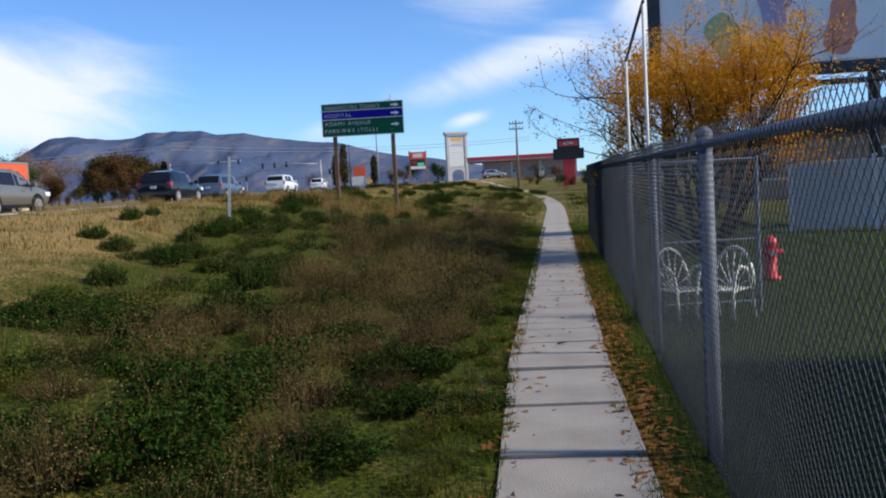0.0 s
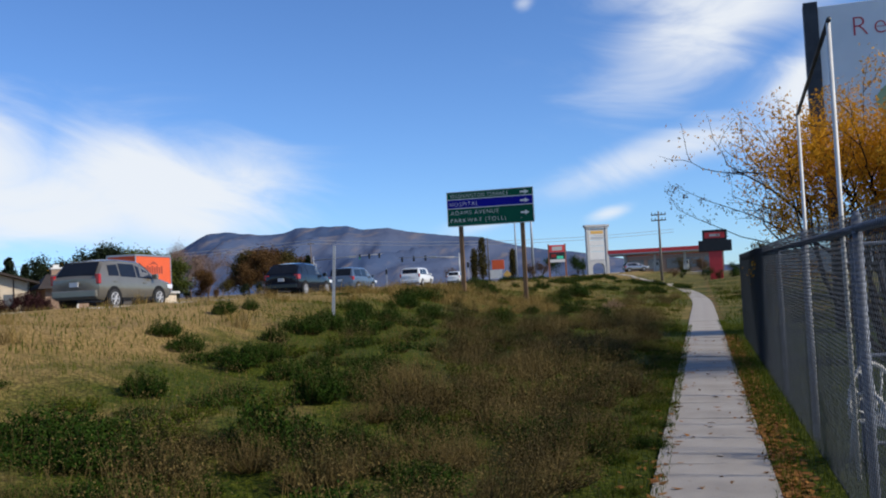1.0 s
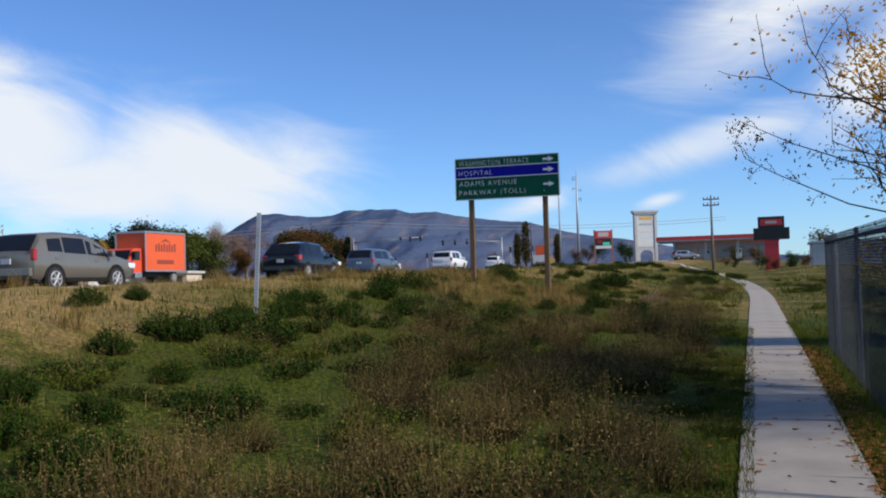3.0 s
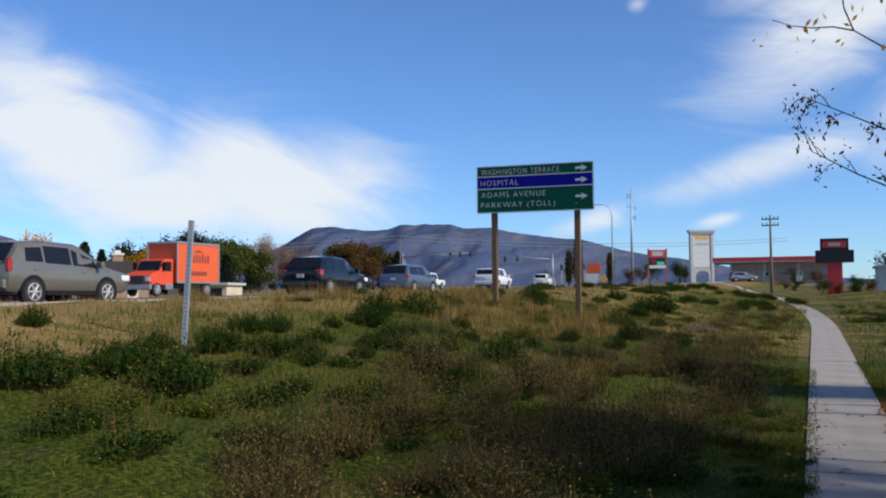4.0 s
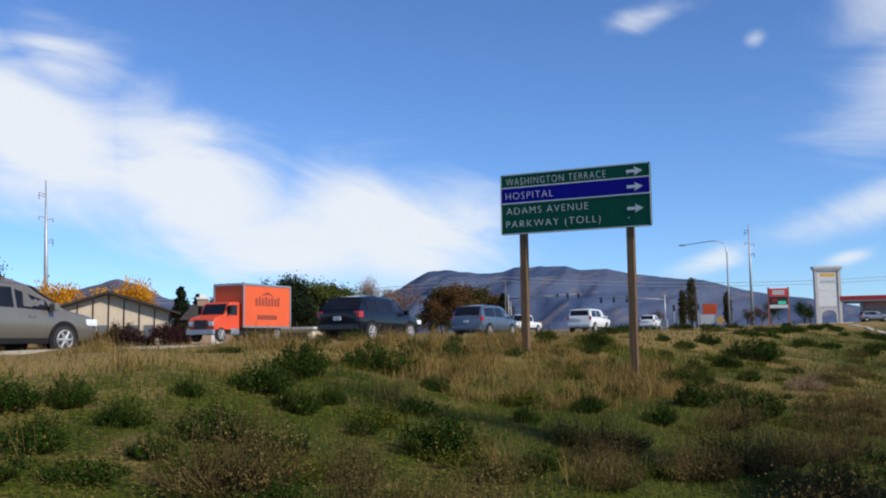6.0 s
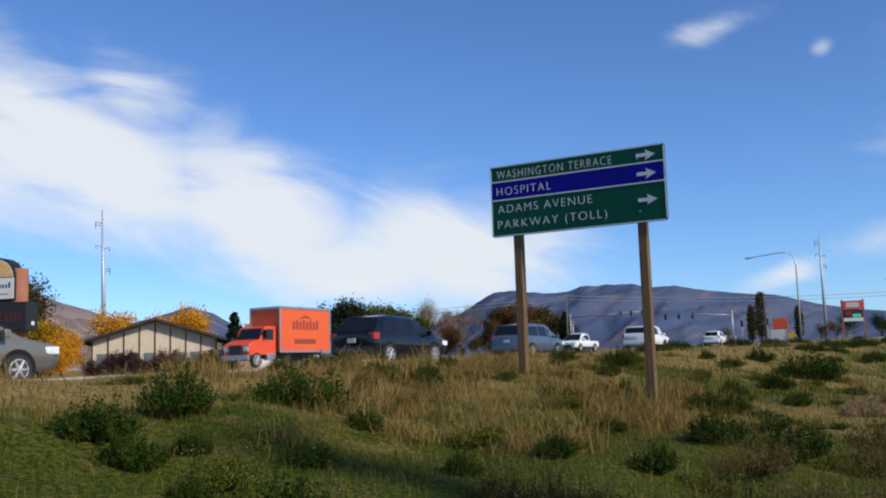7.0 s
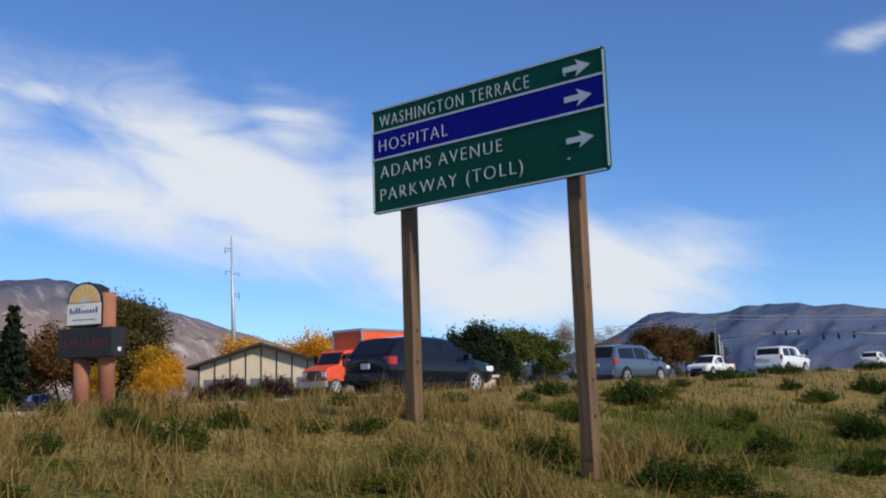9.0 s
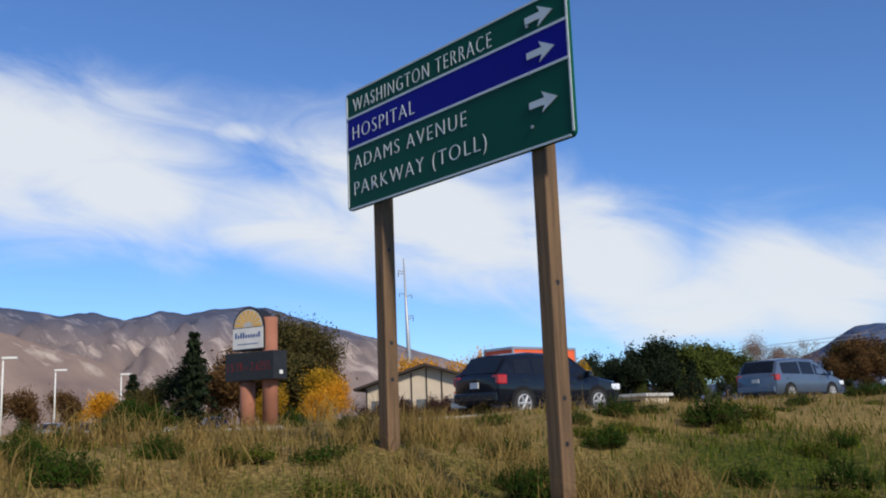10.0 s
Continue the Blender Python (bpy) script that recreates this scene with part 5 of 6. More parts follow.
def box_truck():
    x, y = -41.0, 71.2
    t = thing("box_truck", "orange box truck with a framed box and a sloping bonnet cab", "truck", on_road(x, y), -90)
    # local x runs from the tail to the nose
    bx = part("cargo_box", boxes((0.0, -1.22, 0.95, 5.0, 1.22, 3.75), bevel=0.03), M_ORANGE, t, "orange cargo box")
    for nm, s in (("edge_trim", (0.0, 1.22, 3.66, 5.02, 1.26, 3.80)), ("edge_trim", (0.0, 1.22, 0.90, 5.02, 1.26, 1.02)), ("edge_trim", (-0.02, 1.22, 1.02, 0.10, 1.26, 3.66)), ("edge_trim", (4.92, 1.22, 1.02, 5.04, 1.26, 3.66)),
                  ("edge_trim", (5.0, -1.24, 3.66, 5.05, 1.24, 3.80)), ("edge_trim", (5.0, -1.26, 0.95, 5.05, -1.14, 3.7))):
        part(nm, boxes(s), M_ALU, bx, "pale metal edge")
    M_LOGO = mat("brown_print", (0.28, 0.05, 0.03), (0.24, 0.045, 0.028))
    for k in range(8):
        part("print_bar", boxes((1.25 + 0.33 * k, 1.221, 2.35, 1.47 + 0.33 * k, 1.228, 2.95 - 0.1 * (k % 2))), M_LOGO, bx, "brown printed bar")
    part("print_bar", boxes((1.5, 1.221, 1.45, 3.6, 1.228, 1.75)), M_LOGO, bx, "brown printed label")
    bm = bmesh.new()
    prism(bm, [(1.8, 3.0), (2.5, 3.3), (3.2, 3.0), (2.5, 3.12)], 1.221, 1.228)
    part("print_arc", bm, M_LOGO, bx, "brown printed arc")
    cab = part("cab", prism(bmesh.new(), [(5.15, 0.75), (7.55, 0.75), (7.6, 1.35), (7.35, 1.55), (6.55, 1.72), (6.15, 2.45), (5.95, 2.55), (5.15, 2.55)], -1.05, 1.05), M_REDORANGE, t, "deep orange cab with a bonnet")
    bmod = cab.modifiers.new("bevel", "BEVEL")
    bmod.width, bmod.segments = 0.07, 2
    bm = bmesh.new()
    vs = [bm.verts.new(p) for p in ((6.56, -0.9, 1.76), (6.56, 0.9, 1.76), (6.2, 0.85, 2.42), (6.2, -0.85, 2.42))]
    bm.faces.new(vs)
    lo = [bm.verts.new((v.co.x - 0.05, v.co.y, v.co.z - 0.03)) for v in vs]
    for k in range(4):
        bm.faces.new((vs[k], vs[(k + 1) % 4], lo[(k + 1) % 4], lo[k]))
    part("windscreen", bm, M_GLASS, t, "dark windscreen")
    for s in (-1, 1):
        part("side_window", prism(bmesh.new(), [(5.4, 1.7), (6.35, 1.7), (6.08, 2.35), (5.4, 2.35)], s * 1.03, s * 1.062), M_GLASS, t, "dark side window")
        part("mirror", boxes((6.25, s * 1.1, 1.8, 6.4, s * 1.35, 2.3), bevel=0.02), M_PLASTIC, t)
        part("head_lamp", boxes((7.3, s * 0.62, 1.0, 7.62, s * 1.0, 1.28), bevel=0.03), M_HEADLAMP, t)
        part("fuel_tank", boxes((5.2, s * 0.75, 0.45, 6.0, s * 1.08, 0.85), bevel=0.04), M_ALU, t)
        for wx in (1.3, 6.9):
            wheel(t, wx, s * 0.98, 0.46)
    part("grille", boxes((7.58, -0.5, 0.85, 7.66, 0.5, 1.38), bevel=0.02), M_DARKMETAL, t, "dark grille")
    part("bumper", boxes((7.5, -1.1, 0.45, 7.75, 1.1, 0.78), bevel=0.04), M_ALU, t)
    part("chassis", boxes((0.1, -0.5, 0.55, 7.4, 0.5, 0.92)), M_DARKMETAL, t)


box_truck()


# ---- trees ----
def leaf_cloud(centres, spread, size, count, rng, flat=1.0, droop=0.0):
    """Small leaf blades scattered round twig ends."""
    c = np.asarray(centres)[rng.integers(0, len(centres), count)]
    p = c + rng.normal(0, 1, (count, 3)) * np.array([spread, spread, spread * flat])
    d = rng.normal(0, 1, (count, 3))
    d[:, 2] -= droop
    d /= np.linalg.norm(d, axis=1)[:, None]
    e = np.cross(d, rng.normal(0, 1, (count, 3)))
    e /= np.linalg.norm(e, axis=1)[:, None]
    s = size * rng.uniform(0.6, 1.4, count)[:, None]
    V = np.stack([p - d * s, p + e * s * 0.42, p + d * s, p - e * s * 0.42], 1).reshape(-1, 3)
    F = np.arange(count * 4).reshape(-1, 4)
    return V, F


def grow(rng, base, h, levels, split, spread, start=0.25, up=0.6, r0=None, lean=(0, 0)):
    """Branch segments and their ends: a tapered trunk that forks."""
    segs, tips = [], []
    r0 = r0 or h * 0.022

    def go(p, d, length, r, lev):
        n = 4
        pts, q, dd = [p], p, d
        for k in range(n):
            dd = (dd + Vector(rng.normal(0, 0.10 + 0.03 * lev, 3)) + Vector((0, 0, 0.05 * up))).normalized()
            q = q + dd * length / n
            pts.append(q)
        segs.append((pts, [r * (1 - 0.55 * k / n) for k in range(n + 1)], lev))
        if lev >= levels:
            tips.extend(tuple(x) for x in pts[1:])
            return
        if lev >= levels - 1:
            tips.extend(tuple(x) for x in pts[2:])
        for k in range(split[min(lev, len(split) - 1)]):
            u = pts[-1] if k < 2 else pts[rng.integers(1, n)]
            side = Vector(rng.normal(0, 1, 3))
            side.z *= 0.35
            nd = (dd + side.normalized() * spread * rng.uniform(0.6, 1.3) + Vector((0, 0, 0.25 * up))).normalized()
            go(u, nd, length * rng.uniform(0.6, 0.85), r * 0.55, lev + 1)

    go(Vector(base), Vector((lean[0], lean[1], 1)).normalized(), h * start, r0, 0)
    return segs, tips


def wood_mesh(segs, sides=(8, 6, 4, 3, 3)):
    bm = bmesh.new()
    for pts, rs, lev in segs:
        tube(bm, pts, rs, sides[min(lev, len(sides) - 1)], cap=False)
    return bm


def broadleaf(name, at, h, leaf, label, seed, count=2200, size=0.16, spread=0.32, wide=0.75, bark=None, levels=4, category="tree", start=0.25, split=(4, 4, 3, 2)):
    rng = np.random.default_rng(seed)
    t = thing(name, label, category, at)
    segs, tips = grow(rng, (0, 0, -0.1), h, levels, split, wide, start)
    top = max(p[2] for p in tips)
    k = h / top
    part("trunk", wood_mesh([([q * k for q in pts], rs, lev) for pts, rs, lev in segs]), bark or M_BARK, t, "trunk with forked limbs", smooth=True)
    if count:
        V, F = leaf_cloud(np.array(tips) * k, spread * h / 6, size * h / 6, count, rng)
        V[:, 2] = np.maximum(V[:, 2], 0.05)
        ob = new("crown", raw_mesh("crown", V, F, leaf))
        ob.parent = t
        tagged(ob, "crown of many small leaves", kind="stuff")
    return t


def conifer(at, h, seed, label="dark green conifer with drooping boughs", width=0.30, loose=0.0):
    rng = np.random.default_rng(seed)
    t = thing("conifer", label, "tree", at)
    part("trunk", tubes((((0, 0, -0.2), (0, 0, h * 0.5), (0, 0, h * 0.97)), [h * 0.022, h * 0.014, 0.02]), n=8), M_BARK, t, smooth=True)
    cs = []
    for k in range(46):
        z = h * (0.08 + 0.90 * k / 46) + rng.normal(0, 0.012 * h)
        n = 6
        R = width * h * (1 - (z / h) ** 0.95) ** 0.85 + 0.06
        for q in range(n):
            a, Rq = rng.uniform(0, 6.283), R * rng.uniform(0.45, 1.3)
            for s in np.linspace(0.25, 1.0, 4):
                if rng.random() < loose:
                    continue
                cs.append((Rq * s * math.cos(a), Rq * s * math.sin(a), z - 0.3 * Rq * s))
    V, F = leaf_cloud(np.array(cs), 0.018 * h, 0.030 * h, 5600, rng, 0.6, 0.4)
    V[:, 2] = np.maximum(V[:, 2], 0.05)
    ob = new("crown", raw_mesh("crown", V, F, M_NEEDLE))
    ob.parent = t
    tagged(ob, "dark needle crown", kind="stuff")


def at_b(bearing, dist, z, cx=0.7, cy=22.0):
    x, y = cx - dist * math.sin(radians(bearing)), cy + dist * math.cos(radians(bearing))
    return (x, y, tz(x, y) if z else 0.0)


# row of trees beyond the road
conifer(at_b(44.6, 130, 2.9), 7.6, 11)
conifer(at_b(43.6, 133, 2.9), 6.6, 12)
for k, (b, d, h) in enumerate(((40.6, 170, 9.0), (39.3, 172, 8.0), (38.2, 165, 10.2), (37.3, 168, 8.6), (37.4, 170, 10.4), (36.9, 176, 9.0), (41.8, 150, 6.6), (38.7, 150, 6.2), (37.0, 146, 6.0), (42.6, 140, 6.2), (39.9, 150, 6.8), (36.0, 150, 6.4))):
    if k % 2:
        conifer(at_b(b, d, 3.0), h, 20 + k, width=0.34)
    else:
        broadleaf("dark_pine", at_b(b, d, 3.0), h, M_NEEDLE, "dark irregular pine in the tree row", 20 + k, 8000, 0.15, 0.36, wide=0.6)
broadleaf("broad_tree", at_b(35.6, 172, 3.0), 9.4, M_LEAF_GREEN, "full green broadleaf tree beyond the road", 31, 9000, 0.17, 0.42)
broadleaf("broad_tree", at_b(34.6, 176, 3.0), 8.6, M_LEAF_GREEN, "full green broadleaf tree beyond the road", 32, 8000, 0.17, 0.42)
broadleaf("broad_tree", at_b(36.2, 166, 3.0), 5.4, M_LEAF_GREEN, "low green broadleaf tree beyond the road", 33, 6000, 0.17, 0.42)
broadleaf("bare_tree", at_b(32.6, 205, 3.1), 12.4, M_TWIG_PINK, "pinkish bare tree with a dense haze of twigs", 34, 14000, 0.05, 0.26, bark=M_PALEBARK, levels=5, split=(4, 4, 3, 2, 2))
broadleaf("bare_tree", at_b(31.2, 210, 3.1), 10.8, M_TWIG_PINK, "pinkish bare tree with a dense haze of twigs", 35, 11000, 0.05, 0.26, bark=M_PALEBARK, levels=5, split=(4, 4, 3, 2, 2))
for k, (b, d, h, m_) in enumerate(((28.6, 215, 10.0, M_LEAF_OLIVE), (27.5, 210, 10.6, M_LEAF_BROWN), (26.4, 214, 9.8, M_LEAF_OLIVE), (25.4, 218, 8.4, M_LEAF_BROWN), (29.2, 196, 7.0, M_LEAF_BROWN), (26.9, 196, 7.2, M_LEAF_BROWN), (31.5, 188, 5.6, M_LEAF_BROWN), (24.6, 226, 6.0, M_LEAF_OLIVE))):
    broadleaf("autumn_tree", at_b(b, d, 3.1), h, m_, "rounded brown autumn tree beyond the road", 40 + k, 7500, 0.15, 0.40)
conifer(at_b(24.9, 212, 3.2), 8.8, 50, width=0.3)
conifer(at_b(25.8, 205, 3.2), 6.4, 51, width=0.42)
# dense undergrowth beneath the row
for k in range(26):
    b = 24.2 + 0.85 * k
    m_ = (M_LEAF_BROWN, M_LEAF_OLIVE, M_NEEDLE)[(k * 5 + k // 3) % 3] if b < 34 else (M_NEEDLE, M_LEAF_GREEN, M_NEEDLE, M_NEEDLE)[k % 4]
    broadleaf("thicket_shrub", at_b(b, 150 + 40 * (b < 34) + 6 * math.sin(2.1 * k), 3.0), 3.0 + 0.9 * math.sin(3.7 * k), m_, "dense dark shrub below the trees beyond the road", 400 + k, 2400, 0.20, 0.5, wide=1.0, category="shrub", start=0.1, levels=3, split=(5, 4, 3))
# yellow trees and shrubs round the house
broadleaf("yellow_shrub", at_b(55.4, 88, 2.8), 4.6, M_LEAF_YELLOW, "bushy golden-yellow shrub beside the house", 60, 9000, 0.14, 0.45, category="shrub", start=0.12)
broadleaf("yellow_shrub", at_b(54.2, 84, 2.8), 3.8, M_LEAF_GOLD, "bushy orange-gold shrub beside the house", 61, 9000, 0.14, 0.45, category="shrub", start=0.12)
broadleaf("yellow_shrub", at_b(56.8, 86, 2.8), 3.4, M_LEAF_YELLOW, "bushy golden-yellow shrub beside the house", 62, 7000, 0.14, 0.45, category="shrub", start=0.12)
broadleaf("yellow_shrub", at_b(55.0, 80, 2.8), 2.6, M_LEAF_GOLD, "bushy orange-gold shrub beside the house", 161, 7000, 0.15, 0.5, wide=1.0, category="shrub", start=0.12)
broadleaf("yellow_tree", at_b(51.6, 140, 2.9), 8.4, M_LEAF_GOLD, "orange autumn tree rising behind the house", 63, 3600, 0.16, 0.42)
broadleaf("yellow_tree", at_b(46.6, 140, 2.9), 8.6, M_LEAF_GOLD, "orange autumn tree rising behind the house", 64, 3600, 0.16, 0.42)
broadleaf("yellow_tree", at_b(47.9, 142, 2.9), 7.6, M_LEAF_GOLD, "orange autumn tree rising behind the house", 65, 3200, 0.16, 0.42)
broadleaf("yellow_tree", at_b(41.4, 118, 2.9), 5.6, M_LEAF_YELLOW, "narrow yellow autumn tree in the tree row", 66, 3200, 0.14, 0.34, wide=0.5)
broadleaf("big_tree", at_b(57.4, 112, 2.8), 11.0, M_LEAF_OLIVE, "large olive-brown tree behind the yellow shrubs", 67, 34000, 0.095, 0.42, wide=1.0)
broadleaf("big_tree", at_b(59.6, 118, 2.8), 9.0, M_LEAF_OLIVE, "large olive-brown tree behind the yellow shrubs", 68, 24000, 0.095, 0.42, wide=1.0)
for k in range(17):
    s = k / 16
    broadleaf("hedge_shrub", (-70.9 + 8.8 * s, 76.4 + 8.8 * s, 2.9), 2.2 + 0.4 * math.sin(5 * k), M_HEDGE, "dark reddish-brown hedge shrub before the house", 300 + k, 1800, 0.17, 0.36, category="shrub", start=0.15, levels=3, split=(5, 4, 3))
# trees about the car park
CX, CY = 0.74, 29.8
conifer(at_b(66.7, 92, 2.7, CX, CY), 9.2, 90, "tall dark pine with an open ragged crown", 0.27, 0.4)
broadleaf("dark_pine", at_b(67.9, 96, 2.7, CX, CY), 6.8, M_NEEDLE, "dark pine with an open crown", 91, 8000, 0.12, 0.30, wide=0.5)
conifer(at_b(70.0, 104, 2.7, CX, CY), 6.4, 92)
for k, (b, d, h, m_) in enumerate(((71.6, 88, 3.9, M_LEAF_GOLD), (70.6, 86, 3.2, M_LEAF_BROWN), (68.8, 100, 5.2, M_LEAF_OLIVE), (65.4, 104, 6.6, M_LEAF_BROWN), (64.0, 108, 8.2, M_LEAF_BROWN), (61.5, 104, 7.6, M_LEAF_BROWN), (60.4, 100, 7.4, M_LEAF_OLIVE), (73.6, 130, 5.8, M_LEAF_BROWN), (75.6, 136, 6.4, M_LEAF_BROWN), (77.5, 130, 6.0, M_LEAF_BROWN), (62.8, 130, 7.5, M_LEAF_BROWN))):
    broadleaf("autumn_tree", at_b(b, d, 2.7, CX, CY), h, m_, "small autumn tree at the edge of the car park", 95 + k, 6000, 0.16, 0.42)
broadleaf("dark_shrub", at_b(70.2, 66, 2.7, CX, CY), 2.3, M_SHRUB, "dense dark green shrub by the car park", 120, 9000, 0.22, 0.5, category="shrub", start=0.12, levels=3, split=(5, 4, 3))
broadleaf("dark_shrub", at_b(68.7, 66, 2.7, CX, CY), 2.0, M_SHRUB, "dense dark green shrub by the car park", 121, 8000, 0.22, 0.5, category="shrub", start=0.12, levels=3, split=(5, 4, 3))
# by the crossing
for b, d, h, s in ((13.1, 196, 9.4, 130), (13.6, 200, 7.2, 131), (11.2, 204, 6.6, 132)):
    x, y, _ = at_b(b, d, 0, 0.95, 11.3)
    rng = np.random.default_rng(s)
    t = thing("poplar", "narrow upright dark poplar by the crossing", "tree", (x, y, tz(x, y)))
    part("trunk", tubes((((0, 0, -0.2), (0, 0, h * 0.9)), [0.2, 0.04]), n=8), M_BARK, t)
    zz = rng.uniform(0.12, 0.98, 260)
    aa = rng.uniform(0, 6.28, 260)
    rr = 0.085 * h * np.sqrt(np.sin(np.pi * np.clip(zz, 0.05, 0.97))) * rng.uniform(0.4, 1.1, 260)
    V, F = leaf_cloud(np.stack([rr * np.cos(aa), rr * np.sin(aa), zz * h], -1), 0.22, 0.2, 2600, rng)
    ob = new("crown", raw_mesh("crown", V, F, M_LEAF_OLIVE))
    ob.parent = t
for k, (x, y, h) in enumerate(((1.7, 119, 1.7), (3.4, 118.4, 1.3), (4.9, 119, 1.9), (6.4, 120, 1.5))):
    broadleaf("sign_shrub", (x, y, tz(x, y)), h, (M_SHRUB, M_LEAF_BROWN)[k % 2], "rounded shrub planted below the red pylon sign", 180 + k, 1800, 0.18, 0.45, category="shrub", start=0.12, levels=3, split=(5, 4, 3))
for k, (b, d, h, m_) in enumerate(((9.4, 200, 3.4, M_LEAF_BROWN), (8.9, 204, 4.4, M_SHRUB), (7.2, 206, 4.6, M_SHRUB), (6.9, 210, 3.8, M_SHRUB), (10.2, 214, 3.4, M_LEAF_BROWN), (-0.3, 176, 3.2, M_LEAF_BROWN), (0.8, 190, 3.6, M_LEAF_OLIVE), (-2.4, 130, 2.0, M_SHRUB), (0.9, 128, 1.5, M_SHRUB), (1.6, 132, 1.3, M_LEAF_BROWN), (15.2, 214, 3.6, M_LEAF_BROWN), (-3.8, 150, 5.2, M_LEAF_OLIVE))):
    x, y, _ = at_b(b, d, 0, 0.95, 11.3)
    broadleaf("roadside_shrub", (x, y, tz(x, y)), h, m_, "dark rounded shrub near the petrol station", 140 + k, 1500, 0.18, 0.45, category="shrub", start=0.12, levels=3, split=(5, 4, 3))


def locust():
    """The golden tree just behind the fence, with long bare outer twigs."""
    rng = np.random.default_rng(7)
    t = thing("locust_tree", "golden autumn locust tree with bare outer twigs behind the fence", "tree", (4.2, 18.6, tz(4.2, 18.6)))
    t.scale = (0.88, 0.88, 0.87)
    segs, tips = [], []
    for k in range(9):
        a = 2 * math.pi * k / 9 + 0.3
        s, tp = grow(rng, (0.12 * math.cos(a), 0.12 * math.sin(a), -0.1), 6.3, 4, (3, 3, 3, 2), 0.62, 0.31, 0.6, 0.08, (0.62 * math.cos(a), 0.62 * math.sin(a)))
        segs += s
        tips += tp
    # long bare twigs that reach out over the path
    long_tips = []
    for k in range(7):
        a = math.pi + rng.uniform(-0.7, 0.8)
        z0 = rng.uniform(2.2, 3.6)
        p = Vector((1.6 * math.cos(a), 1.6 * math.sin(a), z0))
        pts = [p]
        d = Vector((math.cos(a), math.sin(a), rng.uniform(0.08, 0.5)))
        for q in range(6):
            d = (d + Vector(rng.normal(0, 0.16, 3)) + Vector((0, 0, 0.02))).normalized()
            p = p + d * rng.uniform(0.28, 0.40)
            if p.x < -2.7:
                break
            pts.append(p)
            if q > 1:
                e = p + Vector(rng.normal(0, 0.2, 3))
                segs.append(([p, p.lerp(e, 0.5), e], [0.007, 0.005, 0.003], 4))
                long_tips += [tuple(e), tuple(p)]
        segs.append((pts, [0.011, 0.010, 0.009, 0.007, 0.006, 0.004, 0.0025][:len(pts)], 3))
    for pts in (((-1.4, -0.1, 2.2), (-2.3, -0.25, 2.75), (-3.1, -0.1, 3.1), (-3.7, 0.1, 3.45)), ((-1.5, 0.3, 2.1), (-2.5, 0.4, 2.4), (-3.3, 0.3, 2.8), (-3.65, 0.2, 3.0))):
        pts = [Vector(q) for q in pts]
        segs.append((pts, [0.014, 0.010, 0.007, 0.004], 3))
        for q in range(7):
            p = pts[2].lerp(pts[3], q / 6) if q > 2 else pts[1].lerp(pts[2], (q + 1) / 3)
            e = p + Vector((-0.12, rng.normal(0, 0.2), rng.uniform(-0.15, 0.3)))
            segs.append(([p, p.lerp(e, 0.5) + Vector((0, 0, 0.02)), e], [0.005, 0.004, 0.002], 4))
            long_tips += [tuple(e), tuple(p.lerp(e, 0.6))]
    part("trunk", wood_mesh(segs), M_BARK, t, "several dark stems that fork low", smooth=True)
    tips = np.array(tips)
    # the side away from the path is nearly bare high up
    thin = (tips[:, 0] > 0.3) & (tips[:, 2] > 4.6) & (rng.random(len(tips)) < 0.65)
    tips = tips[~thin]
    core = tips[(np.hypot(tips[:, 0], tips[:, 1]) < 2.5)]
    low = np.array([tuple(q) for pts, rs, lev in segs if lev == 3 for q in pts[1:] if q.z > 1.5 and math.hypot(q.x, q.y) < 2.2 and not (q.x > 0.3 and q.z > 4.6)])
    V1, F1 = leaf_cloud(np.concatenate([core, low[::2]]), 0.13, 0.034, 40000, rng, 0.8, 0.6)
    V2, F2 = leaf_cloud(tips, 0.12, 0.032, 11000, rng, 0.8, 0.8)
    V3, F3 = leaf_cloud(np.array(long_tips), 0.06, 0.024, 520, rng, 0.8, 1.2)
    ob = new("crown", raw_mesh("crown", np.concatenate([V1, V2]), np.concatenate([F1, F2 + len(V1)]), M_LEAF_GOLD))
    ob.parent = t
    tagged(ob, "golden orange leaflets", kind="stuff")
    ob = new("twig_leaves", raw_mesh("twig_leaves", V3, F3, M_LEAF_BROWN))
    ob.parent = t
    tagged(ob, "sparse brown leaflets on bare twigs", kind="stuff")


locust()


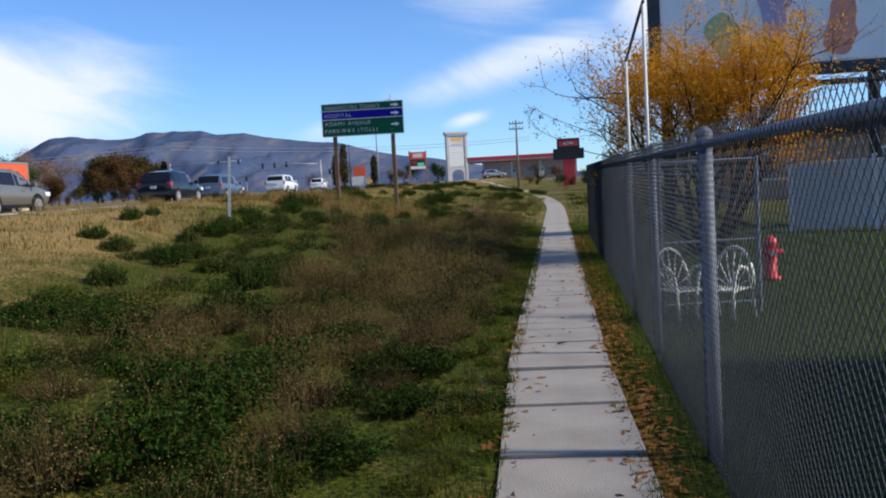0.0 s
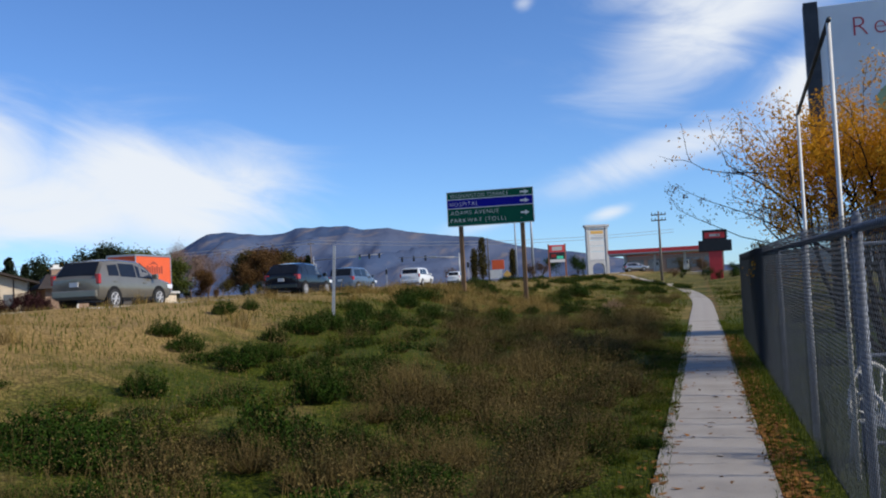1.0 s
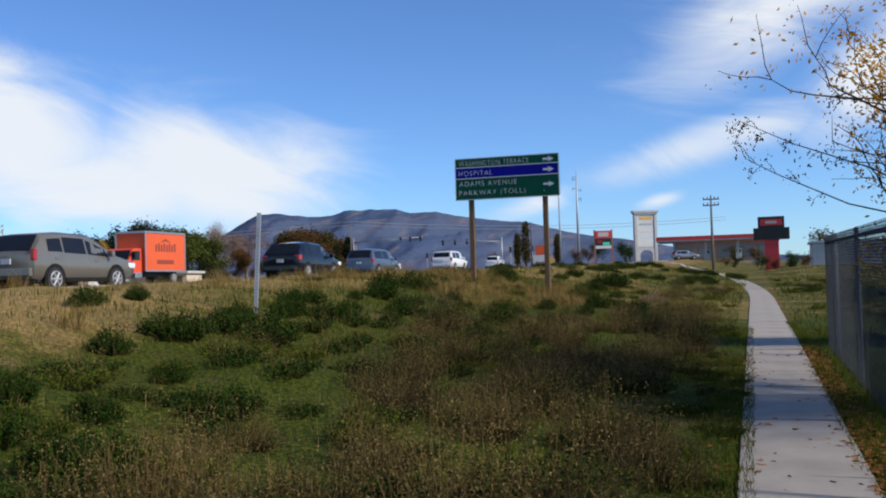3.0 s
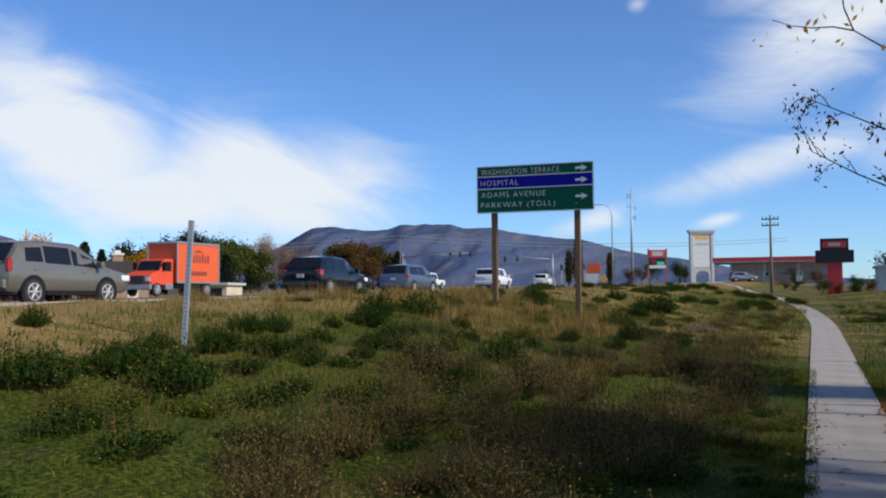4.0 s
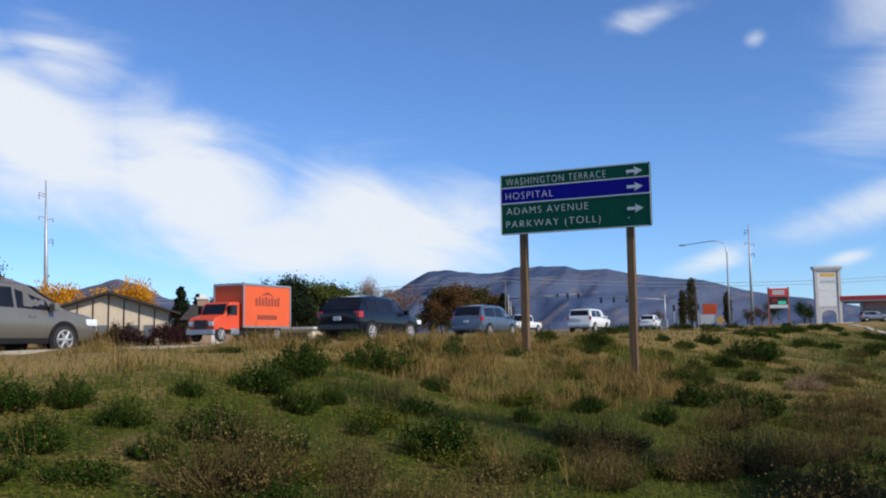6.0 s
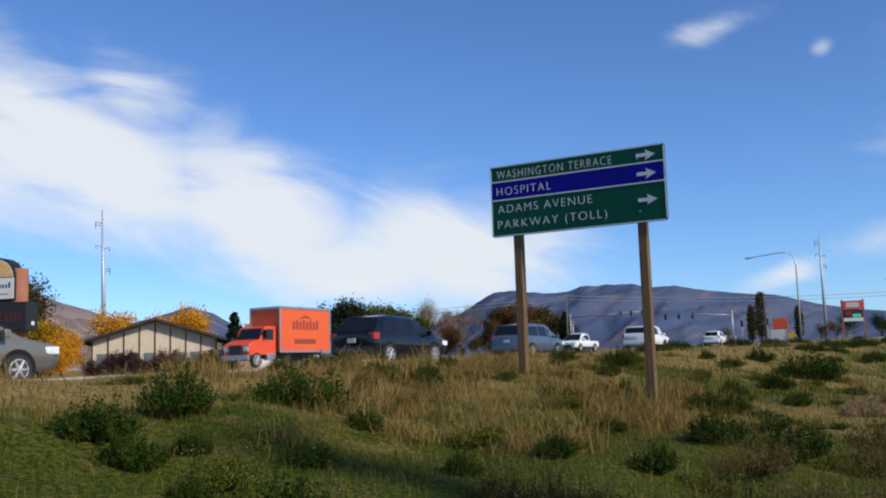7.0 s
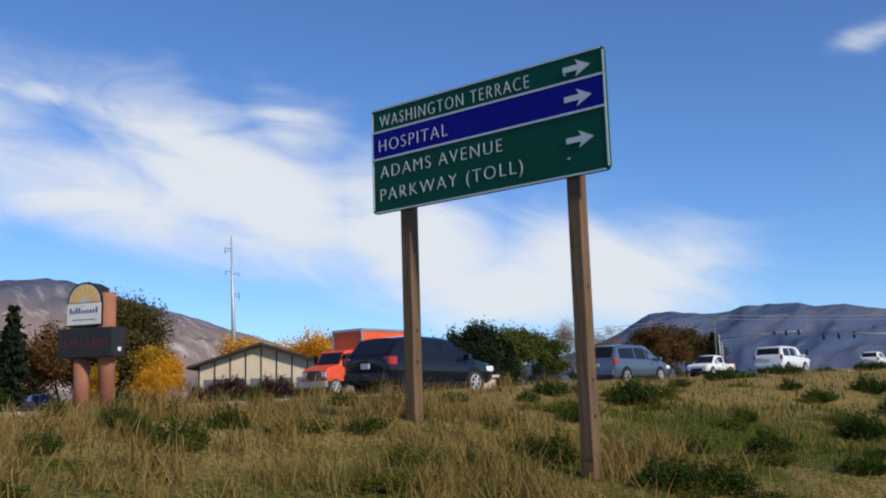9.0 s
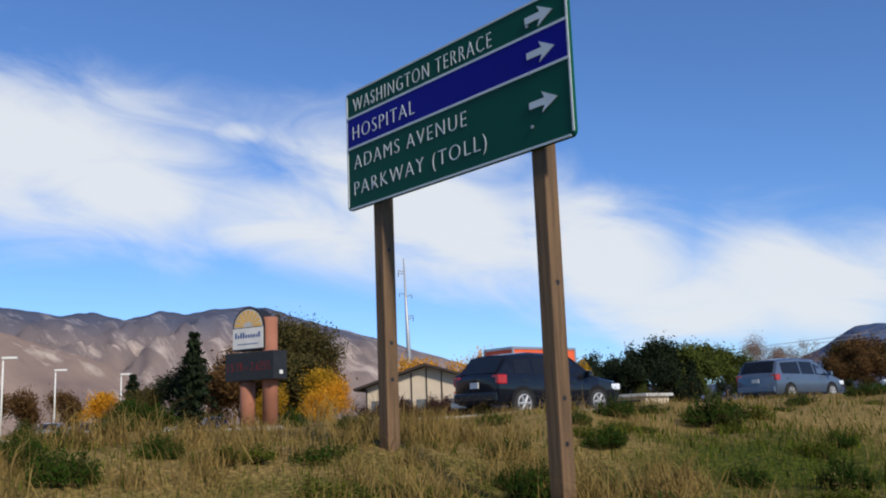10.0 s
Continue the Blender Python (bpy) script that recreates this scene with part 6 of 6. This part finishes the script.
# ---- plants of the bank ----
def shrub_meshes(seed, n_stem, h, r, leaves, size, leaf_mat, stalks):
    """One low weed bush: a mound of leafy sprays on fanned stems and, on some, pale seed stalks."""
    rng = np.random.default_rng(seed)
    bm = bmesh.new()
    cs, st = [], []
    lobes = [(rng.uniform(0, 6.283), rng.uniform(0.25, 0.6), rng.uniform(0.6, 1.1)) for q in range(5)]
    for k in range(n_stem):
        a, u = rng.uniform(0, 6.283), math.sqrt(rng.random())
        lump = max(0.62, max(g * math.exp(-((u * math.cos(a) - f * math.cos(q)) ** 2 + (u * math.sin(a) - f * math.sin(q)) ** 2) / 0.16) for q, f, g in lobes))
        top = h * lump * math.sqrt(max(0.06, 1 - 0.86 * u * u)) * rng.uniform(0.55, 1.22)
        b = Vector((0.35 * r * u * math.cos(a), 0.35 * r * u * math.sin(a), -0.03))
        end = Vector((r * u * math.cos(a), r * u * math.sin(a), top))
        mid = b.lerp(end, 0.5) + Vector((0.12 * r * u * math.cos(a), 0.12 * r * u * math.sin(a), 0.0)) + Vector(rng.normal(0, 0.02, 3))
        tube(bm, [b, mid, end], [0.005, 0.0035, 0.0015], 3, cap=False)
        for s in np.linspace(0.35, 1.0, 8):
            cs.append(tuple(mid.lerp(end, 2 * s - 1) if s > 0.5 else b.lerp(mid, 2 * s)))
        if stalks and rng.random() < stalks:
            tip = end + Vector(rng.normal(0, 0.04, 3)) + Vector((0, 0, rng.uniform(0.06, 0.2)))
            tube(bm, [end, tip], [0.002, 0.001], 3, cap=False)
            st += [tuple(end.lerp(tip, q)) for q in (0.4, 0.7, 1.0)]
    V, F = leaf_cloud(cs, 0.022, size, leaves, rng, 0.9)
    V[:, 2] = np.maximum(V[:, 2], 0.0)
    return bm, V, F, st


def shrub_proto(name, seed, label, n_stem, h, r, leaves, size, leaf_mat, stem_mat, stalks=0.0):
    t = thing(name, label, "shrub" if "shrub" in name else "weed")
    bm, V, F, st = shrub_meshes(seed, n_stem, h, r, leaves, size, leaf_mat, stalks)
    tagged(part("stem_tangle", bm, stem_mat, t), kind="stuff")
    ob = new("foliage", raw_mesh("foliage", V, F, leaf_mat))
    ob.parent = t
    ob["kind"] = "stuff"
    if st:
        rng = np.random.default_rng(seed + 1)
        V, F = leaf_cloud(st, 0.05, 0.008, 3 * len(st), rng, 1.6)
        ob = new("seed_spray", raw_mesh("seed_spray", V, F, M_SHRUB_TIP))
        ob.parent = t
        tagged(ob, "pale dry seed heads", kind="stuff")
    return t


GREEN = [shrub_proto("green_shrub", 200 + k, "low dark green weedy shrub growing on the bank", 150, 0.50, 0.52, 5200, 0.019, M_SHRUB, M_BRUSH, 0.04 * k) for k in range(4)]
LOW = [shrub_proto("low_weed", 260 + k, "small ragged green weed among the grass", 40, 0.20, 0.26, 1500, 0.013, (M_SHRUB, M_GRASS, M_GRASS)[k], M_BRUSH, 0.5) for k in range(3)]
BROWN = [shrub_proto("dry_weed", 220 + k, "tangle of dry brown weed stalks on the bank", 190, 0.52, 0.50, 1700, 0.014, (M_BRUSH, M_BRUSH, M_SHRUB, M_BRUSH)[k], M_BRUSH, 0.75) for k in range(4)]


def tuft_proto(seed):
    """A clump of arching dry grass."""
    rng = np.random.default_rng(seed)
    t = thing("grass_tuft", "clump of tall bleached dry grass", "grass")
    V, F = blades(np.zeros(70), np.zeros(70), np.zeros(70), rng.uniform(0.16, 0.50, 70), 0.0042, rng, 0.12, 1.5)
    ob = new("blade_clump", raw_mesh("blade_clump", V, F, M_DRYGRASS))
    ob.parent = t
    ob["kind"] = "stuff"
    return t


def blades(x, y, z, h, w, rng, scatter=0.0, lean=0.4):
    """Bent grass blades of two pieces each."""
    n = len(x)
    a = rng.uniform(0, 6.283, n)
    f = rng.uniform(0, 6.283, n)
    ln = lean * rng.uniform(0.1, 1.0, n) * h
    bx, by = x + rng.normal(0, 1, n) * scatter, y + rng.normal(0, 1, n) * scatter
    ux, uy = np.cos(f) * w, np.sin(f) * w
    p0, p1 = np.stack([bx - ux, by - uy, z - 0.02], -1), np.stack([bx + ux, by + uy, z - 0.02], -1)
    mx, my, mz = bx + 0.3 * ln * np.cos(a), by + 0.3 * ln * np.sin(a), z + 0.6 * h
    p2, p3 = np.stack([mx + 0.7 * ux, my + 0.7 * uy, mz], -1), np.stack([mx - 0.7 * ux, my - 0.7 * uy, mz], -1)
    tx, ty, tzz = bx + ln * np.cos(a), by + ln * np.sin(a), z + h * (1 - 0.25 * (ln / h) ** 2)
    p4, p5 = np.stack([tx + 0.15 * ux, ty + 0.15 * uy, tzz], -1), np.stack([tx - 0.15 * ux, ty - 0.15 * uy, tzz], -1)
    V = np.stack([p0, p1, p2, p3, p4, p5], 1).reshape(-1, 3)
    i = np.arange(n)[:, None] * 6
    F = np.concatenate([i + np.array([[0, 1, 2, 3]]), i + np.array([[3, 2, 4, 5]])])
    return V, F


TUFT = [tuft_proto(240 + k) for k in range(3)]


def patch(x, y, seed, s):
    """Smooth patchiness between 0 and 1."""
    v = np.sin(x * s + seed) * np.sin(y * s * 0.8 + 1.7 * seed) + 0.6 * np.sin(x * 2.3 * s + 0.9 * y * s + seed * 3) * np.sin(1.9 * y * s - 0.7 * x * s) + 0.4 * np.sin(5.1 * x * s + seed) * np.sin(4.3 * y * s + 2 * seed)
    return np.clip(0.5 + 0.35 * v, 0, 1)


placed = []


def set_out(protos, n, region, keep, scales, seed, first, gap=0.3):
    rng = np.random.default_rng(seed)
    k = tries = 0
    while k < n and tries < 8000:
        tries += 1
        x, y = rng.uniform(region[0], region[1]), rng.uniform(region[2], region[3])
        if rng.random() > keep(x, y):
            continue
        if any((x - a) ** 2 + (y - b) ** 2 < gap * gap for a, b in placed):
            continue
        placed.append((x, y))
        s = rng.uniform(*scales)
        src = protos[k % len(protos)]
        m = pose(x, y, tz(x, y), rng.normal(0, 4), rng.normal(0, 4), rng.uniform(0, 360)) @ Matrix.Diagonal((s * rng.uniform(0.9, 1.3), s * rng.uniform(0.9, 1.2), s * rng.uniform(0.75, 1.05), 1))
        if k < len(protos) and first:
            src.matrix_world = m
        else:
            ob = copy_thing(src, Matrix.Identity(4))
            ob.matrix_basis = m
        k += 1


TUMBLE = shrub_proto("dry_shrub", 290, "rounded pinkish-tan dead shrub lying in the grass", 260, 0.42, 0.46, 5200, 0.012, M_TUMBLE, M_TUMBLE)
TUMBLE.matrix_world = pose(-1.85, 37.6, tz(-1.85, 37.6), 0, 0, 20)
placed.append((-1.85, 37.6))
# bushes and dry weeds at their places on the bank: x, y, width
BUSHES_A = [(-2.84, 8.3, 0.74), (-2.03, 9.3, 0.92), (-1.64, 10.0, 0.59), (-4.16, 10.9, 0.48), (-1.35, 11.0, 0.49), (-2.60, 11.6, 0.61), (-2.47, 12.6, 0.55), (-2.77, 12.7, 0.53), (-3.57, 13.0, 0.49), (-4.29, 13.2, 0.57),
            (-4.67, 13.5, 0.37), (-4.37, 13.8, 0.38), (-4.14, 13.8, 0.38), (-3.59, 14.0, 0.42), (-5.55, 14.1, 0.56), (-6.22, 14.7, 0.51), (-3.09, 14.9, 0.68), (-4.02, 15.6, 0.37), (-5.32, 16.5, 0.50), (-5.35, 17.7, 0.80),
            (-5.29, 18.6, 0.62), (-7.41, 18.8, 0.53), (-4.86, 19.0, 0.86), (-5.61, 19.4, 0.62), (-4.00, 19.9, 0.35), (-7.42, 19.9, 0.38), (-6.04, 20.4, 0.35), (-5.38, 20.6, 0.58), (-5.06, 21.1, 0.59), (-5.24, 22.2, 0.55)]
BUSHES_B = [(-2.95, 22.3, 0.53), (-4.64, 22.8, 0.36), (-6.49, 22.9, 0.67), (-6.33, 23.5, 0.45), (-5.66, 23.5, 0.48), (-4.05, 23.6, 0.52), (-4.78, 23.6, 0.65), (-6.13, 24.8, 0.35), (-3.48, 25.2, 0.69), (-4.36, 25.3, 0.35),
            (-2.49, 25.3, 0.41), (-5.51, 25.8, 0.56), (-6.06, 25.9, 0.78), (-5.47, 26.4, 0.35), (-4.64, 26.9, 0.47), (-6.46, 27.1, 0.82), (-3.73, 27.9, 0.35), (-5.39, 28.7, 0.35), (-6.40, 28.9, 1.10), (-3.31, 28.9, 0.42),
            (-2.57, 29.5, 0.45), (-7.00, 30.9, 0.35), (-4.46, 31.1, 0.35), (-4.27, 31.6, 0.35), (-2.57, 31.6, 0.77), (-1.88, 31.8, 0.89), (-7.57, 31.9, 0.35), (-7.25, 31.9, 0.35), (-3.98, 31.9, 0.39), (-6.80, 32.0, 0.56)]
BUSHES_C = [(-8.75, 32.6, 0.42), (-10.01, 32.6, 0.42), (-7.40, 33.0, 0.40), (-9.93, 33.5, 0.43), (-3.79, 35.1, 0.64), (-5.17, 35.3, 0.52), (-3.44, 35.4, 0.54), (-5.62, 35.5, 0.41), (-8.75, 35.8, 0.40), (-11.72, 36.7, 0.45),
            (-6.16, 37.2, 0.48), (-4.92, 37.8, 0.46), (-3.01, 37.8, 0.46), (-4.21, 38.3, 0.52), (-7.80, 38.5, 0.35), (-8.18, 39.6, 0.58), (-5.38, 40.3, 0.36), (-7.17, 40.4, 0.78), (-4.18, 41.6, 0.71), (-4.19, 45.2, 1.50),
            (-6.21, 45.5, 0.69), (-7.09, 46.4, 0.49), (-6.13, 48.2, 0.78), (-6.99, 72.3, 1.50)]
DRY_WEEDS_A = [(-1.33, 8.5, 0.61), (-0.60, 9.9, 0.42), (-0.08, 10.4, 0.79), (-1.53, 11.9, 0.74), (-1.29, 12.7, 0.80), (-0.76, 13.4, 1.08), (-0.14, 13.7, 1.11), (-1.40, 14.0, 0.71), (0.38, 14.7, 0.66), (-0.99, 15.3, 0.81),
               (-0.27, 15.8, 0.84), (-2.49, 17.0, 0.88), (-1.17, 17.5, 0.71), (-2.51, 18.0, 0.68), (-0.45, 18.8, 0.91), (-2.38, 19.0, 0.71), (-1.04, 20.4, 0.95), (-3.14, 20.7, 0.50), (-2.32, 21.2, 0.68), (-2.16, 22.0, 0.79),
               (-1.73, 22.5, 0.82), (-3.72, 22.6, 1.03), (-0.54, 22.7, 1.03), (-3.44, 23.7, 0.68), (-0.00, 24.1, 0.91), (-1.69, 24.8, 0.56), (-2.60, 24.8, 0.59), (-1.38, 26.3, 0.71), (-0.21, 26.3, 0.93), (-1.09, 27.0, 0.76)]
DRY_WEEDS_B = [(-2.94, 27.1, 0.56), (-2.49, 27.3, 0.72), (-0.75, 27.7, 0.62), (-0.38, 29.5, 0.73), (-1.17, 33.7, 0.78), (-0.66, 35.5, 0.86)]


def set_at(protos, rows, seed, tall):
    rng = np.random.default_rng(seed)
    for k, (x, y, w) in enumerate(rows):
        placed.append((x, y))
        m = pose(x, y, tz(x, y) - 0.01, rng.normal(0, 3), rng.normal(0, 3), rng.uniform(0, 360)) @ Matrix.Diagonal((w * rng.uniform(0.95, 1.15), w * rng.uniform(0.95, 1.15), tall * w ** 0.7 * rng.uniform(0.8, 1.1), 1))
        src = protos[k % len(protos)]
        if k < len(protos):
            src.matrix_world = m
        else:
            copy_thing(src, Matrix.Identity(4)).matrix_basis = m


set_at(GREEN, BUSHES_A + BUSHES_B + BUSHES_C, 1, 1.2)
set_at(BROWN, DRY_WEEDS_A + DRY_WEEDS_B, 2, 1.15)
set_out(GREEN, 38, (-6.0, 0.2, 2.2, 9.0), lambda x, y: 0.2 + 0.8 * patch(x, y, 2.4, 0.9), (0.45, 0.95), 13, False, 0.55)
set_out(BROWN, 16, (-2.6, 0.2, 2.8, 9.0), lambda x, y: 0.3 + 0.7 * patch(x, y, 4.4, 0.9), (0.5, 0.9), 12, False, 0.4)
set_out(BROWN, 46, (-2.4, 0.35, 9.0, 26), lambda x, y: patch(x, y, 8.3, 0.8) ** 1.3, (0.5, 0.9), 14, False, 0.35)
set_out(LOW[:1], 60, (-5.5, 0.3, 3.0, 24), lambda x, y: 0.2 + 0.8 * patch(x, y, 3.9, 0.8), (0.7, 1.3), 24, False, 0.3)
set_out(BROWN, 18, (-2.4, 0.2, 26, 56), lambda x, y: 0.6 * patch(x, y, 2.2, 0.4), (0.5, 0.9), 3, False, 0.5)
set_out(GREEN, 46, (-12.5, 0.0, 46, 90), lambda x, y: patch(x, y, 3.3, 0.3), (0.6, 1.2), 4, False, 0.9)
set_out(LOW, 100, (-4.5, 0.55, 1.5, 30), lambda x, y: 0.25 + 0.75 * patch(x, y, 6.1, 0.9), (0.6, 1.4), 21, True, 0.22)
set_out(LOW, 60, (0.35, 0.85, 2.0, 24), lambda x, y: 1.0, (0.4, 0.8), 22, False, 0.15)
set_out(LOW, 60, (2.4, 6.5, 27, 75), lambda x, y: patch(x, y, 5.2, 0.5), (0.7, 1.8), 25, False, 0.4)
set_out(LOW, 70, (-9.5, 0.3, 28, 46), lambda x, y: 0.2 + 0.8 * patch(x, y, 6.6, 0.7), (0.6, 1.3), 23, False, 0.3)
set_out(TUFT, 130, (-9.5, -3.2, 28.5, 37.0), lambda x, y: 0.3 + 0.7 * patch(x, y, 7.7, 0.9), (0.65, 1.15), 6, True, 0.16)
set_out(TUFT, 70, (-11.5, -1.0, 8, 46), lambda x, y: 0.1 + 0.9 * (abs(y - 33) < 4 and -9.0 < x < -4.5), (0.55, 1.0), 5, False, 0.2)


def grass_stuff():
    rng = np.random.default_rng(77)

    def field(n, x0, x1, y0, y1):
        # more plants near the walk
        u = rng.random(n)
        return rng.uniform(x0, x1, n), y0 + (y1 - y0) * u

    V, F, off = [], [], 0
    for n, x0, x1, y0, y1, h0, h1, w in ((40000, -6.5, 0.62, 0.5, 22, 0.03, 0.10, 0.0030), (15000, 0.5, 0.98, 1.5, 30, 0.03, 0.11, 0.003), (9000, 1.70, 1.9, 1.5, 32, 0.02, 0.08, 0.003), (52000, -9.5, 0.62, 20, 44, 0.03, 0.12, 0.0038), (26000, -12.8, 0.62, 38, 95, 0.05, 0.16, 0.012), (20000, -12.8, -6.0, 4, 40, 0.04, 0.12, 0.007), (34000, 1.8, 2.7, 1.5, 30, 0.03, 0.12, 0.003), (9000, 1.9, 9.0, 24, 100, 0.06, 0.2, 0.012), (9000, 2.4, 8, 2, 22, 0.05, 0.14, 0.006)):
        x, y = field(n, x0, x1, y0, y1)
        ok = rng.random(n) < (0.15 + 0.85 * patch(x, y, 0.7, 0.5)) * np.clip((x + 10.5) / 4.5, 0.15, 1)
        x, y = x[ok], y[ok]
        v, f = blades(x, y, terrain(x, y), rng.uniform(h0, h1, len(x)), w, rng, 0.0, 0.9)
        V.append(v), F.append(f + off)
        off += len(v)
    tagged(new("green_grass", raw_mesh("green_grass", np.concatenate(V), np.concatenate(F), M_GRASS)), "short green grass over the bank", "grass", kind="stuff")
    V, F, off = [], [], 0
    for n, x0, x1, y0, y1, h0, h1, w in ((30000, -6.5, 0.5, 1, 24, 0.05, 0.17, 0.0016), (64000, -12.6, 0.5, 12, 48, 0.04, 0.17, 0.0022), (26000, -12.8, 0.62, 40, 100, 0.05, 0.2, 0.006)):
        x, y = field(n, x0, x1, y0, y1)
        dry = np.clip((-4.5 - x - np.clip((y - 12) / 5, 0, 1.8) - np.clip(10 - y, 0, 3.5)) / 4.0, 0, 1) + 0.38 * ((y > 24) & (y < 42) & (x < -1.0))
        ok = rng.random(n) < np.clip(0.03 + 0.2 * (y > 26) + 0.22 * patch(x, y, 5.7, 0.7) ** 2 + 0.7 * dry * patch(x, y, 2.9, 0.6) ** 1.5, 0, 1)
        x, y = x[ok], y[ok]
        v, f = blades(x, y, terrain(x, y), rng.uniform(h0, h1, len(x)), w, rng, 0.0, 1.1)
        V.append(v), F.append(f + off)
        off += len(v)
    tagged(new("dry_grass", raw_mesh("dry_grass", np.concatenate(V), np.concatenate(F), M_DRYGRASS)), "thin bleached dry grass over the bank", "grass", kind="stuff")
    # fallen leaves along the fence and the path's edges
    n = 3200
    x = np.concatenate([rng.normal(1.85, 0.09, n), rng.normal(0.86, 0.14, 300), rng.uniform(0.85, 1.7, 160)])
    y = np.concatenate([2 + 24 * rng.random(n) ** 0.9, rng.uniform(2, 24, 300), rng.uniform(3, 26, 160)])
    z = terrain(x, y) + 0.012 + 0.012 * rng.random(len(x))
    d = rng.uniform(0, 6.283, len(x))
    s = rng.uniform(0.012, 0.034, len(x))
    e = rng.normal(0, 0.008, (len(x), 4))
    V = np.stack([np.stack([x + s * np.cos(d + k * 1.5708) * (1 if k % 2 else 1.7), y + s * np.sin(d + k * 1.5708) * (1 if k % 2 else 1.7), z + e[:, k]], -1) for k in range(4)], 1).reshape(-1, 3)
    tagged(new("fallen_leaves", raw_mesh("fallen_leaves", V, np.arange(len(V)).reshape(-1, 4), M_LITTER)), "dry brown fallen leaves along the fence and path", "leaves", kind="stuff")


grass_stuff()


def pavement():
    """Concrete slabs, each with its own edges and a slight tilt."""
    t = thing("pavement", "narrow pale concrete pavement of jointed slabs", "pavement", kind="structure")
    rng = np.random.default_rng(5)
    bm = boxes((-0.44, -0.606, -0.09, 0.44, 0.606, 0.012), bevel=0.004)
    me = bpy.data.meshes.new("slab")
    bm.to_mesh(me)
    bm.free()
    me.materials.append(M_CONCRETE)
    y, L = -3.1, 1.22
    for k in range(60):
        yy = y + L * (k + 0.5)
        ob = new("slab", me)
        ob.parent = t
        ob.matrix_basis = pose(1.31 + bend(yy), yy, tz(1.2, yy) + 0.55 * max(0.0, tz(0.87 + bend(yy), yy) - tz(1.2, yy)) + rng.uniform(0.0, 0.007), math.degrees(0.014) + rng.normal(0, 0.18), rng.normal(0, 0.3), rng.normal(0, 0.15) + math.degrees(math.atan(bend(yy - 0.5) - bend(yy + 0.5))))
    return t


pavement()
